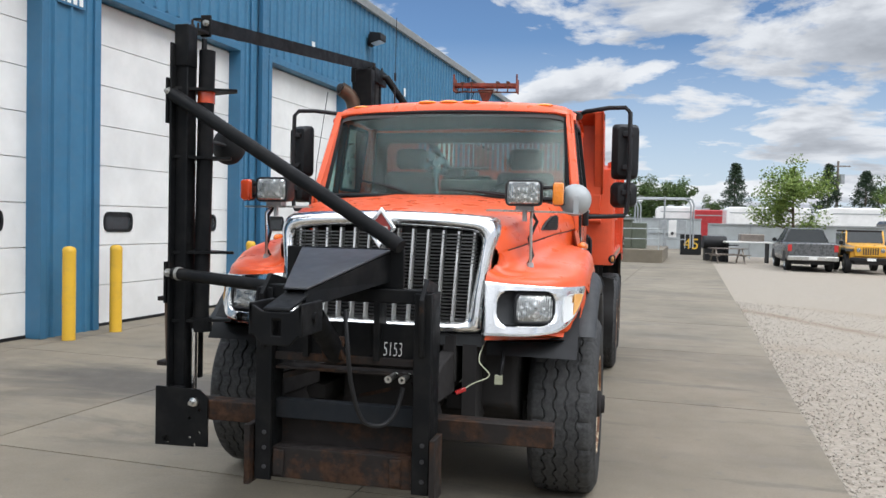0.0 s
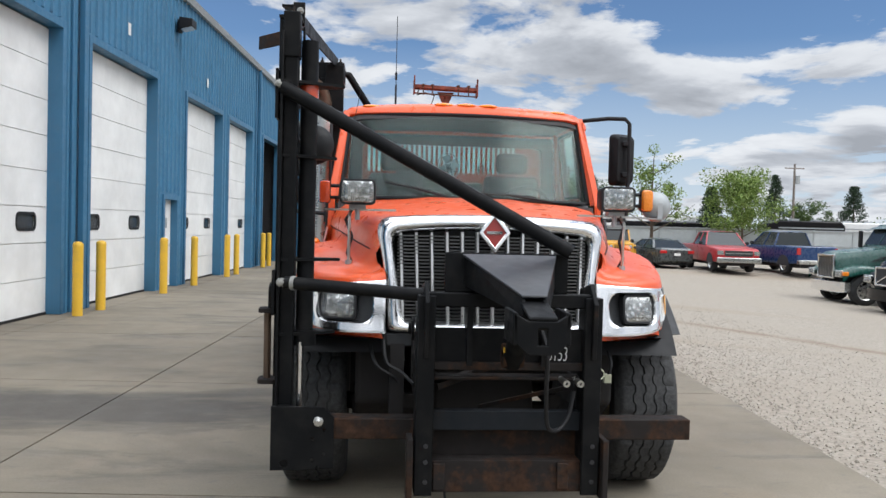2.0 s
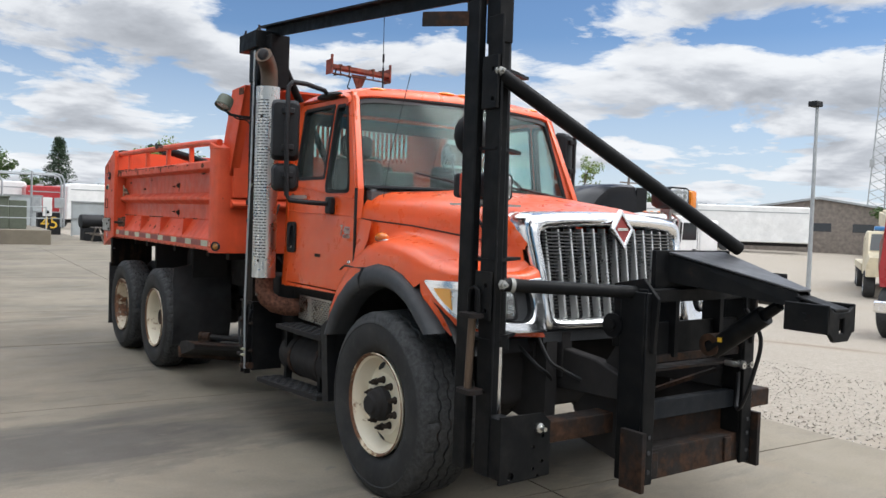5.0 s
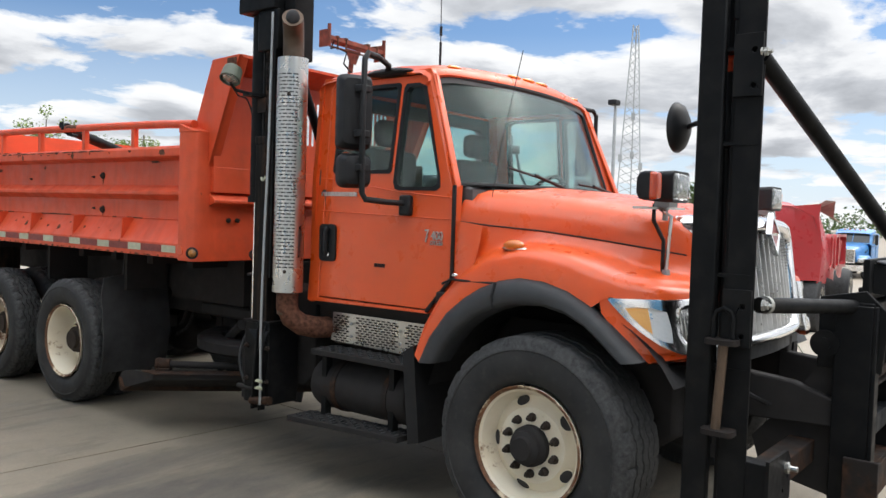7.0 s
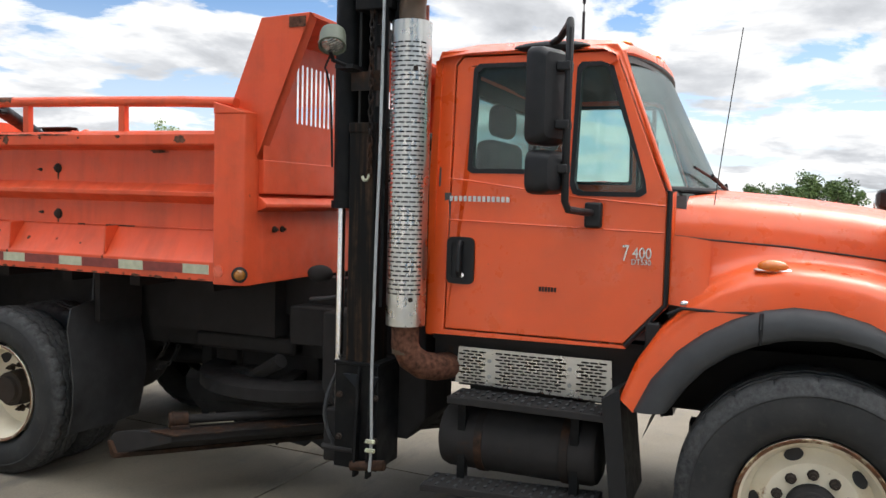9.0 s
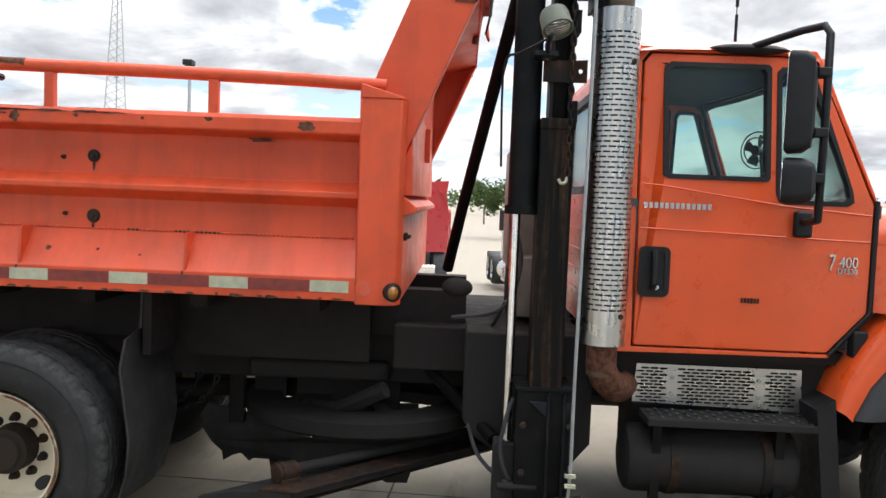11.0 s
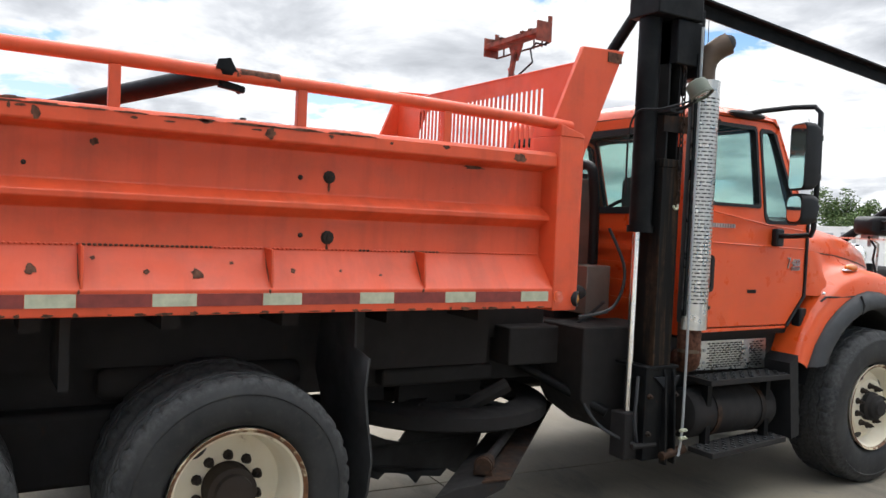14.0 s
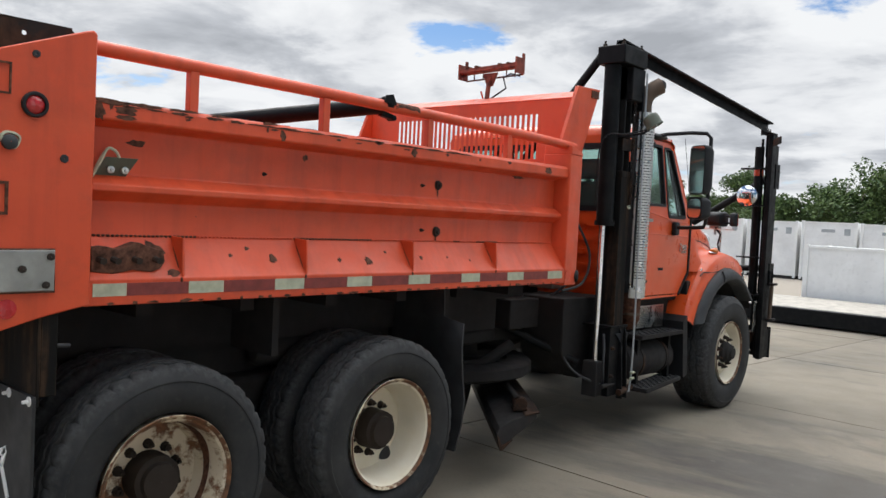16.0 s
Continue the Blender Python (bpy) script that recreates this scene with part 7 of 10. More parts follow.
part("cylinder_rod", Mesh().tube([(-1.077, 2.343, 0.66), (-1.077, 2.343, 1.75)], 0.022, 16), M_CHROME, mast, "bright chrome piston rod")
part("rod_block", Mesh().box(-1.13, -1.0, 2.29, 2.40, 0.40, 0.675), M_DARK, mast, bevel=0.008)
part("mast_head", Mesh().box(-1.22, -0.98, 2.04, 2.40, 2.98, 3.12).box(-1.20, -1.02, 2.02, 2.22, 2.72, 2.98), M_BLACK, mast, bevel=0.008)
for x, y in ((-1.18, 2.36), (-1.02, 2.36), (-1.18, 2.08), (-1.02, 2.12)):
    part("head_bolt", Mesh().lathe([(0.018, 0.0), (0.018, 0.02), (0.009, 0.022), (0.009, 0.045), (0.001, 0.046)], (x, y, 3.12), "z", 8), M_HUB, mast)
part("mast_guard", Mesh().box(-1.14, -0.98, 1.93, 2.03, 2.66, 3.08), M_BLACK, mast, bevel=0.006)
wb = part("lower_bracket", Mesh().loft([[(-0.925, 2.078, z), (-1.162, 2.078, z), (-1.162, 2.290, z), (-1.0, 2.290, z), (-1.0, 2.307, z), (-1.180, 2.307, z), (-1.180, 2.060, z), (-0.925, 2.060, z)] for z in (0.40, 0.945)], True, True), M_BLACK, mast, "black steel lower bracket", bevel=0.004)
part("bracket_cap", Mesh().box(-1.19, -0.925, 2.052, 2.314, 0.938, 0.955), M_BLACK, wb, bevel=0.003)
for y in (2.164, 2.092):
    part("bracket_rib", Mesh().prism([(-1.18, 0.94), (-1.20, 0.89), (-1.225, 0.52), (-1.232, 0.375), (-1.18, 0.375)], "y", y - 0.007, y + 0.007), M_BLACK, wb, bevel=0.002)
for y0, y1 in ((2.250, 2.172), (2.050, 2.084)):
    part("bracket_gusset", Mesh().prism([(y0, 0.892), (y1, 0.892), (y1, 0.822)], "x", -1.200, -1.181), M_FRAMEBLUE, wb, bevel=0.002)
for y in (2.068, 2.275):
    for z in (0.56, 0.78):
        part("bolt", Mesh().lathe([(0.017, 0.0), (0.017, 0.012), (0.009, 0.014), (0.009, 0.028), (0.001, 0.029)], (-1.18, y, z), "x", 6, -1), M_HUB, wb)
part("pin_bar", Mesh().tube([(-1.212, 2.185, 0.425), (-1.212, 2.0, 0.452)], 0.026, 14), M_RUSTSTEEL, wb, "rusty pivot pin")
part("side_pin", Mesh().tube([(-1.17, 2.38, 0.49), (-1.17, 2.20, 0.49)], 0.017, 10), M_DARK, wb)
line_up = spline([(-1.236, 2.07, 0.42), (-1.245, 2.058, 0.575), (-1.25, 2.060, 0.95), (-1.242, 2.055, 1.58), (-1.232, 2.049, 2.08), (-1.225, 2.045, 2.95)])
part("cable", Mesh().tube(line_up, 0.008, 8), M_GREYMETAL, mast, "steel winch cable")
for z in (0.578, 0.532):
    cl = part("cable_clamp", Mesh().box(-1.262, -1.246, 2.034, 2.084, z - 0.010, z + 0.010).tube([(-1.243, 2.041, z), (-1.273, 2.041, z)], 0.006, 6).tube([(-1.243, 2.077, z), (-1.273, 2.077, z)], 0.006, 6), M_TAPEW, mast, "pale cable clamp", bevel=0.003)
part("bracket_hose", Mesh().tube(spline([(-1.13, 2.32, 0.89), (-1.16, 2.355, 0.78), (-1.17, 2.372, 0.66), (-1.16, 2.345, 0.55), (-1.14, 2.315, 0.50)]), 0.010, 8), M_FLARE, mast)
part("chain_hook", Mesh().tube(spline([(-1.182, 2.132, 1.91), (-1.190, 2.138, 1.885), (-1.190, 2.158, 1.882), (-1.186, 2.168, 1.90)]), 0.007, 6), M_TAPEW, mast, "pale chain hook")
for k in range(29):
    z = 1.93 + k * 0.036
    mm = Matrix.Translation((-1.184, 2.130, z)) @ Matrix.Rotation(radians(90 if k % 2 else 0), 4, "Z")
    part("chain_link", Mesh().tube([mm @ Vector((0, 0.011 * math.cos(radians(a)), 0.024 * math.sin(radians(a)))) for a in range(0, 361, 30)], 0.005, 5, caps=False), M_RUSTSTEEL, mast)
for k in range(9):
    z = 2.70 + k * 0.036
    mm = Matrix.Translation((-1.06, 1.99, z)) @ Matrix.Rotation(radians(90 if k % 2 else 0), 4, "Z")
    part("chain_link", Mesh().tube([mm @ Vector((0, 0.015 * math.cos(radians(a)), 0.027 * math.sin(radians(a)))) for a in range(0, 361, 30)], 0.006, 5, caps=False), M_RUSTSTEEL, mast)
part("mast_brace", Mesh().tube([(-1.02, 2.28, 3.06), (-0.95, 2.30, 3.06), (-0.80, 2.35, 2.84), (-0.06, 2.59, 1.76), (0.20, 2.67, 1.36)], 0.034, 12), M_BLACK, mast, "black diagonal brace tube")
for z in (2.15, 2.55):
    part("mast_band", Mesh().box(-1.16, -1.0, 2.095, 2.117, z, z + 0.10), M_BLACK, mast)
LAMP = Matrix.Translation((-1.396, 2.232, 2.535)) @ Vector((-0.47, -0.22, -0.86)).to_track_quat("X", "Z").to_matrix().to_4x4()
wl = part("work_lamp", Mesh().lathe([(0.001, -0.062), (0.045, -0.062), (0.058, -0.054), (0.063, -0.035), (0.064, 0.022), (0.067, 0.024), (0.067, 0.034), (0.060, 0.035), (0.058, 0.022)], (0, 0, 0), "x", 28).turned(LAMP), M_OLIVE, mast, "round grey drum work lamp")
part("lamp_glass", Mesh().lathe([(0.059, 0.022), (0.045, 0.030), (0.001, 0.034)], (0, 0, 0), "x", 24).turned(LAMP), M_HEADLAMP, wl)
part("lamp_arm", Mesh().tube([(-1.385, 2.25, 2.49), (-1.34, 2.26, 2.455), (-1.20, 2.24, 2.44)], 0.011, 8).box(-1.25, -1.10, 2.20, 2.30, 2.43, 2.45), M_PLASTIC, wl)
part("lamp_wire", Mesh().tube(spline([(-1.36, 2.26, 2.48), (-1.24, 2.36, 2.44), (-1.12, 2.42, 2.43), (-1.06, 2.43, 2.30), (-1.05, 2.42, 1.95)]), 0.006, 6), M_PLASTIC, mast)
part("link_bar", Mesh().beam((-1.16, -0.72, 2.845), (-1.05, 2.24, 3.145), 0.012, 0.085).beam((-1.193, -0.72, 2.885), (-1.085, 2.24, 3.185), 0.075, 0.012), M_BLACK, mast, "black angle-iron link between the two towers")
part("link_end", Mesh().box(-1.165, -1.10, -0.745, -0.725, 2.77, 2.90), M_BLACK, mast, bevel=0.004)
part("link_bolt", Mesh().lathe([(0.02, 0.0), (0.02, 0.012), (0.01, 0.014), (0.01, 0.03), (0.001, 0.03)], (-1.125, -0.745, 2.85), "y", 8, -1), M_TAPEG, mast)

# ---- front wing tower ----
tw = new("wing_tower")
tw.parent = truck
tagged(tw, "tall black front wing-plow tower")
part("tower_tube", Mesh().box(-1.224, -1.176, -0.865, -0.755, 0.40, 2.78), M_BLACK, tw, bevel=0.008)
part("tower_track", Mesh().box(-1.182, -1.108, -0.975, -0.885, 0.39, 2.78).box(-1.19, -1.102, -0.985, -0.88, 2.55, 2.79), M_BLACK, tw, "square front tube of the tower", bevel=0.006)
part("tower_flange", Mesh().box(-1.196, -1.182, -1.02, -0.905, 0.40, 2.68), M_BLACK, tw, bevel=0.003)
part("tower_strip", Mesh().box(-1.100, -1.088, -0.84, -0.80, 0.72, 2.74), M_BLACK, tw)
part("tower_cylinder", Mesh().tube([(-1.058, -0.885, 1.02), (-1.058, -0.845, 2.66)], 0.047, 18), M_BLACK, tw)
part("cylinder_rod", Mesh().tube([(-1.072, -0.93, 0.66), (-1.072, -0.93, 1.03)], 0.018, 12), M_CHROME, tw)
part("cylinder_collar", Mesh().tube([(-1.056, -0.885, 1.01), (-1.056, -0.885, 1.09)], 0.064, 16), M_BLACK, tw)
part("red_band", Mesh().tube([(-1.058, -0.853, 2.35), (-1.058, -0.851, 2.42)], 0.051, 18), M_REDAMBER, tw, "red tape band")
for z, w in ((2.425, 0.20), (2.03, 0.16), (1.475, 0.19), (1.075, 0.17)):
    part("tower_lug", Mesh().prism([(-1.20, -1.00), (-1.20, -0.78), (-1.10, -0.72), (-1.045 + w * 0.8, -0.80), (-1.045 + w * 0.9, -0.84), (-1.04, -0.93)], "z", z - 0.008, z + 0.008), M_BLACK, tw)
part("tower_cap", Mesh().box(-1.226, -1.105, -0.875, -0.735, 2.78, 2.795), M_BLACK, tw)
for x, y in ((-1.16, -0.78), (-1.15, -0.86)):
    part("cap_bolt", Mesh().lathe([(0.014, 0.0), (0.014, 0.02), (0.007, 0.022), (0.007, 0.05), (0.001, 0.05)], (x, y, 2.795), "z", 8), M_HUB, tw)
part("tower_arm", Mesh().beam((-1.20, -0.80, 2.69), (-1.37, -0.57, 2.70), 0.012, 0.075), M_RUSTSTEEL, tw, "rusty flat bar bracket", bevel=0.003)
for z0, z1 in ((2.22, 2.48), (1.18, 1.42)):
    part("hole_plate", Mesh().plate([(-1.02, z0), (-0.90, z0), (-0.90, z1), (-1.02, z1)], [arc(-0.985, z0 + 0.045, 0.012, 0, 360, 8)[:-1], arc(-0.985, z1 - 0.07, 0.012, 0, 360, 8)[:-1]], lambda u, v: (-1.222, u, v), lambda u, v: (-1.206, u, v)), M_BLACK, tw, bevel=0.003)
for p in ((-1.205, -1.01, 2.40), (-1.17, -1.05, 1.36)):
    part("clamp_bolt", Mesh().lathe([(0.026, 0.0), (0.026, 0.008), (0.018, 0.009), (0.018, 0.024), (0.010, 0.026), (0.009, 0.042), (0.001, 0.043)], p, "y", 6, -1), M_TAPEG, tw)
part("foot_plate", Mesh().plate([(-1.20, 0.385), (-0.875, 0.395), (-0.875, 0.665), (-0.93, 0.715), (-1.20, 0.72)], [arc(-0.985 + dx, z, 0.010, 0, 360, 8)[:-1] for dx, z in ((0.0, 0.55), (0.06, 0.47), (0.0, 0.44), (0.06, 0.60), (0.03, 0.40))] + [arc(-1.13, 0.42, 0.022, 0, 360, 10)[:-1]], lambda u, v: (u, -1.118, v), lambda u, v: (u, -1.103, v)), M_BLACK, tw, "perforated black foot plate", bevel=0.003)
part("foot_block", Mesh().box(-1.19, -1.09, -1.103, -0.98, 0.40, 0.70), M_BLACK, tw, bevel=0.004)
part("foot_bolt", Mesh().lathe([(0.026, 0.0), (0.026, 0.015), (0.012, 0.02), (0.012, 0.05), (0.001, 0.05)], (-0.955, -1.118, 0.645), "y", 8, -1), M_STAINLESS, tw)
part("hang_pin", Mesh().tube([(-1.250, -0.905, 0.82), (-1.250, -0.925, 1.20)], 0.020, 10), M_STACK, tw, "rusty hanging pin")
for z in (1.20, 0.82):
    part("pin_flange", Mesh().prism(rounded(-1.295, -1.195, -0.985, -0.85, 0.03), "z", z - 0.011, z + 0.011), M_RUSTSTEEL, tw)
part("pin_handle", Mesh().tube([(-1.235, -0.955, 1.21), (-1.235, -0.955, 1.30), (-1.235, -0.945, 1.325), (-1.235, -0.915, 1.34), (-1.235, -0.885, 1.325), (-1.235, -0.875, 1.30), (-1.235, -0.875, 1.21)], 0.010, 8), M_BLACK, tw)
part("diagonal_arm", Mesh().tube([(-1.185, -1.0, 2.385), (0.30, -1.345, 1.558)], 0.038, 16), M_BLACK, tw, "long black diagonal brace tube")
part("horizontal_arm", Mesh().tube([(-1.15, -1.03, 1.357), (-0.42, -1.25, 1.322)], 0.034, 14), M_BLACK, tw, "black horizontal brace tube")
part("arm_collar", Mesh().tube([(-1.115, -1.041, 1.356), (-1.095, -1.047, 1.355)], 0.038, 14), M_TAPEG, tw)

# ---- front plow frame ----
pf = new("plow_frame")
pf.parent = truck
tagged(pf, "black and rusty front plow hitch frame")
for x in (-0.42, 0.425):
    s = -1 if x < 0 else 1
    part("frame_post", Mesh().box(x - 0.045, x + 0.045, -1.36, -1.34, 0.33, 1.33).box(x + s * 0.045, x + s * 0.025, -1.34, -1.18, 0.33, 1.33).box(x - s * 0.045, x - s * 0.030, -1.34, -1.22, 0.45, 1.30), M_BLACK, pf, "black steel frame post", bevel=0.005)
    part("post_strap", Mesh().box(x + s * 0.055, x + s * 0.085, -1.40, -1.25, 0.31, 0.62), M_RUSTSTEEL, pf, bevel=0.004)
    for z in (0.40, 0.50, 0.58):
        part("strap_hole", Mesh().lathe([(0.012, 0.0), (0.012, 0.004), (0.001, 0.005)], (x + 0.01, -1.361, z), "y", 8, -1), M_SHADE, pf)
    part("post_ear", Mesh().prism([(-1.38, 1.02), (-1.10, 1.02), (-1.10, 1.36), (-1.30, 1.40), (-1.40, 1.30)], "x", x - 0.012, x + 0.012), M_BLACK, pf, bevel=0.004)
part("top_beam", Mesh().box(-0.44, 0.44, -1.34, -1.26, 1.275, 1.345), M_BLACK, pf, bevel=0.006)
for x in (-0.20, 0.18):
    part("beam_web", Mesh().box(x - 0.015, x + 0.015, -1.34, -1.22, 0.98, 1.28), M_BLACK, pf)
part("number_board", Mesh().box(-0.40, 0.40, -1.30, -1.28, 0.985, 1.165), M_BLACK, pf, bevel=0.003)
lettering("chalk_number", "5153", 0.105, M_CHALK, pf, Matrix.Translation((0.255, -1.302, 1.035)) @ Matrix.Rotation(radians(90), 4, "X") @ Matrix.Diagonal((0.5, 1.0, 1.0, 1.0)), 0.001, 0.12, thin=0.0022)
part("mid_bar", Mesh().box(-0.40, 0.40, -1.32, -1.27, 0.955, 0.995).box(-0.40, 0.40, -1.31, -1.20, 0.905, 0.92), M_RUSTSTEEL, pf, bevel=0.004)
part("lower_bar", Mesh().box(-0.40, 0.40, -1.30, -1.24, 0.645, 0.745), M_FRAMEBLUE, pf, bevel=0.005)
part("bottom_channel", Mesh().box(-0.40, 0.40, -1.33, -1.31, 0.34, 0.50).box(-0.40, 0.40, -1.31, -1.21, 0.485, 0.50).box(-0.40, 0.40, -1.31, -1.21, 0.34, 0.355), M_RUSTSTEEL, pf, "rusty black bottom channel", bevel=0.004)
for x in (-0.37, 0.26):
    part("channel_end", Mesh().box(x, x + 0.06, -1.345, -1.33, 0.355, 0.49), M_RUSTSTEEL, pf, bevel=0.006)
part("rust_plate", Mesh().box(-0.40, 0.40, -1.22, -1.20, 0.50, 0.63), M_RUSTSTEEL, pf)
part("push_beam", Mesh().box(-1.05, 1.05, -1.10, -0.98, 0.545, 0.655), M_RUSTSTEEL, pf, "rusty square push beam", bevel=0.006)
both("side_web", Mesh().prism([(-1.34, 0.36), (-0.85, 0.46), (-0.80, 0.62), (-0.95, 0.80), (-1.10, 1.02), (-1.34, 1.28)], "x", -0.40, -0.385), M_DARK, pf)
part("web_lug", Mesh().lathe([(0.065, 0.0), (0.065, 0.014), (0.03, 0.016), (0.03, 0.03), (0.001, 0.031)], (-0.47, -1.14, 1.14), "x", 20, -1), M_BLACK, pf)
part("back_strut", Mesh().beam((-0.36, -1.25, 0.86), (0.10, -1.0, 0.98), 0.05, 0.03).beam((0.34, -1.2, 0.85), (-0.1, -1.0, 0.70), 0.03, 0.02), M_RUSTSTEEL, pf)
# lift arm: tapering top plate with cheeks
lift = part("lift_arm", Mesh().add([(-0.245, -1.30, 1.540), (0.235, -1.30, 1.540), (0.055, -1.93, 1.388), (-0.055, -1.93, 1.388), (-0.245, -1.30, 1.528), (0.235, -1.30, 1.528), (0.055, -1.93, 1.376), (-0.055, -1.93, 1.376)], [(0, 1, 2, 3), (4, 7, 6, 5), (0, 4, 5, 1), (1, 5, 6, 2), (2, 6, 7, 3), (3, 7, 4, 0)]), M_SMOOTHBLACK, pf, "smooth black tapered lift-arm plate", bevel=0.004)
both("arm_cheek", Mesh().add([(-0.235, -1.28, 1.527), (-0.055, -1.92, 1.375), (-0.055, -1.96, 1.30), (-0.235, -1.28, 1.38), (-0.220, -1.28, 1.527), (-0.040, -1.92, 1.375), (-0.040, -1.96, 1.30), (-0.220, -1.28, 1.38)], [(0, 1, 2, 3), (7, 6, 5, 4), (0, 4, 5, 1), (1, 5, 6, 2), (2, 6, 7, 3), (3, 7, 4, 0)]), M_BLACK, pf)
part("arm_back", Mesh().box(-0.33, 0.30, -1.29, -1.26, 1.345, 1.545), M_BLACK, pf, bevel=0.004)
hook = part("hook_box", Mesh().plate([(-0.125, 1.335), (-0.06, 1.30), (0.06, 1.30), (0.115, 1.335), (0.105, 1.21), (0.06, 1.16), (-0.06, 1.16), (-0.115, 1.21)], [[(-0.02, 1.20), (0.02, 1.20), (0.02, 1.27), (-0.02, 1.27)]], lambda u, v: (u, -2.12, v), lambda u, v: (u, -2.10, v)).box(-0.125, -0.105, -2.12, -1.90, 1.20, 1.335).box(0.097, 0.117, -2.12, -1.90, 1.20, 1.335).prism([(-2.12, 1.30), (-1.86, 1.36), (-1.86, 1.375), (-2.12, 1.315)], "x", -0.06, 0.06), M_BLACK, pf, "black plow hook box", bevel=0.005)
part("hook_pin", Mesh().tube([(-0.13, -2.0, 1.27), (0.13, -2.0, 1.27)], 0.022, 10), M_BLACK, hook)
part("lift_cylinder", Mesh().tube([(0.0, -1.42, 1.02), (0.0, -1.72, 1.24)], 0.052, 18).tube([(0.0, -1.72, 1.24), (0.0, -1.80, 1.30)], 0.030, 12), M_BLACK, pf, "black hydraulic lift cylinder")
part("cylinder_eye", Mesh().lathe([(0.025, -0.05), (0.06, -0.05), (0.06, 0.05), (0.025, 0.05)], (0.0, -1.43, 1.05), "x", 18), M_RUSTSTEEL, pf)
part("cylinder_label", Mesh().box(-0.056, -0.050, -1.512, -1.488, 1.075, 1.098), M_YELLOW, pf)
part("lift_hose", Mesh().tube(spline([(0.09, -1.55, 1.25), (0.13, -1.62, 1.10), (0.14, -1.58, 0.90), (0.17, -1.50, 0.72), (0.24, -1.42, 0.68), (0.30, -1.38, 0.74), (0.33, -1.36, 0.86)]), 0.011, 8), M_PLASTIC, pf)
for x in (0.275, 0.345):
    part("hose_fitting", Mesh().lathe([(0.016, -0.05), (0.016, 0.02), (0.011, 0.03), (0.011, 0.05), (0.018, 0.055), (0.018, 0.075), (0.007, 0.075)], (x, -1.36, 0.912), "y", 12, -1), M_STAINLESS, pf, "steel hydraulic coupler")
for pts, m in (([(0.62, -0.70, 1.02), (0.60, -0.78, 0.92), (0.66, -0.78, 0.84), (0.58, -0.84, 0.80), (0.52, -0.86, 0.76)], M_TAPEW), ([(-0.62, -0.72, 1.02), (-0.60, -0.8, 0.9), (-0.52, -0.82, 0.85), (-0.45, -0.9, 0.80)], M_PLASTIC), ([(-0.70, -0.6, 1.0), (-0.66, -0.75, 0.88), (-0.55, -0.75, 0.80), (-0.50, -0.7, 0.70)], M_PLASTIC), ([(0.70, -0.6, 1.0), (0.72, -0.7, 0.9), (0.70, -0.7, 0.80)], M_PLASTIC)):
    part("front_wire", Mesh().tube(spline(pts), 0.0035 if m is M_TAPEW else 0.011, 6), m, truck)
part("plug", Mesh().beam((0.49, -0.87, 0.748), (0.545, -0.855, 0.772), 0.022, 0.022), M_RED, truck, "red trailer plug", bevel=0.004)
part("connector", Mesh().box(0.68, 0.72, -0.72, -0.68, 0.78, 0.83), M_TAPEW, truck)
both("spring_hanger", Mesh().prism([(-0.75, 0.50), (-0.45, 0.55), (-0.45, 0.95), (-0.75, 1.0)], "x", 0.50, 0.58), M_DARK)
both("steer_arm", Mesh().box(0.60, 0.80, -0.25, 0.15, 0.42, 0.60).tube([(0.55, -0.4, 0.55), (0.75, -0.1, 0.55)], 0.04, 8), M_DARK)
both("steering_gear", Mesh().prism([(-0.55, 0.62), (-0.30, 0.45), (0.25, 0.50), (0.30, 0.98), (-0.55, 1.0)], "x", 0.50, 0.78), M_DARK, bevel=0.03)
both("inner_skirt", Mesh().box(0.58, 0.60, -0.66, 0.60, 0.88, 1.10), M_DARK)

# ---- underbody scraper ----
sc = new("underbody_scraper")
sc.parent = truck
tagged(sc, "rusty black underbody scraper blade")
def skew(x, y):
    """The blade stands aslant under the truck."""
    return y - 1.0 * (x + 1.24)


MOULD = [(3.33, 0.425), (3.33, 0.39), (3.45, 0.352), (3.60, 0.305), (3.72, 0.270), (3.750, 0.30), (3.775, 0.36), (3.74, 0.40), (3.60, 0.428), (3.45, 0.432)]
part("moldboard", Mesh().loft([[(x, skew(x, u), v) for u, v in MOULD] for x in (-1.23, -0.9, -0.6, -0.2, 0.2)], True, True), M_DARK, sc, "black curved moldboard", bevel=0.004)
part("cutting_edge", Mesh().loft([[(x, skew(x, u), v) for u, v in ((3.60, 0.298), (3.715, 0.248), (3.735, 0.252), (3.765, 0.345), (3.752, 0.35), (3.715, 0.28))] for x in (-1.245, 0.2)], True, True), M_RUSTSTEEL, sc, "rusty cutting edge")
part("top_plate", Mesh().loft([[(x, skew(x, u), v) for u, v in ((3.295, 0.428), (3.47, 0.434), (3.47, 0.444), (3.295, 0.438))] for x in (-1.235, 0.2)], True, True), M_RUSTSTEEL, sc, bevel=0.002)
part("blade_end", Mesh().tube([(-1.150, 3.405, 0.488), (-1.075, 3.330, 0.488)], 0.046, 16).tube([(-1.137, 3.392, 0.488), (-1.128, 3.383, 0.488)], 0.052, 16).beam((-1.145, 3.40, 0.452), (-1.07, 3.325, 0.452), 0.10, 0.024), M_RUSTSTEEL, sc, "rusty pivot lug on the blade", bevel=0.003)
part("pivot_tube", Mesh().tube([(-1.075, 3.33, 0.488), (-0.45, 2.705, 0.470), (0.15, 2.105, 0.470)], 0.026, 12), M_DARK, sc)
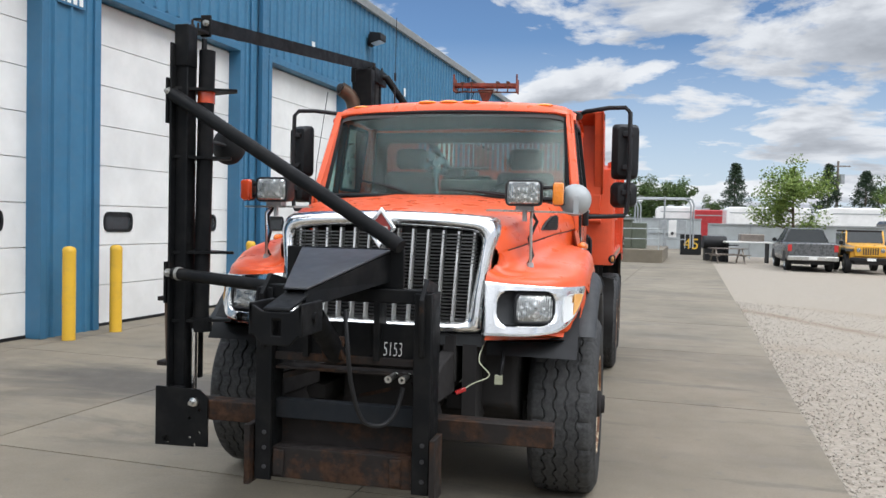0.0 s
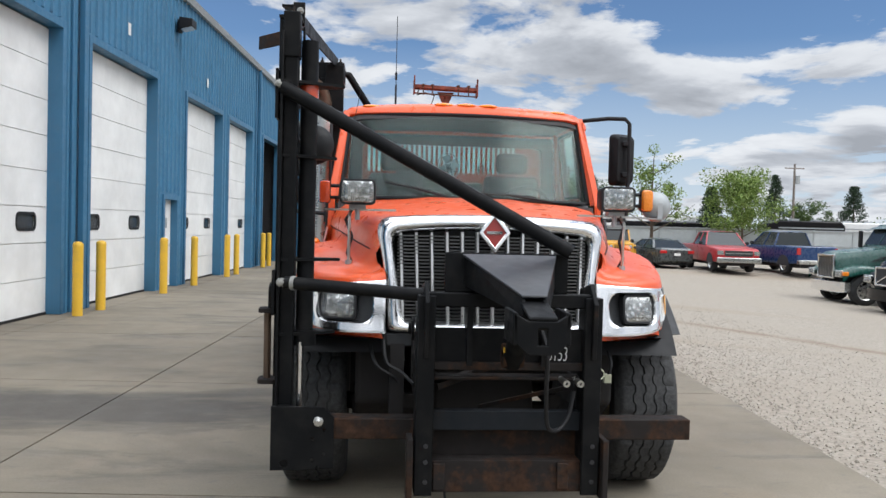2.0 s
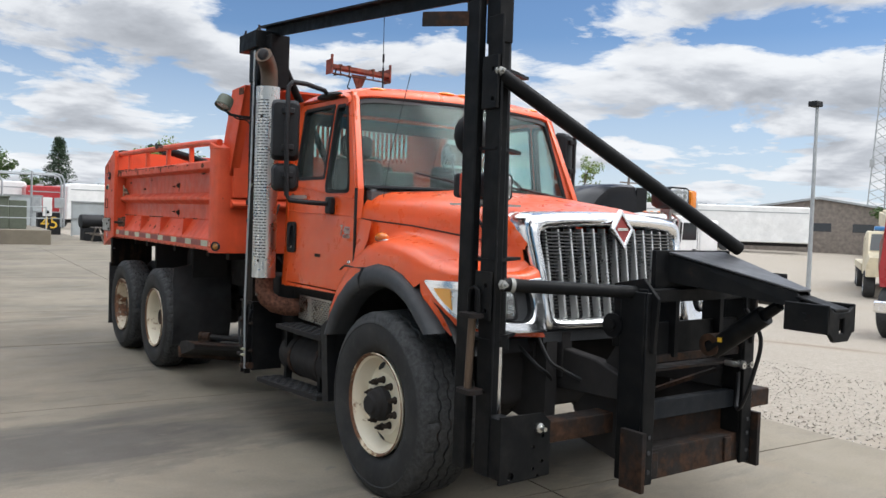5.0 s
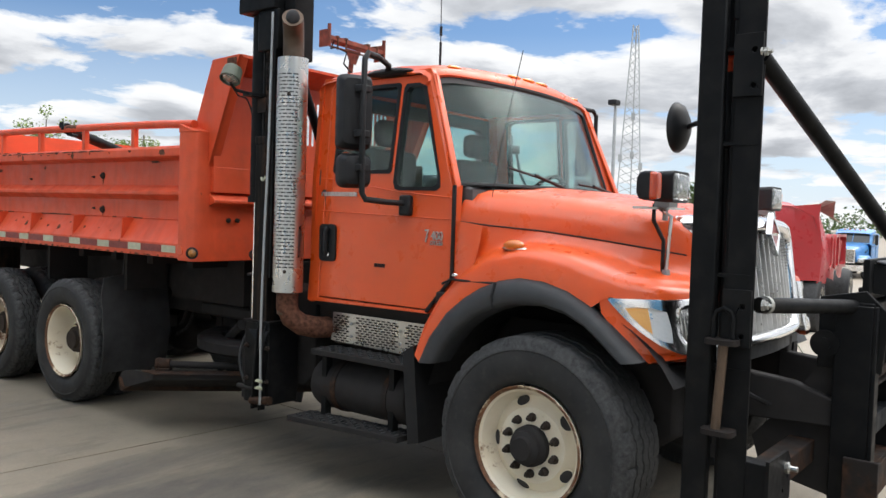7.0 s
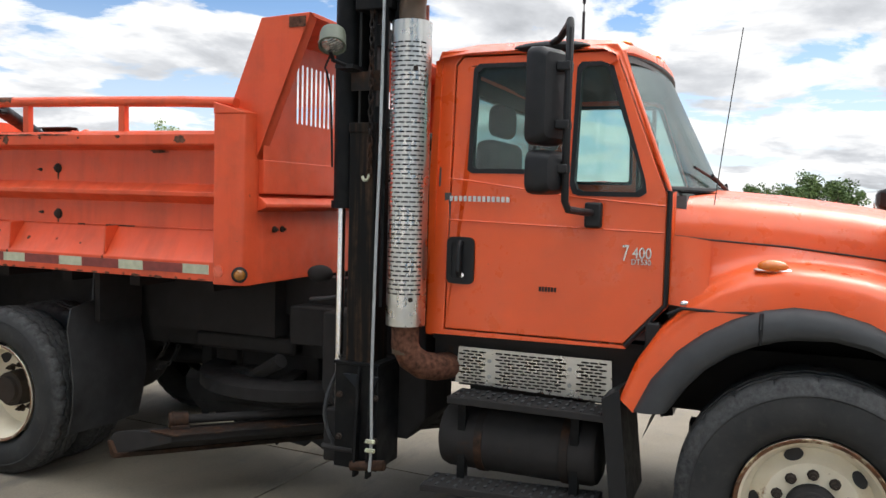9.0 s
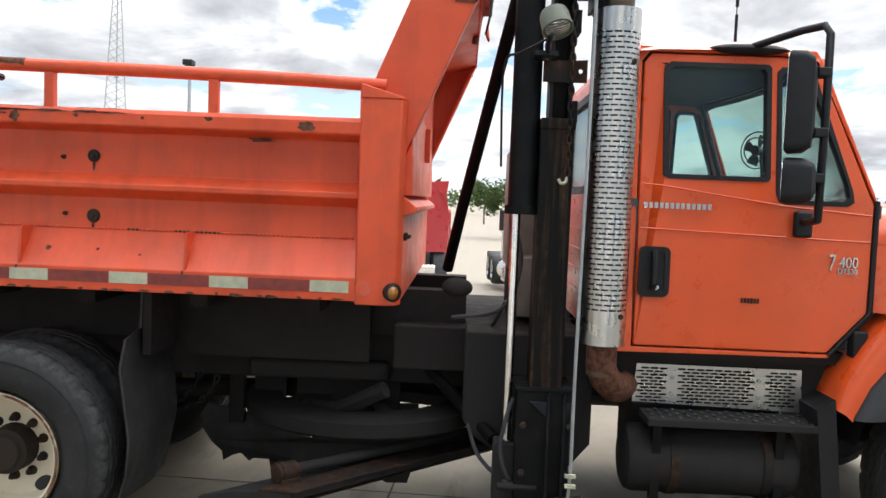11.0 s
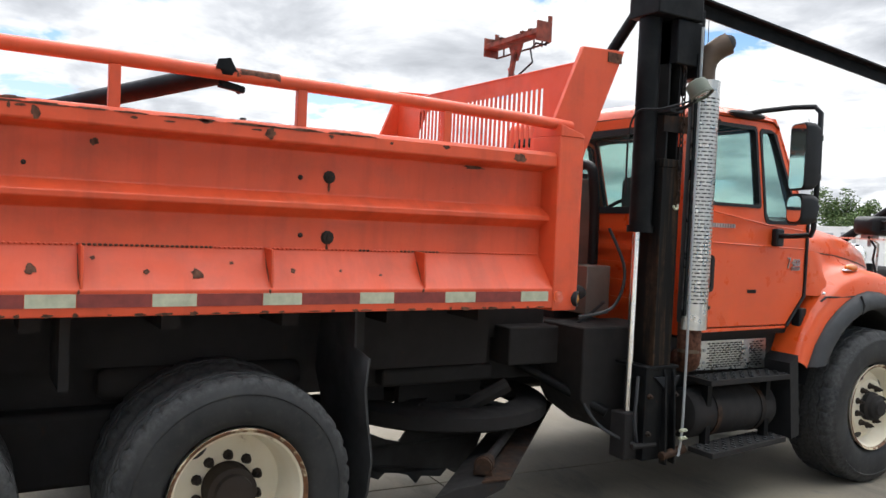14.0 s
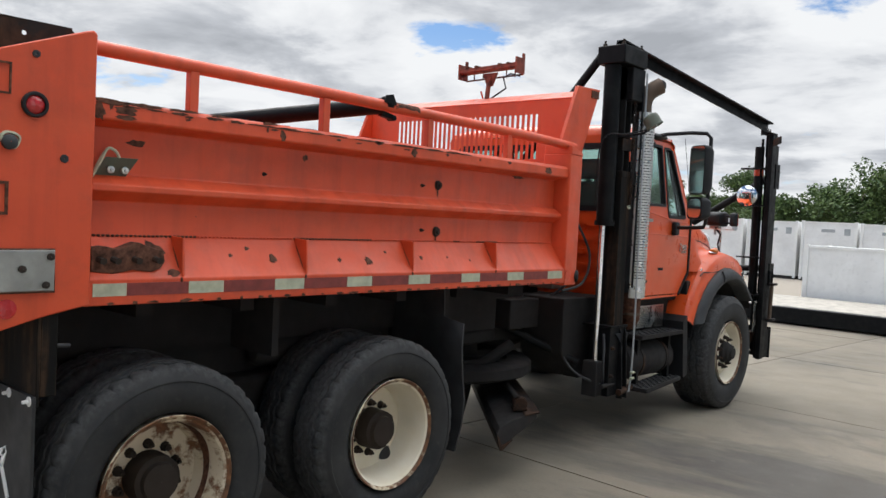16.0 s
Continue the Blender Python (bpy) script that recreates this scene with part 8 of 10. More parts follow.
part("scraper_ring", Mesh().lathe([(0.50, 0.58), (0.66, 0.56), (0.69, 0.58), (0.69, 0.65), (0.66, 0.67), (0.50, 0.67)], (-0.16, 3.10, 0), "z", 44), M_DARK, sc, "black scraper turntable ring")
for q in range(6):
    t = radians(60 * q + 15)
    part("ring_spoke", Mesh().beam((-0.10, 3.10, 0.64), (-0.10 + 0.6 * math.cos(t), 3.10 + 0.6 * math.sin(t), 0.64), 0.09, 0.06), M_DARK, sc)
FLAP = [(4.06, 0.49), (4.02, 0.56), (3.97, 0.535), (3.90, 0.53), (3.84, 0.50), (3.78, 0.51), (3.72, 0.475), (3.62, 0.455), (3.50, 0.405), (3.41, 0.385), (3.37, 0.44), (3.36, 0.60), (2.80, 0.60), (2.78, 0.36), (2.85, 0.13), (2.97, 0.125), (3.03, 0.16), (3.08, 0.12), (3.24, 0.15), (3.28, 0.11), (3.34, 0.17), (3.41, 0.19), (3.50, 0.20), (3.535, 0.16), (3.59, 0.18), (3.64, 0.145), (3.66, 0.235), (3.75, 0.235), (3.78, 0.215), (3.83, 0.26), (3.88, 0.245), (3.93, 0.215), (3.94, 0.27), (4.00, 0.33), (4.05, 0.41)]
part("torn_flap", Mesh().plate(FLAP, [], lambda u, v: (-0.215 + 0.03 * math.sin(7 * u), u, v), lambda u, v: (-0.195 + 0.03 * math.sin(7 * u), u, v)), M_RUBBER, sc, "torn black rubber flap")
part("scraper_carriage", Mesh().box(-0.55, 0.55, 2.95, 3.70, 0.80, 0.90), M_DARK, sc, bevel=0.02)
for x0, y0, y1, z0, z1 in ((-0.26, 3.80, 3.885, 0.46, 0.92), (-0.30, 3.56, 3.73, 0.55, 0.92), (-0.34, 2.90, 3.48, 0.58, 0.92), (-0.20, 3.73, 3.80, 0.535, 0.565)):
    part("hanger", Mesh().box(x0, x0 + 0.06, y0, y1, z0, z1), M_DARK, sc, bevel=0.004)
part("scraper_arm", Mesh().tube([(-0.70, 2.95, 0.80), (-0.62, 3.2, 0.66), (-0.30, 3.5, 0.60)], 0.045, 10), M_DARK, sc)


def chain(pts, parent, length=0.036):
    """Oval links, each turned a quarter from the last, along a line of points."""
    pts = [Vector(p) for p in pts]
    k = 0
    for a, b in zip(pts, pts[1:]):
        d = (b - a).normalized()
        side = d.cross(Vector((0, 0, 1))).normalized()
        for i in range(max(1, round((b - a).length / length))):
            c = a + d * length * (i + 0.5)
            w = side if k % 2 else d.cross(side)
            part("chain_link", Mesh().tube([c + d * (0.026 * math.sin(radians(q))) + w * (0.013 * math.cos(radians(q))) for q in range(0, 361, 30)], 0.0055, 5, caps=False), M_DARK, parent)
            k += 1


chain([(-0.5, 3.97, 0.80), (-0.5, 4.01, 0.72), (-0.5, 4.07, 0.66)], sc)
chain([(-0.5, 3.88, 0.78), (-0.5, 3.925, 0.69), (-0.5, 3.98, 0.635), (-0.5, 4.10, 0.58)], sc)

# ---- parked vehicles ----
def road_wheel(parent, x, y, r, w, side, rim_mat=None, name="wheel"):
    wh = new(name)
    wh.parent = parent
    wh.matrix_local = Matrix.Translation((x, y, r))
    s = side
    tyre = Mesh().lathe([(r * 0.62, 0.0), (r * 0.9, 0.004), (r * 0.985, w * 0.12), (r, w * 0.25), (r, w * 0.75), (r * 0.985, w * 0.88), (r * 0.9, w - 0.004), (r * 0.62, w)], (0, 0, 0), "x", 28, -s)
    part("tyre", tyre, M_TYRE, wh)
    part("rim", Mesh().lathe([(r * 0.63, w * 0.3), (r * 0.64, 0.0), (r * 0.60, 0.01), (r * 0.54, 0.05), (r * 0.30, 0.035), (r * 0.16, 0.02), (0.001, 0.02)], (0, 0, 0), "x", 24, -s), rim_mat or M_STAINLESS, wh)
    for k in range(8):
        t = 2 * math.pi * k / 8
        part("rim_hole", Mesh().lathe([(r * 0.085, 0.0), (r * 0.085, 0.012), (0.001, 0.012)], (s * -0.040 + s * 0.012, r * 0.40 * math.cos(t), r * 0.40 * math.sin(t)), "x", 8, -s), M_SHADE, wh)
    return wh


def wheel_pairs(v, ys, r, w, track, rim=None):
    for y in ys:
        for s in (-1, 1):
            # the outer face sits at half the track
            road_wheel(v, s * track / 2, y, r, w, s, rim)


def hull(sections):
    """A body lofted from nose to tail: (y, half width, sill height, belt height, belt half width)."""
    rings = []
    for y, hw, z0, z1, hb in sections:
        rings.append([(-hw * 0.96, y, z0), (-hw, y, z0 + 0.10), (-hw, y, z0 * 0.45 + z1 * 0.55), (-hb, y, z1 - 0.04), (-hb + 0.06, y, z1), (hb - 0.06, y, z1), (hb, y, z1 - 0.04), (hw, y, z0 * 0.45 + z1 * 0.55), (hw, y, z0 + 0.10), (hw * 0.96, y, z0)])
    return Mesh().loft(rings, True, True)


def arch_cut(v, ys, r, hw):
    for y in ys:
        for s in (-1, 1):
            part("wheel_arch", Mesh().prism(arc(y, r, r * 1.17, 0, 180, 14), "x", s * hw, s * (hw + 0.012)), M_SHADE, v)


def pickup(label, paint, m, rear_seen=True, high=1.85):
    v = thing("pickup_truck", label, "pickup truck", "vehicles parked along the fence", m=m)
    L0, L1, W = -2.85, 2.85, 0.98
    k = high / 1.85
    part("body", hull([(L0, W * 0.90, 0.50, 0.98 * k, W * 0.86), (L0 + 0.12, W * 0.98, 0.46, 1.08 * k, W * 0.95), (-1.5, W, 0.45, 1.16 * k, W * 0.97), (-1.1, W, 0.45, 1.20 * k, W * 0.97), (0.95, W, 0.45, 1.22 * k, W * 0.97), (L1 - 0.08, W, 0.50, 1.22 * k, W * 0.97), (L1, W * 0.97, 0.55, 1.20 * k, W * 0.95)]), paint, v, bevel=0.03, angle=40)
    part("cab_roof", Mesh().loft([[(-0.66, y0, z), (-0.60, y0, z + 0.05), (0.60, y0, z + 0.05), (0.66, y0, z)] for y0, z in ((-0.42, high - 0.07), (0.0, high - 0.04), (0.70, high - 0.05), (0.85, high - 0.09))]), paint, v, angle=50)
    belt, top = 1.20 * k, high - 0.06
    for s in (-1, 1):
        part("side_window", Mesh().add([(s * 0.92, -1.02, belt), (s * 0.92, 0.93, belt), (s * 0.675, 0.82, top), (s * 0.675, -0.40, top)], [(0, 1, 2, 3)]), M_CARGLASS, v)
        for pa, pb, pw in (((s * 0.925, -1.08, belt), (s * 0.675, -0.42, top), 0.055), ((s * 0.925, 0.02, belt), (s * 0.68, 0.12, top), 0.05), ((s * 0.925, 0.95, belt), (s * 0.675, 0.84, top), 0.07)):
            part("pillar", Mesh().beam(pa, pb, pw, 0.05), paint, v)
        part("mirror", Mesh().ball((s * 1.08, -0.78, belt + 0.10), 0.11, 10, 7, (1, 0.5, 0.8)), M_PLASTIC, v)
        part("tail_lamp", Mesh().box(s * (W - 0.16), s * (W + 0.004), L1 - 0.06, L1 + 0.012, 0.86 * k, 1.14 * k), M_RED, v)
        part("headlamp", Mesh().box(s * (W - 0.30), s * (W - 0.04), L0 - 0.015, L0 + 0.10, 0.80 * k, 0.98 * k), M_HEADLAMP, v)
        for yy in (-0.02, 0.96):
            part("door_line", Mesh().box(s * (W + 0.001), s * (W + 0.004), yy, yy + 0.02, 0.5, belt), M_SHADE, v)
    part("windshield", Mesh().add([(-0.90, -1.10, belt), (0.90, -1.10, belt), (0.64, -0.42, top), (-0.64, -0.42, top)], [(0, 1, 2, 3)]), M_CARGLASS, v)
    part("rear_window", Mesh().add([(-0.88, 0.96, belt), (0.88, 0.96, belt), (0.64, 0.84, top), (-0.64, 0.84, top)], [(0, 1, 2, 3)]), M_CARGLASS, v)
    part("bed_opening", Mesh().box(-0.82, 0.82, 1.05, 2.72, 1.222 * k, 1.228 * k), M_SHADE, v)
    part("rear_bumper", Mesh().box(-W, W, L1 - 0.02, L1 + 0.16, 0.48, 0.66), M_STAINLESS, v, bevel=0.02)
    part("front_bumper", Mesh().box(-W, W, L0 - 0.14, L0 + 0.02, 0.45, 0.68), M_STAINLESS, v, bevel=0.03)
    part("grille", Mesh().box(-0.62, 0.62, L0 - 0.012, L0 + 0.05, 0.74 * k, 0.99 * k), M_SHADE, v)
    part("grille_bar", Mesh().box(-0.62, 0.62, L0 - 0.02, L0 - 0.012, 0.85 * k, 0.89 * k), M_STAINLESS, v)
    part("plate_bar", Mesh().box(-0.16, 0.16, L1 + 0.16, L1 + 0.166, 0.52, 0.63), M_WHITE, v)
    arch_cut(v, (-1.85, 1.75), 0.40, W)
    wheel_pairs(v, (-1.85, 1.75), 0.40, 0.26, 1.92)
    part("undercarriage", Mesh().box(-0.7, 0.7, L0 + 0.3, L1 - 0.2, 0.30, 0.52), M_SHADE, v)
    return v


def sedan(label, paint, m):
    v = thing("sedan", label, "car", "vehicles parked along the fence", m=m)
    W = 0.91
    part("body", hull([(-2.40, W * 0.80, 0.30, 0.66, W * 0.74), (-2.25, W * 0.94, 0.24, 0.76, W * 0.88), (-1.2, W, 0.22, 0.90, W * 0.95), (0.0, W, 0.22, 0.93, W * 0.95), (1.5, W, 0.24, 0.96, W * 0.94), (2.25, W * 0.96, 0.28, 0.98, W * 0.88), (2.40, W * 0.86, 0.36, 0.92, W * 0.80)]), paint, v, bevel=0.04, angle=45)
    part("roof", Mesh().loft([[(-0.58, y, z - 0.04), (-0.45, y, z), (0.45, y, z), (0.58, y, z - 0.04)] for y, z in ((-0.35, 1.38), (0.1, 1.43), (0.7, 1.41), (1.0, 1.36))]), paint, v, angle=50)
    part("windshield", Mesh().add([(-0.80, -1.10, 0.91), (0.80, -1.10, 0.91), (0.56, -0.36, 1.36), (-0.56, -0.36, 1.36)], [(0, 1, 2, 3)]), M_CARGLASS, v)
    part("rear_window", Mesh().add([(-0.78, 1.72, 0.95), (0.78, 1.72, 0.95), (0.56, 1.0, 1.34), (-0.56, 1.0, 1.34)], [(0, 1, 2, 3)]), M_CARGLASS, v)
    for s in (-1, 1):
        part("side_window", Mesh().add([(s * 0.86, -1.05, 0.92), (s * 0.86, 1.6, 0.95), (s * 0.585, 0.98, 1.33), (s * 0.585, -0.34, 1.34)], [(0, 1, 2, 3)]), M_CARGLASS, v)
        for pa, pb, pw in (((s * 0.865, 0.28, 0.93), (s * 0.60, 0.30, 1.36), 0.06), ((s * 0.86, 1.65, 0.95), (s * 0.59, 1.0, 1.35), 0.10), ((s * 0.86, -1.1, 0.92), (s * 0.58, -0.36, 1.36), 0.05)):
            part("pillar", Mesh().beam(pa, pb, pw, 0.05), paint, v)
        part("tail_lamp", Mesh().box(s * 0.52, s * 0.86, 2.34, 2.41, 0.72, 0.87), M_RED, v, bevel=0.02)
        part("headlamp", Mesh().box(s * 0.50, s * 0.80, -2.42, -2.30, 0.56, 0.68), M_HEADLAMP, v, bevel=0.02)
        part("mirror", Mesh().ball((s * 0.98, -0.85, 0.98), 0.09, 10, 7, (1, 0.6, 0.7)), paint, v)
    part("plate_bar", Mesh().box(-0.16, 0.16, 2.41, 2.416, 0.62, 0.74), M_WHITE, v)
    arch_cut(v, (-1.45, 1.35), 0.32, W)
    wheel_pairs(v, (-1.45, 1.35), 0.32, 0.21, 1.80)
    part("undercarriage", Mesh().box(-0.7, 0.7, -2.1, 2.1, 0.16, 0.30), M_SHADE, v)
    return v


def jeep(label, paint, m):
    v = thing("off_road_car", label, "car", "vehicles parked along the fence", m=m)
    part("body", Mesh().box(-0.76, 0.76, -1.95, 2.05, 0.62, 1.10), paint, v, bevel=0.05)
    part("hood", Mesh().loft([[(-w, y, z - 0.05), (-w + 0.06, y, z), (w - 0.06, y, z), (w, y, z - 0.05)] for y, w, z in ((-2.02, 0.60, 1.17), (-1.5, 0.66, 1.22), (-0.72, 0.74, 1.27))]), paint, v, angle=50)
    part("grille", Mesh().box(-0.60, 0.60, -2.06, -1.98, 0.72, 1.17), paint, v, bevel=0.03)
    for k in range(7):
        part("grille_slot", Mesh().box(-0.27 + k * 0.09 - 0.025, -0.27 + k * 0.09 + 0.025, -2.068, -2.058, 0.80, 1.08), M_SHADE, v)
    for s in (-1, 1):
        part("headlamp", Mesh().lathe([(0.095, 0.0), (0.09, 0.02), (0.05, 0.035), (0.001, 0.038)], (s * 0.45, -2.06, 0.98), "y", 18, -1), M_HEADLAMP, v)
        part("fender", Mesh().prism([(-2.02, 0.92), (-1.95, 1.04), (-1.0, 1.04), (-0.75, 0.72), (-0.85, 0.72), (-1.08, 0.96), (-1.85, 0.96)], "x", s * 0.62, s * 0.97), M_PLASTIC, v, bevel=0.02)
        part("fender", Mesh().prism([(0.85, 0.72), (1.08, 1.04), (1.85, 1.04), (2.05, 0.72), (1.95, 0.72), (1.78, 0.96), (1.15, 0.96), (0.95, 0.72)], "x", s * 0.74, s * 0.97), M_PLASTIC, v, bevel=0.02)
        part("side_window", Mesh().box(s * 0.735, s * 0.74, -0.55, 1.95, 1.16, 1.68), M_CARGLASS, v)
        part("mirror", Mesh().box(s * 0.82, s * 0.98, -0.62, -0.52, 1.18, 1.34), M_PLASTIC, v, bevel=0.02)
    part("windshield", Mesh().add([(-0.70, -0.74, 1.26), (0.70, -0.74, 1.26), (0.66, -0.55, 1.74), (-0.66, -0.55, 1.74)], [(0, 1, 2, 3)]), M_CARGLASS, v)
    part("roll_frame", Mesh().beam((-0.73, -0.75, 1.25), (-0.70, -0.52, 1.78), 0.06, 0.06).beam((0.73, -0.75, 1.25), (0.70, -0.52, 1.78), 0.06, 0.06).beam((-0.72, 0.45, 1.1), (-0.70, 0.45, 1.78), 0.08, 0.06).beam((0.72, 0.45, 1.1), (0.70, 0.45, 1.78), 0.08, 0.06), paint, v)
    part("roof", Mesh().box(-0.72, 0.72, -0.55, 2.0, 1.74, 1.82), M_PLASTIC, v, bevel=0.03)
    part("bumper", Mesh().box(-0.80, 0.80, -2.32, -2.12, 0.52, 0.68), M_PLASTIC, v, bevel=0.03)
    part("plate_bar", Mesh().box(-0.16, 0.16, -2.326, -2.32, 0.55, 0.66), M_WHITE, v)
    wheel_pairs(v, (-1.45, 1.45), 0.41, 0.27, 1.84)
    part("undercarriage", Mesh().box(-0.6, 0.6, -1.9, 1.9, 0.38, 0.64), M_SHADE, v)
    return v


def semi(label, paint, m, sleeper=0.0, round_hood=0.0, stacks=False, bumper=None, grille="bars"):
    """A tractor unit; its nose points to local -y. sleeper: the roof's height behind the cab."""
    v = thing("semi_truck", label, "truck", "tractor units parked in a row", m=m)
    r = round_hood
    part("hood", Mesh().loft([[(-w, y, 0.95), (-w, y, z - 0.25), (-w * 0.86, y, z - 0.06), (-w * 0.5, y, z), (w * 0.5, y, z), (w * 0.86, y, z - 0.06), (w, y, z - 0.25), (w, y, 0.95)] for y, w, z in ((-3.55, 0.58, 1.70 - r), (-3.40, 0.66, 1.80 - r * 0.6), (-2.6, 0.78, 1.90), (-1.75, 0.92, 2.02))], caps=False), paint, v, angle=45)
    for s in (-1, 1):
        part("fender", Mesh().loft([[(s * 0.62, y, z), (s * 1.10, y, z - 0.02), (s * 1.18, y, z - 0.10), (s * 1.18, y, max(z - 0.30, 0.75))] for y, z in ((-3.60, 1.10), (-3.40, 1.28), (-3.0, 1.38), (-2.5, 1.36), (-2.15, 1.20), (-1.95, 0.95))]), paint, v, angle=50)
        part("headlamp", Mesh().box(s * 0.74, s * 1.08, -3.67, -3.56, 0.98, 1.16), M_HEADLAMP, v, bevel=0.03)
        part("turn_lamp", Mesh().box(s * 1.08, s * 1.19, -3.60, -3.40, 1.0, 1.14), M_AMBER, v, bevel=0.02)
        part("side_window", Mesh().add([(s * 1.046, -1.55, 2.02), (s * 1.046, -0.62, 2.02), (s * 1.046, -0.62, 2.52), (s * 1.046, -1.30, 2.52)], [(0, 1, 2, 3)]), M_CARGLASS, v)
        part("mirror", Mesh().box(s * 1.20, s * 1.36, -1.72, -1.62, 1.95, 2.55), M_CHROME if stacks else M_PLASTIC, v, bevel=0.02)
        part("mirror_arm", Mesh().tube([(s * 1.0, -1.5, 2.55), (s * 1.28, -1.64, 2.60), (s * 1.28, -1.64, 1.9), (s * 1.02, -1.5, 1.85)], 0.018, 6), M_GREYMETAL, v)
        part("fuel_tank", Mesh().lathe([(0.001, -1.3), (0.28, -1.29), (0.31, -1.25), (0.31, 0.25), (0.28, 0.29), (0.001, 0.30)], (s * 0.86, 0, 0.66), "y", 24), M_STAINLESS, v)
        for yy, zz in ((-1.60, 2.0), (-0.58, 2.6)):
            part("door_line", Mesh().box(s * 1.041, s * 1.045, yy, yy + 0.02, 1.05, zz), M_SHADE, v)
        part("step", Mesh().box(s * 0.72, s * 1.14, -1.5, -0.7, 0.40, 0.46), M_STAINLESS, v)
        if stacks:
            part("exhaust_stack", Mesh().tube([(s * 1.0, -0.42, 1.0), (s * 1.0, -0.42, 3.3)], 0.07, 12), M_CHROME, v)
    part("cab", Mesh().loft([[(-1.04, y, 0.95), (-1.04, y, zb), (-1.0, y, zt - 0.06), (-0.90, y, zt), (0.90, y, zt), (1.0, y, zt - 0.06), (1.04, y, zb), (1.04, y, 0.95)] for y, zb, zt in ((-1.78, 1.9, 2.00), (-1.66, 2.0, 2.12), (-1.35, 2.3, 2.66), (-1.20, 2.4, 2.78), (-0.50, 2.5, 2.86))], caps=False).box(-1.0, 1.0, -1.75, -0.5, 0.90, 1.0), paint, v, angle=40)
    part("windshield", Mesh().add([(-0.92, -1.74, 2.07), (0.92, -1.74, 2.07), (0.86, -1.40, 2.66), (-0.86, -1.40, 2.66)], [(0, 1, 2, 3)]), M_CARGLASS, v)
    part("windshield_post", Mesh().beam((0, -1.748, 2.06), (0, -1.405, 2.68), 0.03, 0.012), paint, v)
    part("visor", Mesh().loft([[(x, y, z + 0.03 - 0.05 * (x / 0.95) ** 2) for x in (-0.95, -0.6, -0.2, 0.2, 0.6, 0.95)] for y, z in ((-1.60, 2.60), (-1.45, 2.68), (-1.30, 2.72))]), paint, v, angle=50)
    for s in (-1, 1):
        for k in range(3):
            part("hood_vent", Mesh().tube([(s * (0.845 - 0.01 * k), -2.45 + 0.10 * k, 1.50 + 0.05 * k), (s * 0.90, -2.05 + 0.06 * k, 1.60 + 0.05 * k)], 0.012, 5), M_SHADE, v)
        part("door_handle", Mesh().box(s * 1.045, s * 1.065, -0.78, -0.64, 1.72, 1.76), M_PLASTIC, v, bevel=0.006)
        part("quarter_post", Mesh().beam((s * 1.048, -1.26, 2.02), (s * 1.048, -1.22, 2.52), 0.03, 0.012, (1, 0, 0)), paint, v)
        part("lamp_bezel", Mesh().box(s * 0.71, s * 1.11, -3.652, -3.55, 0.95, 1.19), M_STAINLESS, v, bevel=0.02)
        part("step_fairing", Mesh().box(s * 0.95, s * 1.10, -1.52, -0.55, 0.52, 0.95), paint, v, bevel=0.03)
    for k in (-2, -1, 0, 1, 2):
        part("roof_light", Mesh().ball((k * 0.28, -1.12, 2.82), 0.05, 8, 6, (1.4, 1, 0.6)), M_AMBER, v)
    if sleeper:
        part("sleeper", Mesh().loft([[(-1.12, y, 0.95), (-1.14, y, z - 0.5), (-1.05, y, z - 0.10), (-0.8, y, z), (0.8, y, z), (1.05, y, z - 0.10), (1.14, y, z - 0.5), (1.12, y, 0.95)] for y, z in ((-1.10, 2.84), (-0.55, 2.86 + (sleeper - 2.86) * 0.55), (-0.05, sleeper - 0.10), (0.5, sleeper), (1.35, sleeper))], caps=True), paint, v, angle=40)
        for s in (-1, 1):
            part("side_fairing", Mesh().box(s * 1.13, s * 1.08, 1.35, 1.9, 0.95, sleeper - 0.1), paint, v)
    else:
        part("box_sleeper", Mesh().box(-1.05, 1.05, -0.46, 0.35, 0.98, 2.62), paint, v, bevel=0.06)
    gz1 = 1.66 - r
    part("grille", Mesh().box(-0.50, 0.50, -3.585, -3.53, 0.92, gz1), M_SHADE, v)
    part("grille_frame", Mesh().plate([(-0.56, 0.88), (0.56, 0.88), (0.56, gz1 + 0.04), (-0.56, gz1 + 0.04)], [[(-0.49, 0.94), (0.49, 0.94), (0.49, gz1 - 0.02), (-0.49, gz1 - 0.02)]], lambda u, w: (u, -3.62, w), lambda u, w: (u, -3.55, w)), M_CHROME, v, bevel=0.012)
    for k in range(11 if grille == "bars" else 9):
        if grille == "bars":
            z = 0.97 + k * (gz1 - 1.0) / 10
            part("grille_bar", Mesh().box(-0.49, 0.49, -3.605, -3.59, z - 0.014, z + 0.014), M_CHROME, v)
        elif grille == "vertical":
            x = -0.44 + k * 0.11
            part("grille_bar", Mesh().box(x - 0.014, x + 0.014, -3.605, -3.59, 0.95, gz1 - 0.03), M_CHROME, v)
    if grille == "cross":
        part("grille_bar", Mesh().beam((-0.49, -3.60, 0.96), (0.49, -3.60, gz1 - 0.04), 0.02, 0.03), M_CHROME, v)
    part("bumper", Mesh().loft([[(x, -3.72 + 0.20 * abs(x / 1.15) ** 3, z) for x in (-1.15, -0.9, -0.5, 0, 0.5, 0.9, 1.15)] for z in (0.44, 0.47, 0.76, 0.79)]).box(-1.1, 1.1, -3.52, -3.3, 0.46, 0.78), bumper or M_CHROME, v, angle=40)
    part("frame", Mesh().box(-0.45, 0.45, -3.3, 3.2, 0.70, 0.98), M_DARK, v)
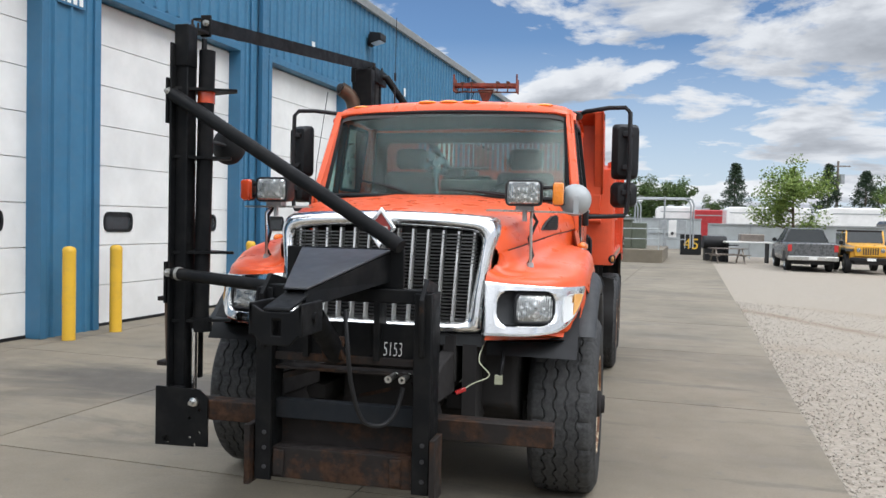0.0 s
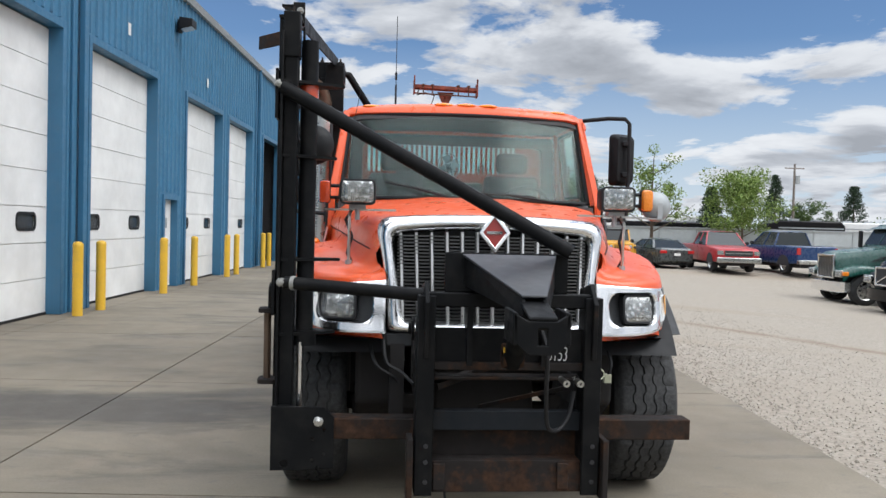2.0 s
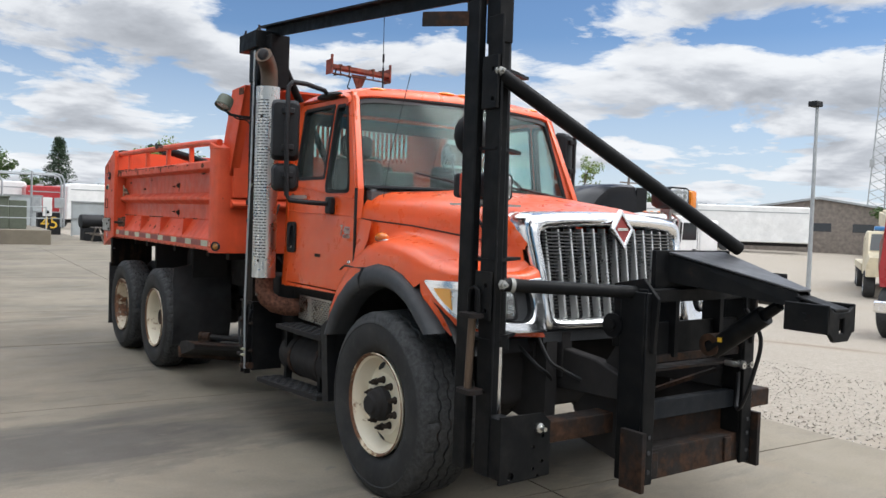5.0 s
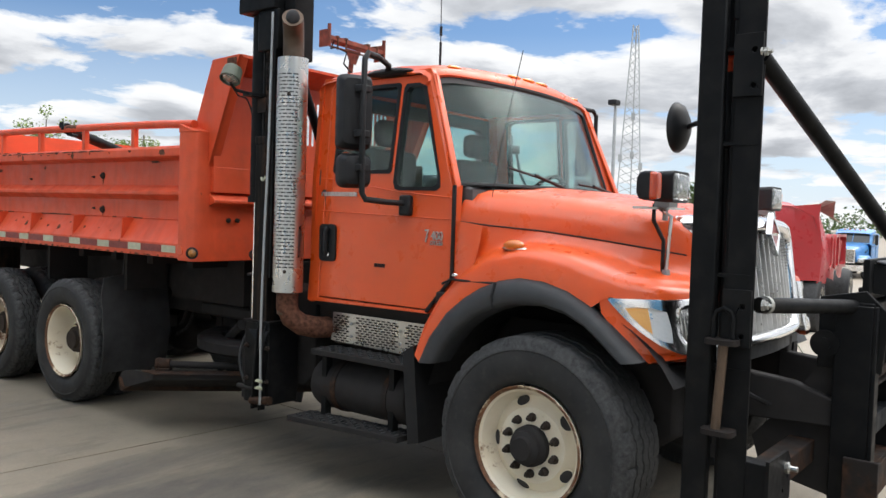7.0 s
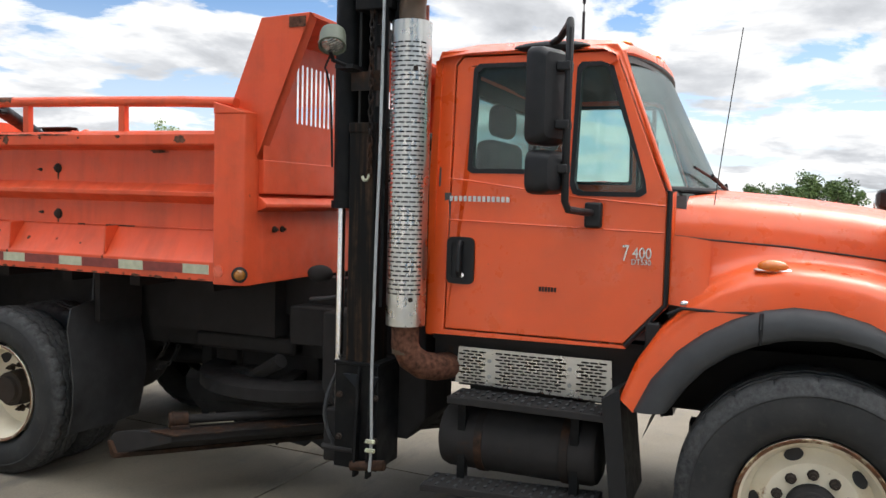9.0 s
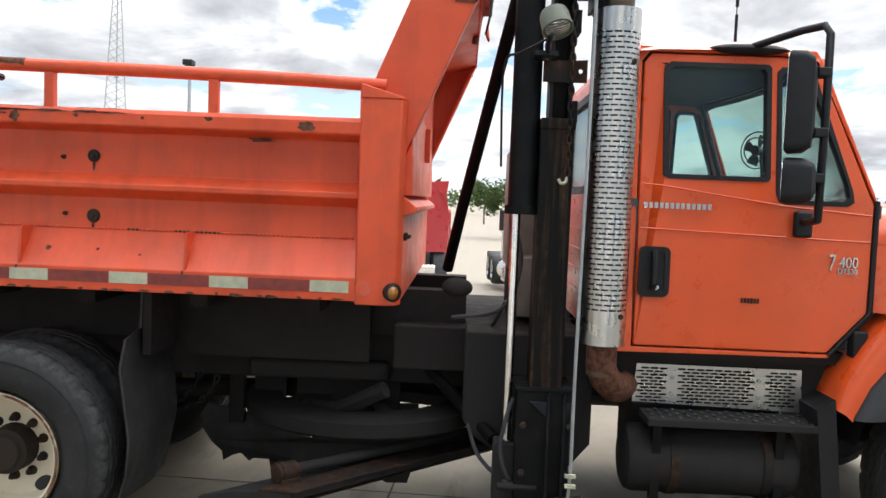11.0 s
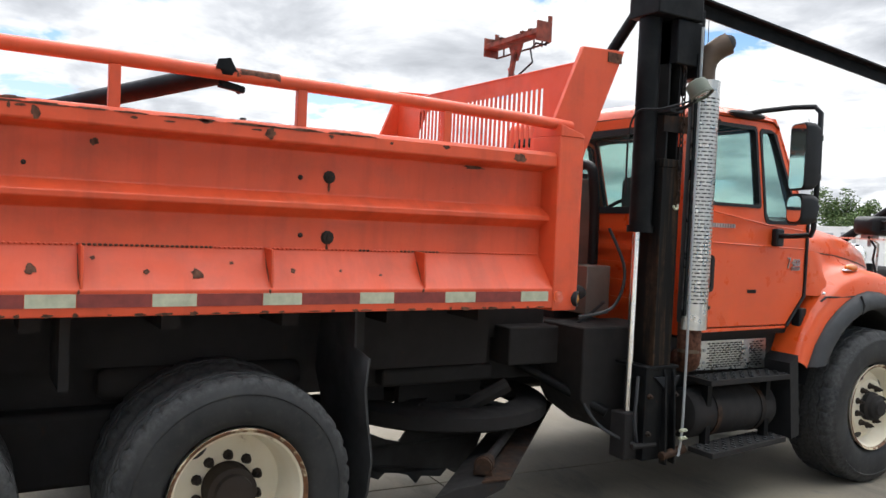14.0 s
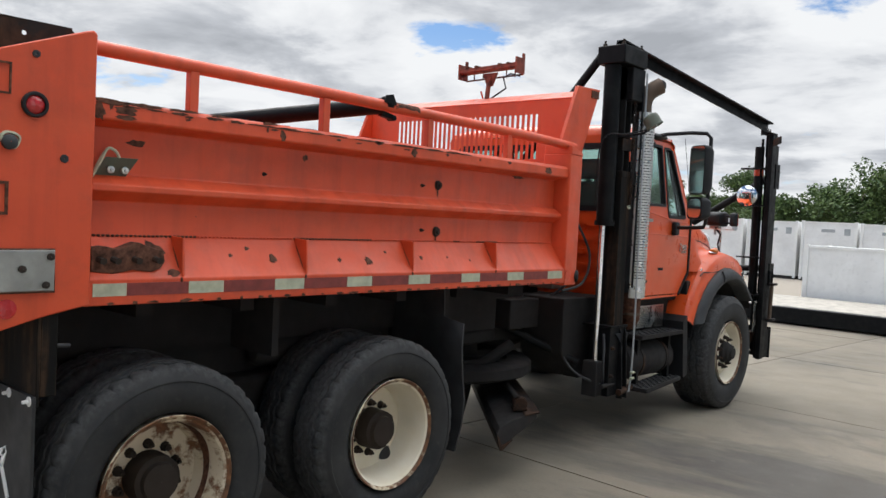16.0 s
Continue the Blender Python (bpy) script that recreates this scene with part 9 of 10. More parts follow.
    part("fifth_wheel", Mesh().box(-0.45, 0.45, 1.9, 2.8, 0.99, 1.10), M_DARK, v, bevel=0.04)
    wheel_pairs(v, (-2.75,), 0.51, 0.30, 2.20)
    wheel_pairs(v, (1.75, 3.05), 0.51, 0.58, 2.36)
    part("rear_mud_flap", Mesh().box(-1.15, -0.6, 3.62, 3.64, 0.25, 1.0).box(0.6, 1.15, 3.62, 3.64, 0.25, 1.0), M_PLASTIC, v)
    return v


P_GREY = mat_paint("grey_car_paint", (0.10, 0.105, 0.11), 0.25, chip_at=0.95, dirt_amount=0.1, coat=0.6, metal=0.3, bump=0.01)
P_YEL = mat_paint("yellow_car_paint", (0.72, 0.36, 0.02), 0.3, chip_at=0.95, dirt_amount=0.1, coat=0.5, bump=0.01)
P_SEDAN = mat_paint("grey_green_car_paint", (0.085, 0.095, 0.095), 0.25, chip_at=0.95, dirt_amount=0.1, coat=0.6, metal=0.4, bump=0.01)
P_RED = mat_paint("red_car_paint", (0.40, 0.025, 0.03), 0.3, chip_at=0.95, dirt_amount=0.15, coat=0.5, bump=0.01)
P_BLUE = mat_paint("dark_blue_car_paint", (0.012, 0.042, 0.13), 0.25, chip_at=0.95, dirt_amount=0.1, coat=0.6, bump=0.01)
P_GREEN = mat_paint("dark_green_truck_paint", (0.012, 0.07, 0.055), 0.25, chip_at=0.95, dirt_amount=0.1, coat=0.5, bump=0.01)
P_BLACK = mat_plain("black_truck_paint", (0.007, 0.007, 0.008), 0.16, vary=0.1, scale=3, bump=0.01, spec=0.22)
P_WHITE = mat_paint("white_truck_paint", (0.80, 0.80, 0.79), 0.3, chip_at=0.95, dirt=(0.5, 0.49, 0.46), dirt_amount=0.25, coat=0.4, bump=0.01)
P_LBLUE = mat_paint("light_blue_truck_paint", (0.05, 0.22, 0.52), 0.3, chip_at=0.95, dirt_amount=0.2, coat=0.4, bump=0.01)
P_CREAM = mat_paint("cream_truck_paint", (0.62, 0.54, 0.38), 0.45, chip_at=0.9, dirt_amount=0.3)
M_CARGLASS = mat_plain("dark_car_glass", (0.03, 0.035, 0.037), 0.06, vary=0.05, bump=0.0)



def stand(x, y, rz):
    """On the gravel at a place, turned by rz degrees."""
    return pose(x, y, ground_z(x, y), 0, 0, rz)


def level(x, y, z, rz):
    return pose(x, y, z, 0, 0, rz)


pickup("dark grey pickup truck parked tail-out by the fence", P_GREY, stand(8.75, 34.3, 178))
jeep("yellow off-road car with black roof", P_YEL, stand(11.0, 33.45, -4))
sedan("dark grey sedan parked tail-out", P_SEDAN, stand(13.55, 34.15, 184))
pickup("red pickup truck parked nose-out", P_RED, stand(15.95, 32.3, -6))
pickup("dark blue pickup truck with silver lower trim", P_BLUE, stand(18.9, 31.9, 184), high=1.95)
semi("dark green tractor unit with chrome grille", P_GREEN, level(18.7, 21.4, ground_z(16.4, 20.8), -93), grille="vertical")
semi("black tractor unit with tall sleeper cab", P_BLACK, level(18.45, 17.75, ground_z(15.8, 16.8), -92), sleeper=3.9, round_hood=0.22, bumper=P_BLACK, grille="cross")
semi("white day-cab tractor unit with chrome bumper", P_WHITE, level(16.75, 12.0, ground_z(14.1, 11.0), -93), grille="bars")
semi("white tractor unit with black grille bars", P_WHITE, level(21.0, 0.3, ground_z(18, 1.0), -86), grille="bars")
semi("light blue tractor unit with white bumper", P_LBLUE, level(50.0, 8.6, ground_z(45, 8), -90), grille="bars")


def wreck():
    """A red cab with torn, crumpled sheet metal."""
    v = thing("wrecked_truck", "crumpled red truck cab with torn roof and bare chassis", "truck", m=level(20.6, 4.9, ground_z(18, 5.0), -84) @ Matrix.Scale(1.42, 4))
    me = Mesh()
    n = 34
    rings = []
    for i in range(n + 1):
        y = -2.6 + 3.4 * i / n
        ring = []
        top = 2.08 + 0.30 * math.exp(-((i - 3) / 4.0) ** 2) - 0.008 * i
        for x, z in ((-1.05, 0.95), (-1.08, 1.3), (-1.06, 1.7), (-0.95, top - 0.12), (-0.5, top), (0, top + 0.05), (0.5, top - 0.05), (0.95, top - 0.2), (1.06, 1.6), (1.08, 1.3), (1.05, 0.95)):
            d = noise.noise_vector(Vector((x * 1.7, y * 1.7, z * 1.7))) * 0.13 + noise.noise_vector(Vector((x * 5, y * 5, z * 5))) * 0.06
            ring.append(Vector((x, y, z)) + d)
        rings.append(ring)
    me.loft(rings, False, False)
    part("crumpled_cab", me, P_RED, v, angle=20)
    part("nose_panel", Mesh().loft([[Vector((x, -2.62 - 0.06 * math.sin(4 * x + z), z)) + noise.noise_vector(Vector((x * 3, z * 3, 1))) * 0.08 for x in (-1.04, -0.6, -0.2, 0.2, 0.6, 1.04)] for z in (0.95, 1.3, 1.65, 2.0, 2.3)]), P_RED, v, angle=20)
    part("torn_liner", Mesh().loft([[Vector((x, y, 2.15 + 0.25 * math.sin(3 * x + y))) + noise.noise_vector(Vector((x, y, 3))) * 0.2 for x in (-1.0, -0.5, 0, 0.5, 1.0)] for y in (-1.6, -0.8, 0.0, 0.7)]), M_DECK, v, angle=20)
    for y0, y1 in ((-2.1, -1.35), (-1.2, -0.45), (-0.3, 0.45)):
        part("pressed_panel", Mesh().plate(rounded(y0, y1, 1.12, 1.78, 0.10), [rounded(y0 + 0.05, y1 - 0.05, 1.17, 1.73, 0.08)], lambda u, w: (1.13 + 0.03 * math.sin(5 * u), u, w), lambda u, w: (1.04, u, w)), P_RED, v)
    part("frame", Mesh().box(-0.45, 0.45, -3.0, 3.2, 0.62, 0.90), M_DARK, v)
    part("engine", Mesh().box(-0.5, 0.5, -3.0, -2.2, 0.6, 1.4), M_DARK, v, bevel=0.06)
    part("bumper", Mesh().box(-0.9, 0.8, -3.25, -3.1, 0.55, 0.75), M_CHROME, v, bevel=0.03)
    wheel_pairs(v, (-2.2,), 0.51, 0.30, 2.15)
    wheel_pairs(v, (1.8,), 0.51, 0.58, 2.3)
    return v


wreck()


def crane_truck():
    v = thing("crane_truck", "cream crane truck with folded boom", "truck", m=level(34.5, 14.2, ground_z(30, 14), -60) @ Matrix.Scale(1.15, 4))
    part("cab", Mesh().loft([[(-1.1, y, 0.8), (-1.1, y, z - 0.3), (-1.0, y, z), (1.0, y, z), (1.1, y, z - 0.3), (1.1, y, 0.8)] for y, z in ((-3.2, 1.5), (-2.2, 1.65), (-2.1, 1.7), (-1.6, 2.45), (-0.4, 2.5))], caps=True), P_CREAM, v, angle=40)
    part("windshield", Mesh().add([(-0.95, -2.08, 1.76), (0.95, -2.08, 1.76), (0.9, -1.66, 2.38), (-0.9, -1.66, 2.38)], [(0, 1, 2, 3)]), M_CARGLASS, v)
    for s in (-1, 1):
        part("side_window", Mesh().box(s * 1.08, s * 1.10, -1.5, -0.6, 1.7, 2.2), M_CARGLASS, v)
    part("deck", Mesh().box(-1.15, 1.15, -0.3, 5.5, 0.9, 1.2), P_CREAM, v, bevel=0.03)
    part("machinery_house", Mesh().box(-0.9, 0.9, 1.0, 3.0, 1.2, 2.4), P_CREAM, v, bevel=0.05)
    part("boom", Mesh().beam((0, -4.2, 2.55), (0, 5.0, 3.1), 0.55, 0.6).beam((0, 4.0, 3.3), (0, -2.5, 2.9), 0.4, 0.35), P_CREAM, v, bevel=0.03)
    part("roof_lights", Mesh().box(-0.8, 0.8, -1.5, -1.2, 2.52, 2.68), P_LBLUE, v, bevel=0.04)
    part("grille", Mesh().box(-0.6, 0.6, -3.23, -3.2, 0.85, 1.35), M_SHADE, v)
    wheel_pairs(v, (-2.4, 2.8, 4.2), 0.51, 0.4, 2.3)
    return v


crane_truck()

# ---- yard furniture by the fence ----
def fence_run(name_label, pts, h, step=2.4):
    f = thing("fence", name_label, "fence", "grey metal fences")
    for (x0, y0), (x1, y1) in zip(pts, pts[1:]):
        d = Vector((x1 - x0, y1 - y0, 0))
        n = max(1, round(d.length / step))
        for k in range(n):
            a, b = Vector((x0, y0, 0)) + d * (k / n), Vector((x0, y0, 0)) + d * ((k + 1) / n)
            part("post", Mesh().beam(a + Vector((0, 0, -0.05)), a + Vector((0, 0, h + 0.05)), 0.09, 0.09, (0, 1, 0)), M_GREYMETAL, f)
            part("panel", Mesh().beam((a + b) / 2 + Vector((0, 0, 0.06)), (a + b) / 2 + Vector((0, 0, h)), (b - a).length - 0.10, 0.03, d.cross(Vector((0, 0, 1)))), M_FENCE, f)
            part("rail", Mesh().beam(a + Vector((0, -0.05, h)), b + Vector((0, -0.05, h)), 0.06, 0.08), M_GREYMETAL, f)
            part("rail", Mesh().beam(a + Vector((0, -0.05, h * 0.52)), b + Vector((0, -0.05, h * 0.52)), 0.04, 0.06), M_GREYMETAL, f)
    return f


fence_run("tall grey sheet-metal yard fence with rails", [(-1.5, 61.0), (6.2, 59.0)], 2.35)
fence_run("long grey sheet-metal fence behind the parked cars", [(5.6, 45.5), (24.0, 42.5), (46.0, 41.0)], 1.95)

sign = thing("number_sign", "black board with large yellow number", "sign", m=pose(4.75, 47.6, -0.045, 0, 0, 4))
part("board", Mesh().box(-0.62, 0.62, -0.12, 0.30, 0.0, 1.32), M_PLASTIC, sign, bevel=0.02)
lettering("figures", "45", 0.95, M_YELLOW, sign, Matrix.Translation((0, -0.125, 0.70)) @ Matrix.Rotation(radians(90), 4, "X"), 0.003)


def picnic():
    t = thing("picnic_table", "weathered wooden picnic table with benches", "table", m=pose(5.9, 37.6, -0.045, 0, 0, 10))
    for k in range(5):
        part("top_board", Mesh().box(-0.9, 0.9, -0.36 + k * 0.145, -0.36 + k * 0.145 + 0.135, 0.72, 0.76), M_BEIGE, t)
    for s in (-1, 1):
        part("bench", Mesh().box(-0.9, 0.9, s * 0.62, s * 0.88, 0.42, 0.46), M_BEIGE, t)
        part("leg_frame", Mesh().beam((s * 0.65, -0.75, 0), (s * 0.65, -0.2, 0.72), 0.05, 0.09).beam((s * 0.65, 0.75, 0), (s * 0.65, 0.2, 0.72), 0.05, 0.09).beam((s * 0.65, -0.85, 0.40), (s * 0.65, 0.85, 0.40), 0.05, 0.09), M_BEIGE, t)
    g = thing("smoker_grill", "black barrel smoker grill on legs", "grill", m=pose(5.6, 39.4, -0.045, 0, 0, 8))
    part("barrel", Mesh().lathe([(0.001, -0.6), (0.33, -0.58), (0.35, -0.5), (0.35, 0.5), (0.33, 0.58), (0.001, 0.6)], (-0.2, 0, 1.0), "x", 20), M_PLASTIC, g)
    part("stand", Mesh().box(-0.7, 0.3, -0.25, 0.25, 0.0, 0.66), M_PLASTIC, g)
    part("shelf", Mesh().box(0.4, 1.0, -0.2, 0.2, 0.85, 0.90), M_PLASTIC, g)
    b = thing("folding_table", "white folding table with a box on it", "table", m=pose(7.2, 39.2, -0.045, 0, 0, 6))
    part("top", Mesh().box(-1.4, 1.0, -0.4, 0.4, 1.02, 1.10), M_WHITE, b, bevel=0.01)
    for s in (-1.2, 0.8):
        part("leg", Mesh().box(s - 0.03, s + 0.03, -0.3, 0.3, 0.0, 1.02), M_PLASTIC, b)
    part("cooler", Mesh().box(-0.6, 0.6, -0.28, 0.28, 1.10, 1.48), M_BEIGE, b, bevel=0.04)


picnic()


# ---- trailers and sheds beyond the fences ----
def camper(label, m, L, h, paint=None, slant=0.6):
    v = thing("trailer", label, "trailer", m=m)
    part("shell", Mesh().prism([(-L / 2, 0.7), (-L / 2 + slant * 0.2, h - 0.2), (-L / 2 + slant, h), (L / 2 - slant * 0.3, h), (L / 2, h - 0.3), (L / 2, 0.7)], "y", -1.2, 1.2), paint or P_WHITE, v, bevel=0.08)
    for s in (-0.9, 0.2, 1.1):
        part("wheel", Mesh().lathe([(0.12, 0.0), (0.38, 0.0), (0.38, 0.25), (0.12, 0.25)], (s, -1.15, 0.38), "y", 18), M_TYRE, v)
    part("roof_vent", Mesh().box(-0.6, -0.1, -0.3, 0.3, h, h + 0.15), M_GREYMETAL, v, bevel=0.02)
    part("roof_vent", Mesh().box(0.8, 1.3, -0.3, 0.3, h, h + 0.12), M_GREYMETAL, v, bevel=0.02)
    part("trim_line", Mesh().box(-L / 2 + slant, L / 2 - 0.1, -1.215, -1.2, h - 0.5, h - 0.42), M_GREYMETAL, v)
    part("frame", Mesh().box(-L / 2, L / 2, -0.9, 0.9, 0.45, 0.70), M_DARK, v)
    return v


camper("long white box trailer behind the fence", pose(11.2, 62.5, 0, 0, 0, 2), 6.2, 3.4, slant=0.3)
camper("white travel trailer with sloped end", pose(17.3, 62.0, 0, 0, 0, -3), 5.4, 3.45, slant=1.2)
camper("white trailer behind the fence", pose(21.5, 54.0, 0, 0, 0, 12), 6.0, 2.9)
camper("white box trailer behind the fence", pose(34.0, 50.5, 0, 0, 0, -22), 9.0, 2.65)
camper("dark trailer stacked behind the fence", pose(19.5, 47.5, 0, 0, 0, 0), 8.0, 2.35, P_BLACK, 0.2)
camper("dark covered trailer behind the fence", pose(27.5, 46.0, 0, 0, 0, -10), 5.0, 2.6, P_BLACK, 0.8)
camper("red truck body behind the fence", pose(7.4, 66.0, 0, 0, 0, 0), 3.0, 3.2, P_RED, 0.2)
camper("white van body behind the fence", pose(4.6, 68.0, 0, 0, 0, 0), 3.4, 3.5, slant=0.5)
camper("long white freight trailer beyond the tractor units", pose(50.0, 36.0, 0, 0, 0, -38), 15.0, 3.5, slant=0.1)

hall = thing("warehouse", "low beige metal warehouse beyond the yard", "building", m=pose(66.0, 36.0, -0.9, 0, 0, -60))
part("wall", Mesh().box(-9, 9, -5, 5, 0, 3.9).prism([(-9, 3.9), (9, 3.9), (0, 5.3)], "y", -5, 5), M_BEIGE, hall)
part("roof", Mesh().prism([(-9.4, 3.85), (0, 5.32), (9.4, 3.85), (9.4, 4.0), (0, 5.5), (-9.4, 4.0)], "y", -5.3, 5.3), M_GREYMETAL, hall)
for k in range(5):
    part("window", Mesh().box(-7 + k * 3.2, -5.4 + k * 3.2, -5.03, -5.0, 2.6, 3.3), M_SMOKE, hall)


def lattice_mast(x, y, h):
    v = thing("radio_mast", "tall grey lattice radio mast", "mast", m=pose(x, y, 0, 0, 0, 20))
    w0, w1 = 2.6, 0.5
    legs = []
    for k in range(3):
        a = radians(120 * k)
        legs.append((Vector((w0 * math.cos(a), w0 * math.sin(a), 0)), Vector((w1 * math.cos(a), w1 * math.sin(a), h))))
        part("leg", Mesh().tube([legs[-1][0], legs[-1][1]], 0.10, 6), M_GREYMETAL, v)
    n = 26
    for i in range(n):
        t0, t1 = i / n, (i + 1) / n
        for k in range(3):
            a, b = legs[k], legs[(k + 1) % 3]
            p, q = a[0].lerp(a[1], t0), b[0].lerp(b[1], t1)
            part("brace", Mesh().tube([p, q], 0.05, 4), M_GREYMETAL, v)
    for t, k in ((0.55, 0), (0.34, 1), (0.30, 2), (0.36, 0)):
        p = legs[k][0].lerp(legs[k][1], t)
        part("antenna_panel", Mesh().box(p.x - 0.3, p.x + 0.3, p.y - 0.3, p.y + 0.3, p.z, p.z + 1.2), M_GREYMETAL, v)


lattice_mast(121.8, 58.0, 34.5)


def light_pole(x, y, h, label="grey steel yard light pole"):
    v = thing("street_lamp", label, "lamp post", m=pose(x, y, ground_z(x, y)))
    part("pole", Mesh().tube([(0, 0, 0), (0, 0, h)], 0.09, 10, 0.06), M_GREYMETAL, v)
    part("lamp_head", Mesh().box(-0.35, 0.1, -0.18, 0.18, h - 0.05, h + 0.16), M_PLASTIC, v, bevel=0.03)


light_pole(25.9, 13.2, 7.6)
light_pole(-1.25, 60.0, 6.9)
light_pole(53.2, -11.5, 8.4)


def utility_pole(x, y, h):
    v = thing("utility_pole", "weathered wooden utility pole with crossarm", "utility pole", m=pose(x, y, 0))
    part("pole", Mesh().tube([(0, 0, 0), (0, 0, h)], 0.16, 8, 0.11), M_BEIGE, v)
    part("crossarm", Mesh().beam((-1.1, 0, h - 0.5), (1.1, 0, h - 0.5), 0.1, 0.12), M_BEIGE, v)
    part("transformer", Mesh().lathe([(0.001, h - 2.2), (0.28, h - 2.2), (0.28, h - 1.3), (0.001, h - 1.3)], (0.35, 0, 0), "z", 12), M_GREYMETAL, v)


utility_pole(20.3, 80.5, 8.5)
utility_pole(45.4, 80.0, 9.5)
utility_pole(52.0, 46.0, 6.0)


# ---- electrical yard on the raised pad ----
def build_pad():
    pad = thing("concrete_pad", "raised concrete pad with weathered edge", "pad", m=YARD @ pose(0.6, 34.6, 0))
    part("block", Mesh().box(0.0, 6.4, 0.0, 9.0, -0.05, 0.62), M_CONCRETE, pad, bevel=0.03)
    tr = thing("transformer", "olive green pad-mounted transformer cabinet", "transformer", m=YARD @ pose(4.6, 36.4, 0.62))
    part("cabinet", Mesh().box(-0.85, 0.85, -0.6, 0.6, 0.0, 1.35), M_OLIVE, tr, bevel=0.03)
    part("lid", Mesh().box(-0.9, 0.9, -0.65, 0.65, 1.35, 1.42), M_OLIVE, tr, bevel=0.02)
    for k in range(9):
        part("fin", Mesh().box(-0.35 + k * 0.06, -0.33 + k * 0.06, -0.66, -0.6, 0.25, 1.15), M_SHADE, tr)
    part("side_cabinet", Mesh().box(0.85, 1.55, -0.5, 0.5, 0.0, 1.25), M_OLIVE, tr, bevel=0.03)
    sw = thing("switch_cabinet", "dark grey steel switch cabinet", "cabinet", m=YARD @ pose(0.5, 35.6, 0.62))
    part("body", Mesh().box(-0.3, 0.5, -0.4, 0.4, 0.0, 1.55), M_FRAMEGREY, sw, bevel=0.02)
    for x in (1.9, 3.5, 7.3):
        b = thing("meter_bank", "grey electric meter boxes on a frame", "meter box", "meter boxes on the pad", m=YARD @ pose(x, 39.5, 0.62))
        part("back_frame", Mesh().beam((-0.7, 0, 0.75), (0.7, 0, 0.75), 0.05, 0.05).beam((-0.7, 0, 0.45), (0.7, 0, 0.45), 0.05, 0.05).beam((-0.65, 0, 0), (-0.65, 0, 1.5), 0.05, 0.05, (0, 1, 0)).beam((0.65, 0, 0), (0.65, 0, 1.5), 0.05, 0.05, (0, 1, 0)), M_GREYMETAL, b)
        for dx, z0, z1 in ((-0.5, 0.95, 1.45), (0.0, 0.55, 1.45), (0.5, 0.95, 1.45)):
            part("box", Mesh().box(dx - 0.2, dx + 0.2, -0.16, -0.02, z0, z1), M_WHITE if dx == 0 else M_GREYMETAL, b, bevel=0.015)
            if dx == 0:
                part("meter", Mesh().lathe([(0.08, 0.0), (0.08, 0.05), (0.05, 0.08), (0.001, 0.085)], (dx, -0.16, 0.75), "y", 14, -1), M_SHADE, b)
    cd = thing("conduit_rack", "grey overhead conduit run on posts", "conduit", m=YARD @ pose(0.0, 41.5, 0.0))
    for k, x1 in enumerate((2.6, 2.75, 2.9, 5.2, 5.35, 5.5, 8.2, 8.35)):
        z = 3.1 + 0.07 * (k % 4)
        part("conduit", Mesh().tube([(0.0, 0.1 * k, z), (x1 - 0.35, 0.1 * k, z), (x1 - 0.12, 0.1 * k, z - 0.08), (x1, 0.1 * k, z - 0.35), (x1, 0.1 * k, 0.6)], 0.045, 8), M_GREYMETAL, cd)
    for x in (1.4, 4.0, 6.8):
        part("post", Mesh().tube([(x, 0.3, 0.6), (x, 0.3, 3.4)], 0.05, 8), M_GREYMETAL, cd)
    bs = thing("wall_sign", "small blue and white sign on a post", "sign", m=YARD @ pose(0.9, 38.5, 0.62))
    part("post", Mesh().tube([(0, 0, 0), (0, 0, 1.9)], 0.03, 8), M_GREYMETAL, bs)
    part("board", Mesh().box(-0.35, 0.35, -0.03, 0.0, 1.2, 2.0), P_LBLUE, bs)
    for z in (1.35, 1.55, 1.75):
        part("text_bar", Mesh().box(-0.25, 0.25, -0.036, -0.03, z, z + 0.06), M_WHITE, bs)
    rl = thing("guard_rail", "blue-grey pipe railing round the pad", "railing", m=YARD @ pose(0.6, 34.7, 0.62))
    for x in (1.8, 4.0, 6.2):
        part("post", Mesh().tube([(x, 0, 0), (x, 0, 1.0)], 0.022, 8), M_FENCE, rl)
    for z in (0.5, 0.98):
        part("rail", Mesh().tube([(1.8, 0, z), (6.2, 0, z)], 0.020, 8), M_FENCE, rl)


build_pad()

# ---- storage yard on the other side ----
deck = thing("flatbed_deck", "low black flatbed deck with pale plank top", "trailer", m=pose(1.9, -8.3, -0.045, 0, 0, 178.5))
part("side_beam", Mesh().box(-1.0, 6.0, 0.0, 0.14, 0.08, 0.375), M_BLACK, deck, bevel=0.01)
part("side_beam", Mesh().box(-1.0, 6.0, 3.12, 3.26, 0.08, 0.375), M_BLACK, deck, bevel=0.01)
for k in range(18):
    part("deck_plank", Mesh().box(-1.0, 6.0, 0.148 + k * 0.165, 0.148 + k * 0.165 + 0.159, 0.34, 0.385), M_DECK, deck)
for k in range(4):
    part("cross_beam", Mesh().box(-0.8 + k * 1.8, -0.7 + k * 1.8, 0.14, 3.12, 0.12, 0.335), M_BLACK, deck)
part("support_block", Mesh().box(0.2, 0.9, 0.3, 2.9, 0.0, 0.115), M_DARK, deck)
part("support_block", Mesh().box(4.6, 5.3, 0.3, 2.9, 0.0, 0.115), M_DARK, deck)
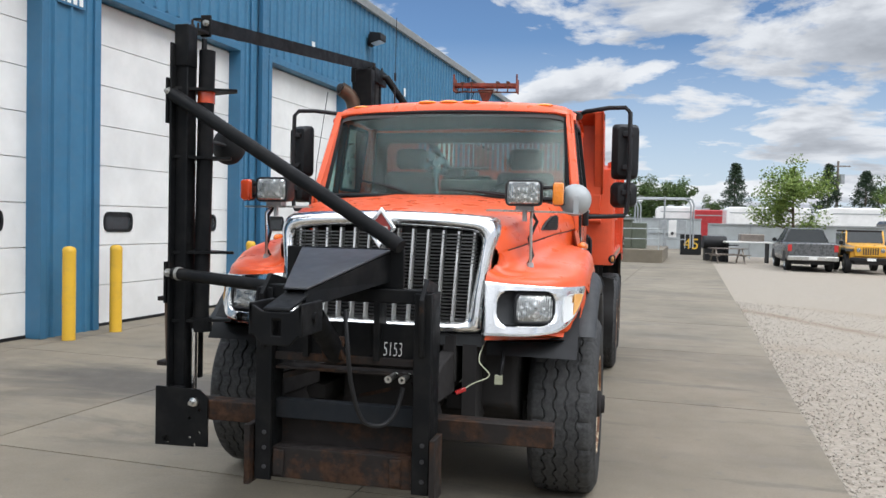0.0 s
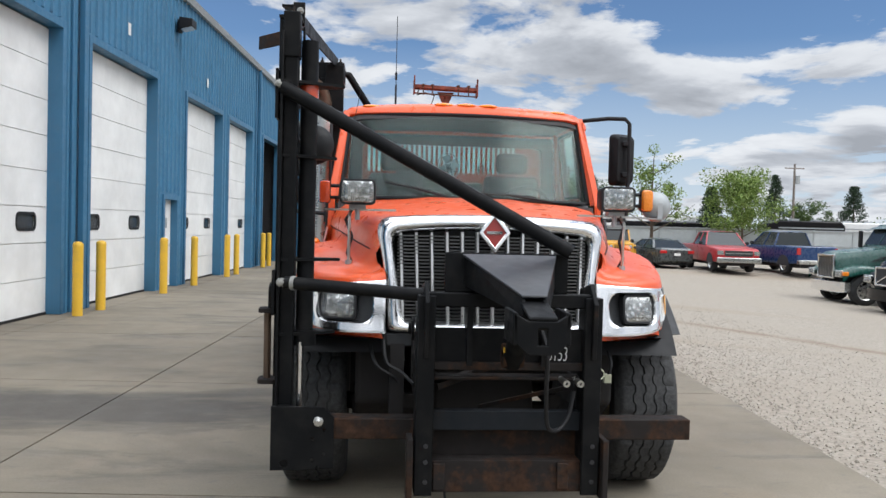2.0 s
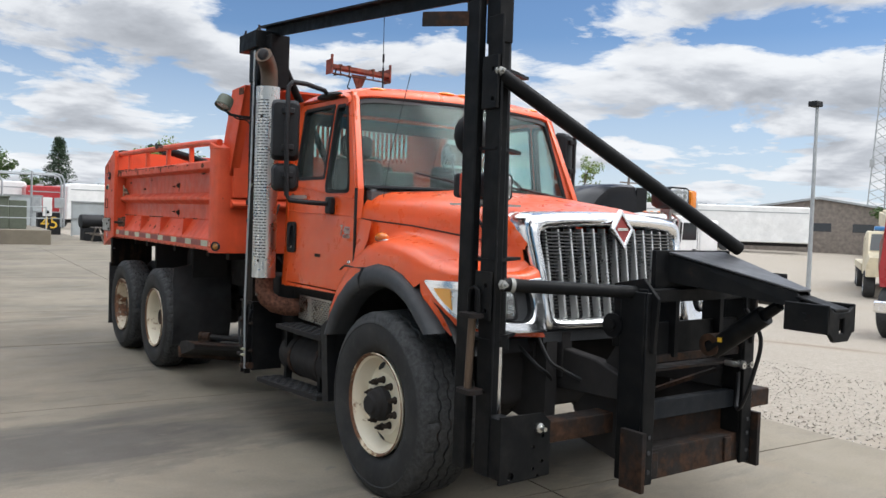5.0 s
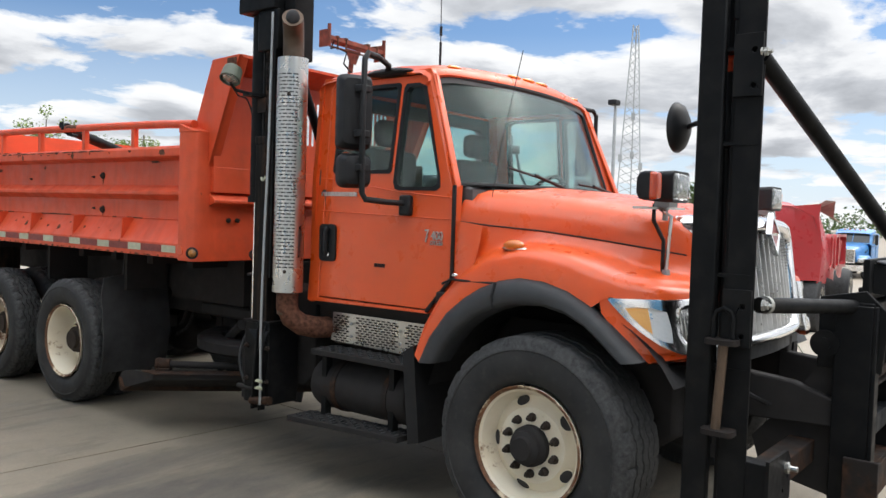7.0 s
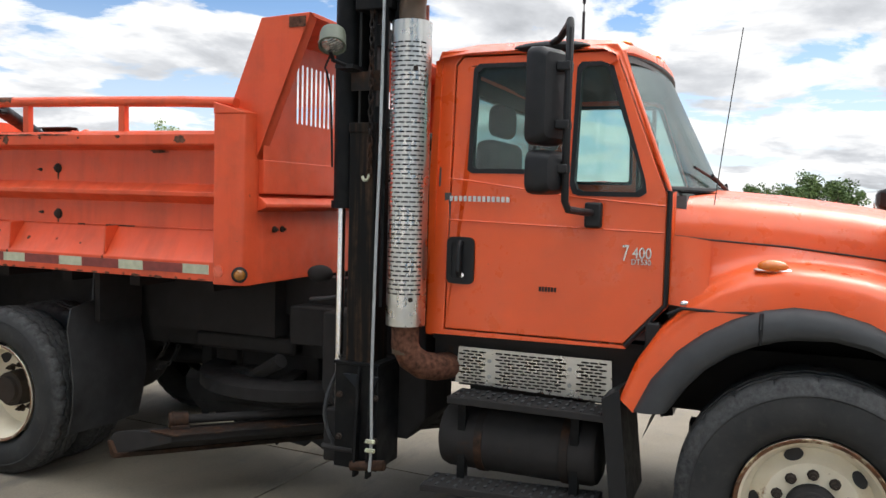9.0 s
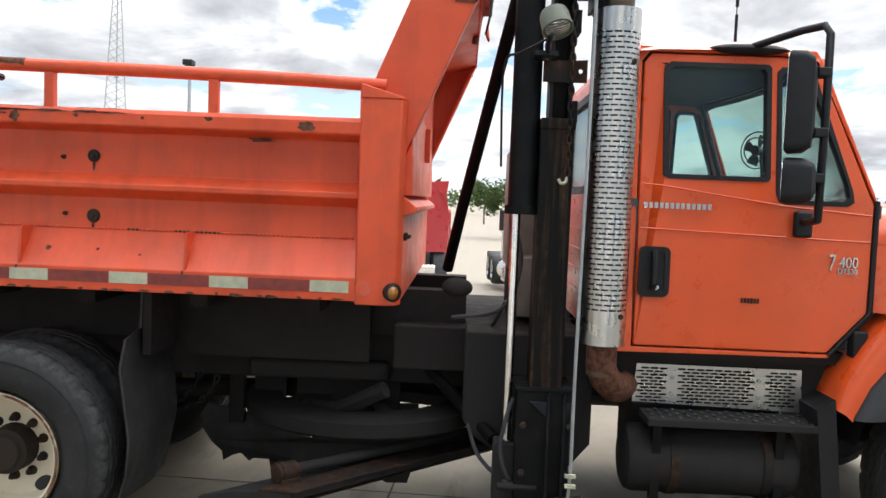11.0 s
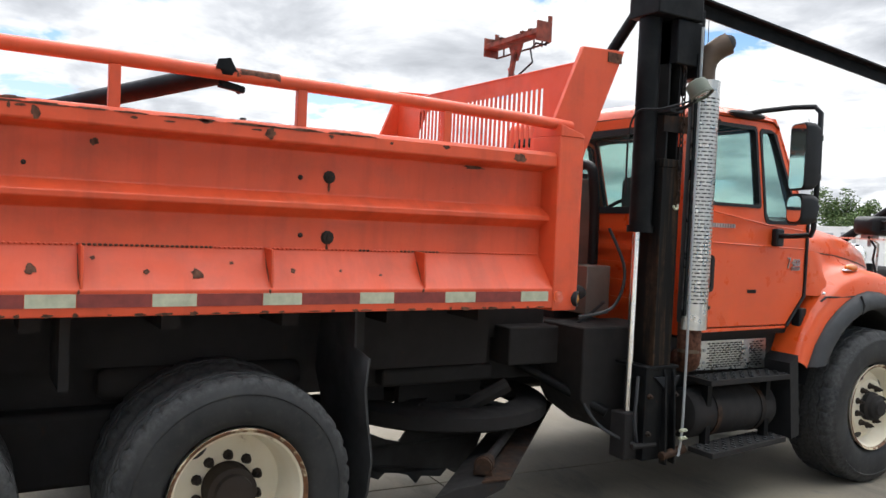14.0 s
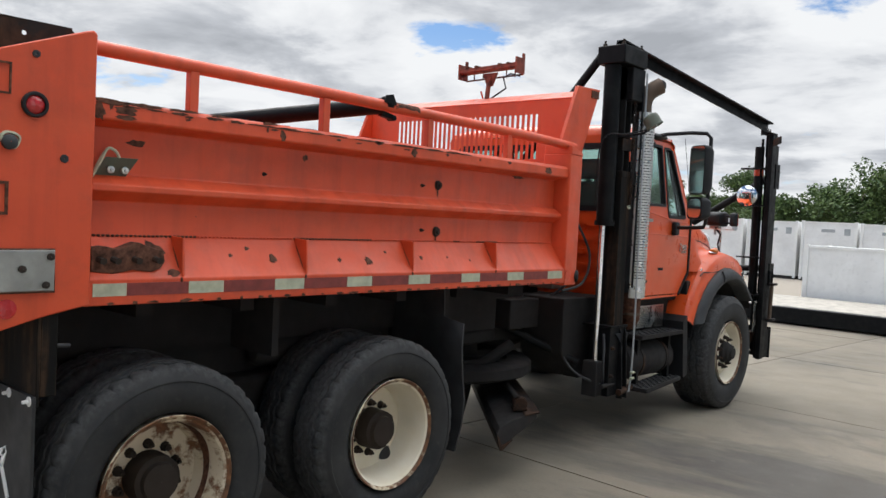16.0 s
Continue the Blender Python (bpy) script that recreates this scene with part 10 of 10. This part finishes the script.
part("hitch", Mesh().beam((-1.0, 0.5, 0.23), (-2.4, 1.6, 0.23), 0.12, 0.14).beam((-1.0, 2.8, 0.23), (-2.4, 1.6, 0.23), 0.12, 0.14), M_BLACK, deck)


def container(label, m, L, W, h, group="white containers in the storage yard"):
    v = thing("container", label, "container", group, m=m)
    part("shell", Mesh().box(-L / 2, L / 2, -W / 2, W / 2, 0.12, h), P_WHITE, v, bevel=0.03)
    for x in (-L / 2, L / 2):
        for y in (-W / 2, W / 2):
            part("corner_post", Mesh().box(x - 0.05, x + 0.05, y - 0.05, y + 0.05, 0.05, h + 0.03), M_WHITE, v)
    part("base_rail", Mesh().box(-L / 2, L / 2, -W / 2 - 0.02, W / 2 + 0.02, 0.0, 0.12), M_DARK, v)
    for z in (0.14, h - 0.06):
        part("side_rail", Mesh().box(-L / 2, L / 2, W / 2, W / 2 + 0.02, z, z + 0.06), M_WHITE, v)
    part("mark_bar", Mesh().box(-0.22, 0.28, W / 2 + 0.003, W / 2 + 0.008, h - 0.40, h - 0.28), M_GREYMETAL, v)
    part("mark_bar", Mesh().box(-L / 2 + 0.2, -L / 2 + 0.42, W / 2 + 0.003, W / 2 + 0.008, h - 0.5, h - 0.24), M_GREYMETAL, v)
    return v


# the long box beyond the deck
container("long plain white steel box beside the deck", pose(-0.5, -12.45, -0.045, 0, 0, -1.5), 4.6, 1.5, 1.56)
for k in range(12):
    container("white storage container with dark base rail", pose(20.9 - 2.2 * k, -27.4 + 0.06 * (k % 3), -0.045, 0, 0, 0.8 * (k % 2) - 0.4), 1.96, 2.9, 2.33 + 0.03 * (k % 2))
rack_t = thing("black_trailer_frame", "bare black steel trailer frame with long pipe", "trailer", m=pose(8.2, -17.0, -0.045, 0, 0, 158))
part("pipe", Mesh().tube([(-5.5, 0.6, 0.85), (2.5, 0.6, 0.85)], 0.20, 14), M_DARK, rack_t)
part("rail", Mesh().box(-5.5, 2.2, -0.6, -0.45, 0.45, 0.65), M_BLACK, rack_t)
part("rail", Mesh().box(-5.5, 2.2, 0.45, 0.60, 0.45, 0.65), M_BLACK, rack_t)
part("axle_box", Mesh().box(0.6, 2.2, -0.9, 0.9, 0.25, 0.75), M_DARK, rack_t, bevel=0.05)
part("jib", Mesh().beam((0.5, 0, 0.7), (2.6, 0, 1.05), 0.3, 0.12), M_DARK, rack_t)
flag = thing("marker_flag", "orange flag on a white marker box", "marker", m=pose(13.5, -26.0, -0.045, 0, 0, 160))
part("base_box", Mesh().box(-0.5, 0.5, -0.4, 0.4, 0.0, 1.35), M_WHITE, flag, bevel=0.03)
part("flag_cloth", Mesh().prism([(-0.10, 1.35), (0.30, 1.45), (0.55, 1.95), (-0.20, 2.0), (-0.25, 1.6)], "y", 0.05, 0.09), M_REDAMBER, flag)


# ---- trees ----
def leaf_cloud(me, c, r, n, size, rnd, flat=0.8):
    for _ in range(n):
        d = Vector((rnd.gauss(0, 1), rnd.gauss(0, 1), rnd.gauss(0, 1)))
        if d.length < 1e-4:
            continue
        d = d.normalized() * r * (rnd.random() ** 0.45)
        p = Vector(c) + Vector((d.x, d.y, d.z * flat))
        a = Vector((rnd.gauss(0, 1), rnd.gauss(0, 1), rnd.gauss(0, 0.6))).normalized()
        b = a.cross(Vector((rnd.gauss(0, 1), rnd.gauss(0, 1), rnd.gauss(0, 1)))).normalized()
        s = size * rnd.uniform(0.6, 1.3)
        me.add([p - a * s, p - b * s * 0.55, p + a * s, p + b * s * 0.55], [(0, 1, 2, 3)])


def broadleaf(label, m, h, spread, leaf, seed, n_limbs=9, leaves=60, sparse=False, size=0.13):
    rnd = random.Random(seed)
    t = thing("tree", label, "tree", "trees round the yard", m=m)
    size, leaves = size * 0.58, int(leaves * 2.5)
    trunk, crown = Mesh(), Mesh()
    trunk.tube([(0, 0, -0.1), (0.03, 0.02, h * 0.25), (-0.02, 0.05, h * 0.55), (0.02, 0, h * 0.85)], 0.035 * h * 0.55, 8, 0.02)
    for k in range(n_limbs):
        z0 = h * rnd.uniform(0.22, 0.75)
        a = rnd.uniform(0, 2 * math.pi)
        ln = spread * rnd.uniform(0.5, 1.0) * (1.15 - z0 / h * 0.6)
        e = Vector((math.cos(a) * ln, math.sin(a) * ln, z0 + ln * rnd.uniform(0.35, 0.9)))
        e.z = min(e.z, h * 0.97)
        mid = Vector((math.cos(a) * ln * 0.5, math.sin(a) * ln * 0.5, z0 + (e.z - z0) * 0.4))
        trunk.tube([(0, 0, z0), mid, e], 0.012 * h * 0.5, 6, 0.008)
        for q in range(3 if not sparse else 2):
            c = mid.lerp(e, q / 2) + Vector((rnd.uniform(-0.25, 0.25), rnd.uniform(-0.25, 0.25), rnd.uniform(-0.1, 0.3))) * spread * 0.5
            leaf_cloud(crown, c, spread * rnd.uniform(0.16, 0.42) * (0.72 if sparse else 1.0), leaves, size, rnd)
    leaf_cloud(crown, (0, 0, h * 0.9), spread * (0.16 if sparse else 0.3), leaves, size, rnd, 1.2)
    part("trunk", trunk, M_BARK, t)
    tagged(part("crown", crown, leaf, t), kind="stuff")
    return t


def conifer(label, m, h, spread, seed, leaf=None):
    rnd = random.Random(seed)
    t = thing("conifer", label, "tree", "trees round the yard", m=m)
    trunk, crown = Mesh(), Mesh()
    trunk.tube([(0, 0, -0.1), (0, 0, h * 0.95)], 0.025 * h, 8, 0.02)
    for k in range(26):
        f = k / 25
        z = h * (0.10 + 0.88 * f)
        r = spread * (1 - f) ** 0.8 * rnd.uniform(0.75, 1.1) + 0.12
        for j in range(7):
            a = rnd.uniform(0, 2 * math.pi)
            e = Vector((math.cos(a) * r, math.sin(a) * r, z - r * 0.15))
            for q in (0.45, 0.8, 1.0):
                c = Vector((0, 0, z)).lerp(e, q)
                leaf_cloud(crown, c, 0.16 * spread + 0.05, 14, 0.10, rnd, 0.6)
    part("trunk", trunk, M_BARK, t)
    tagged(part("crown", crown, leaf or M_NEEDLE, t), kind="stuff")
    return t


M_BARK = mat_plain("tree_bark", (0.10, 0.075, 0.055), 0.9, vary=0.35, scale=12, bump=0.5)
M_LEAF = mat_leaf("bright_leaf", (0.09, 0.15, 0.03), (0.25, 0.33, 0.08))
M_LEAFD = mat_leaf("dark_leaf", (0.035, 0.07, 0.022), (0.115, 0.17, 0.05))
M_NEEDLE = mat_leaf("conifer_needle", (0.014, 0.032, 0.018), (0.045, 0.075, 0.035))

broadleaf("broad light green yard tree by the fence", pose(9.5, 41.0, 0), 5.6, 2.2, M_LEAF, 11, 12, 90)
broadleaf("young sparse tree with pale leaves", pose(14.9, 38.8, 0), 6.9, 2.5, M_LEAF, 12, 20, 34, True)
broadleaf("dense round green tree by the fence", pose(21.6, 41.8, 0), 5.4, 2.7, M_LEAF, 13, 15, 95)
broadleaf("slender sparse sapling behind the trucks", pose(41.0, 40.5, 0), 7.2, 2.6, M_LEAF, 14, 18, 34, True, 0.16)
broadleaf("round dark tree on the skyline", pose(48.0, 40.5, 0), 4.6, 1.3, M_LEAFD, 15, 8, 60)
for i, (x, y, h, s) in enumerate(((2.7, 81, 7.0, 2.6), (5.9, 80, 6.8, 2.4), (8.6, 84, 5.0, 2.2), (-2.7, 80, 6.6, 2.4), (1.3, 82, 7.0, 2.6), (4.3, 78, 6.2, 2.2), (41.5, 82, 8.4, 2.8), (-6.5, 84, 6.0, 2.4), (48.5, 82, 5.6, 2.6), (24.5, 78, 6.4, 2.6), (60.0, 26.0, 4.9, 1.8), (60.0, 23.2, 5.0, 1.7), (60.0, -1.8, 4.4, 2.0), (60.0, -4.2, 3.8, 2.0), (61.0, 1.0, 3.4, 1.8))):
    broadleaf("dark leafy tree on the skyline", pose(x, y, 0), h, s, M_LEAFD, 30 + i, 10, 70, size=0.20)
for i, (x, y, h, s) in enumerate(((10.8, 80, 8.2, 2.2), (19.4, 80, 8.2, 2.0), (22.5, 79, 7.4, 2.2), (43.3, 80, 8.2, 1.8), (52.4, 80, 7.2, 2.4), (24.0, 52.0, 5.0, 1.4))):
    conifer("dark conifer on the skyline", pose(x, y, 0), h, s, 60 + i)
# the green trees beyond the containers
for i, (x, y, h, s) in enumerate(((12.6, -40, 3.0, 1.5), (11.2, -40, 3.9, 1.7), (9.7, -41, 4.9, 2.0), (8.0, -40, 5.9, 2.5), (5.8, -40, 6.6, 3.0), (3.0, -40, 7.4, 3.2), (-0.6, -40, 7.4, 3.2), (25.5, -50, 5.6, 2.8), (18.2, -50, 6.2, 2.6), (21.8, -52, 4.6, 2.6), (15.0, -46, 4.2, 2.2), (30.0, -48, 5.0, 2.8), (-5.0, -42, 7.0, 3.2))):
    broadleaf("full green tree behind the containers", pose(x, y, 0), h, s, M_LEAFD, 90 + i, 13, 85, size=0.19)


# far woods, a low uneven band of foliage all along the horizon
def far_woods():
    rnd = random.Random(5)
    me = Mesh()
    for k in range(420):
        a = 2 * math.pi * k / 420 + rnd.uniform(-0.005, 0.005)
        R = rnd.uniform(150, 210)
        h = rnd.uniform(3.5, 7.5) * (0.8 + 0.5 * noise.noise(Vector((a * 6, 0, 0))))
        leaf_cloud(me, (R * math.cos(a), 10 + R * math.sin(a), h * 0.5), h * 0.75, 170, 0.42, rnd, 0.75)
    ob = part("far_woods", me, M_LEAFD)
    tagged(ob, "distant dark green belt of trees on the horizon", "woods", kind="stuff")


far_woods()


# ---- loose gravel along the slab edge ----
def loose_gravel():
    rnd = random.Random(3)
    vs, fs = [], []
    for k in range(15000):
        u, w = rnd.random() ** 2.2 * 4.5, rnd.uniform(-8, 16) if k % 3 else rnd.uniform(-4, 8)
        p = YARD @ Vector((9.22 + u + (rnd.gauss(0, 0.05)), w, 0))
        s = rnd.uniform(0.006, 0.017)
        b, gz0 = len(vs), ground_z(p.x, p.y) + 0.004
        for dx, dy, dz in ((1, 0, 0.2), (0.1, 0.9, 0.1), (-0.9, 0.1, 0.25), (0, -0.8, 0.15), (0.1, 0.1, 0.8), (0, 0, -0.5)):
            vs.append((p.x + s * (dx + rnd.uniform(-0.3, 0.3)), p.y + s * (dy + rnd.uniform(-0.3, 0.3)), gz0 + s * (dz + rnd.uniform(-0.2, 0.2))))
        fs += [(b, b + 1, b + 4), (b + 1, b + 2, b + 4), (b + 2, b + 3, b + 4), (b + 3, b, b + 4), (b + 1, b, b + 5), (b + 2, b + 1, b + 5), (b + 3, b + 2, b + 5), (b, b + 3, b + 5)]
    me = bpy.data.meshes.new("loose_gravel")
    me.from_pydata(vs, [], fs)
    me.materials.append(M_STONE)
    tagged(new("loose_gravel", me), "loose pale limestone chips beside the slab", "gravel", kind="stuff")


loose_gravel()
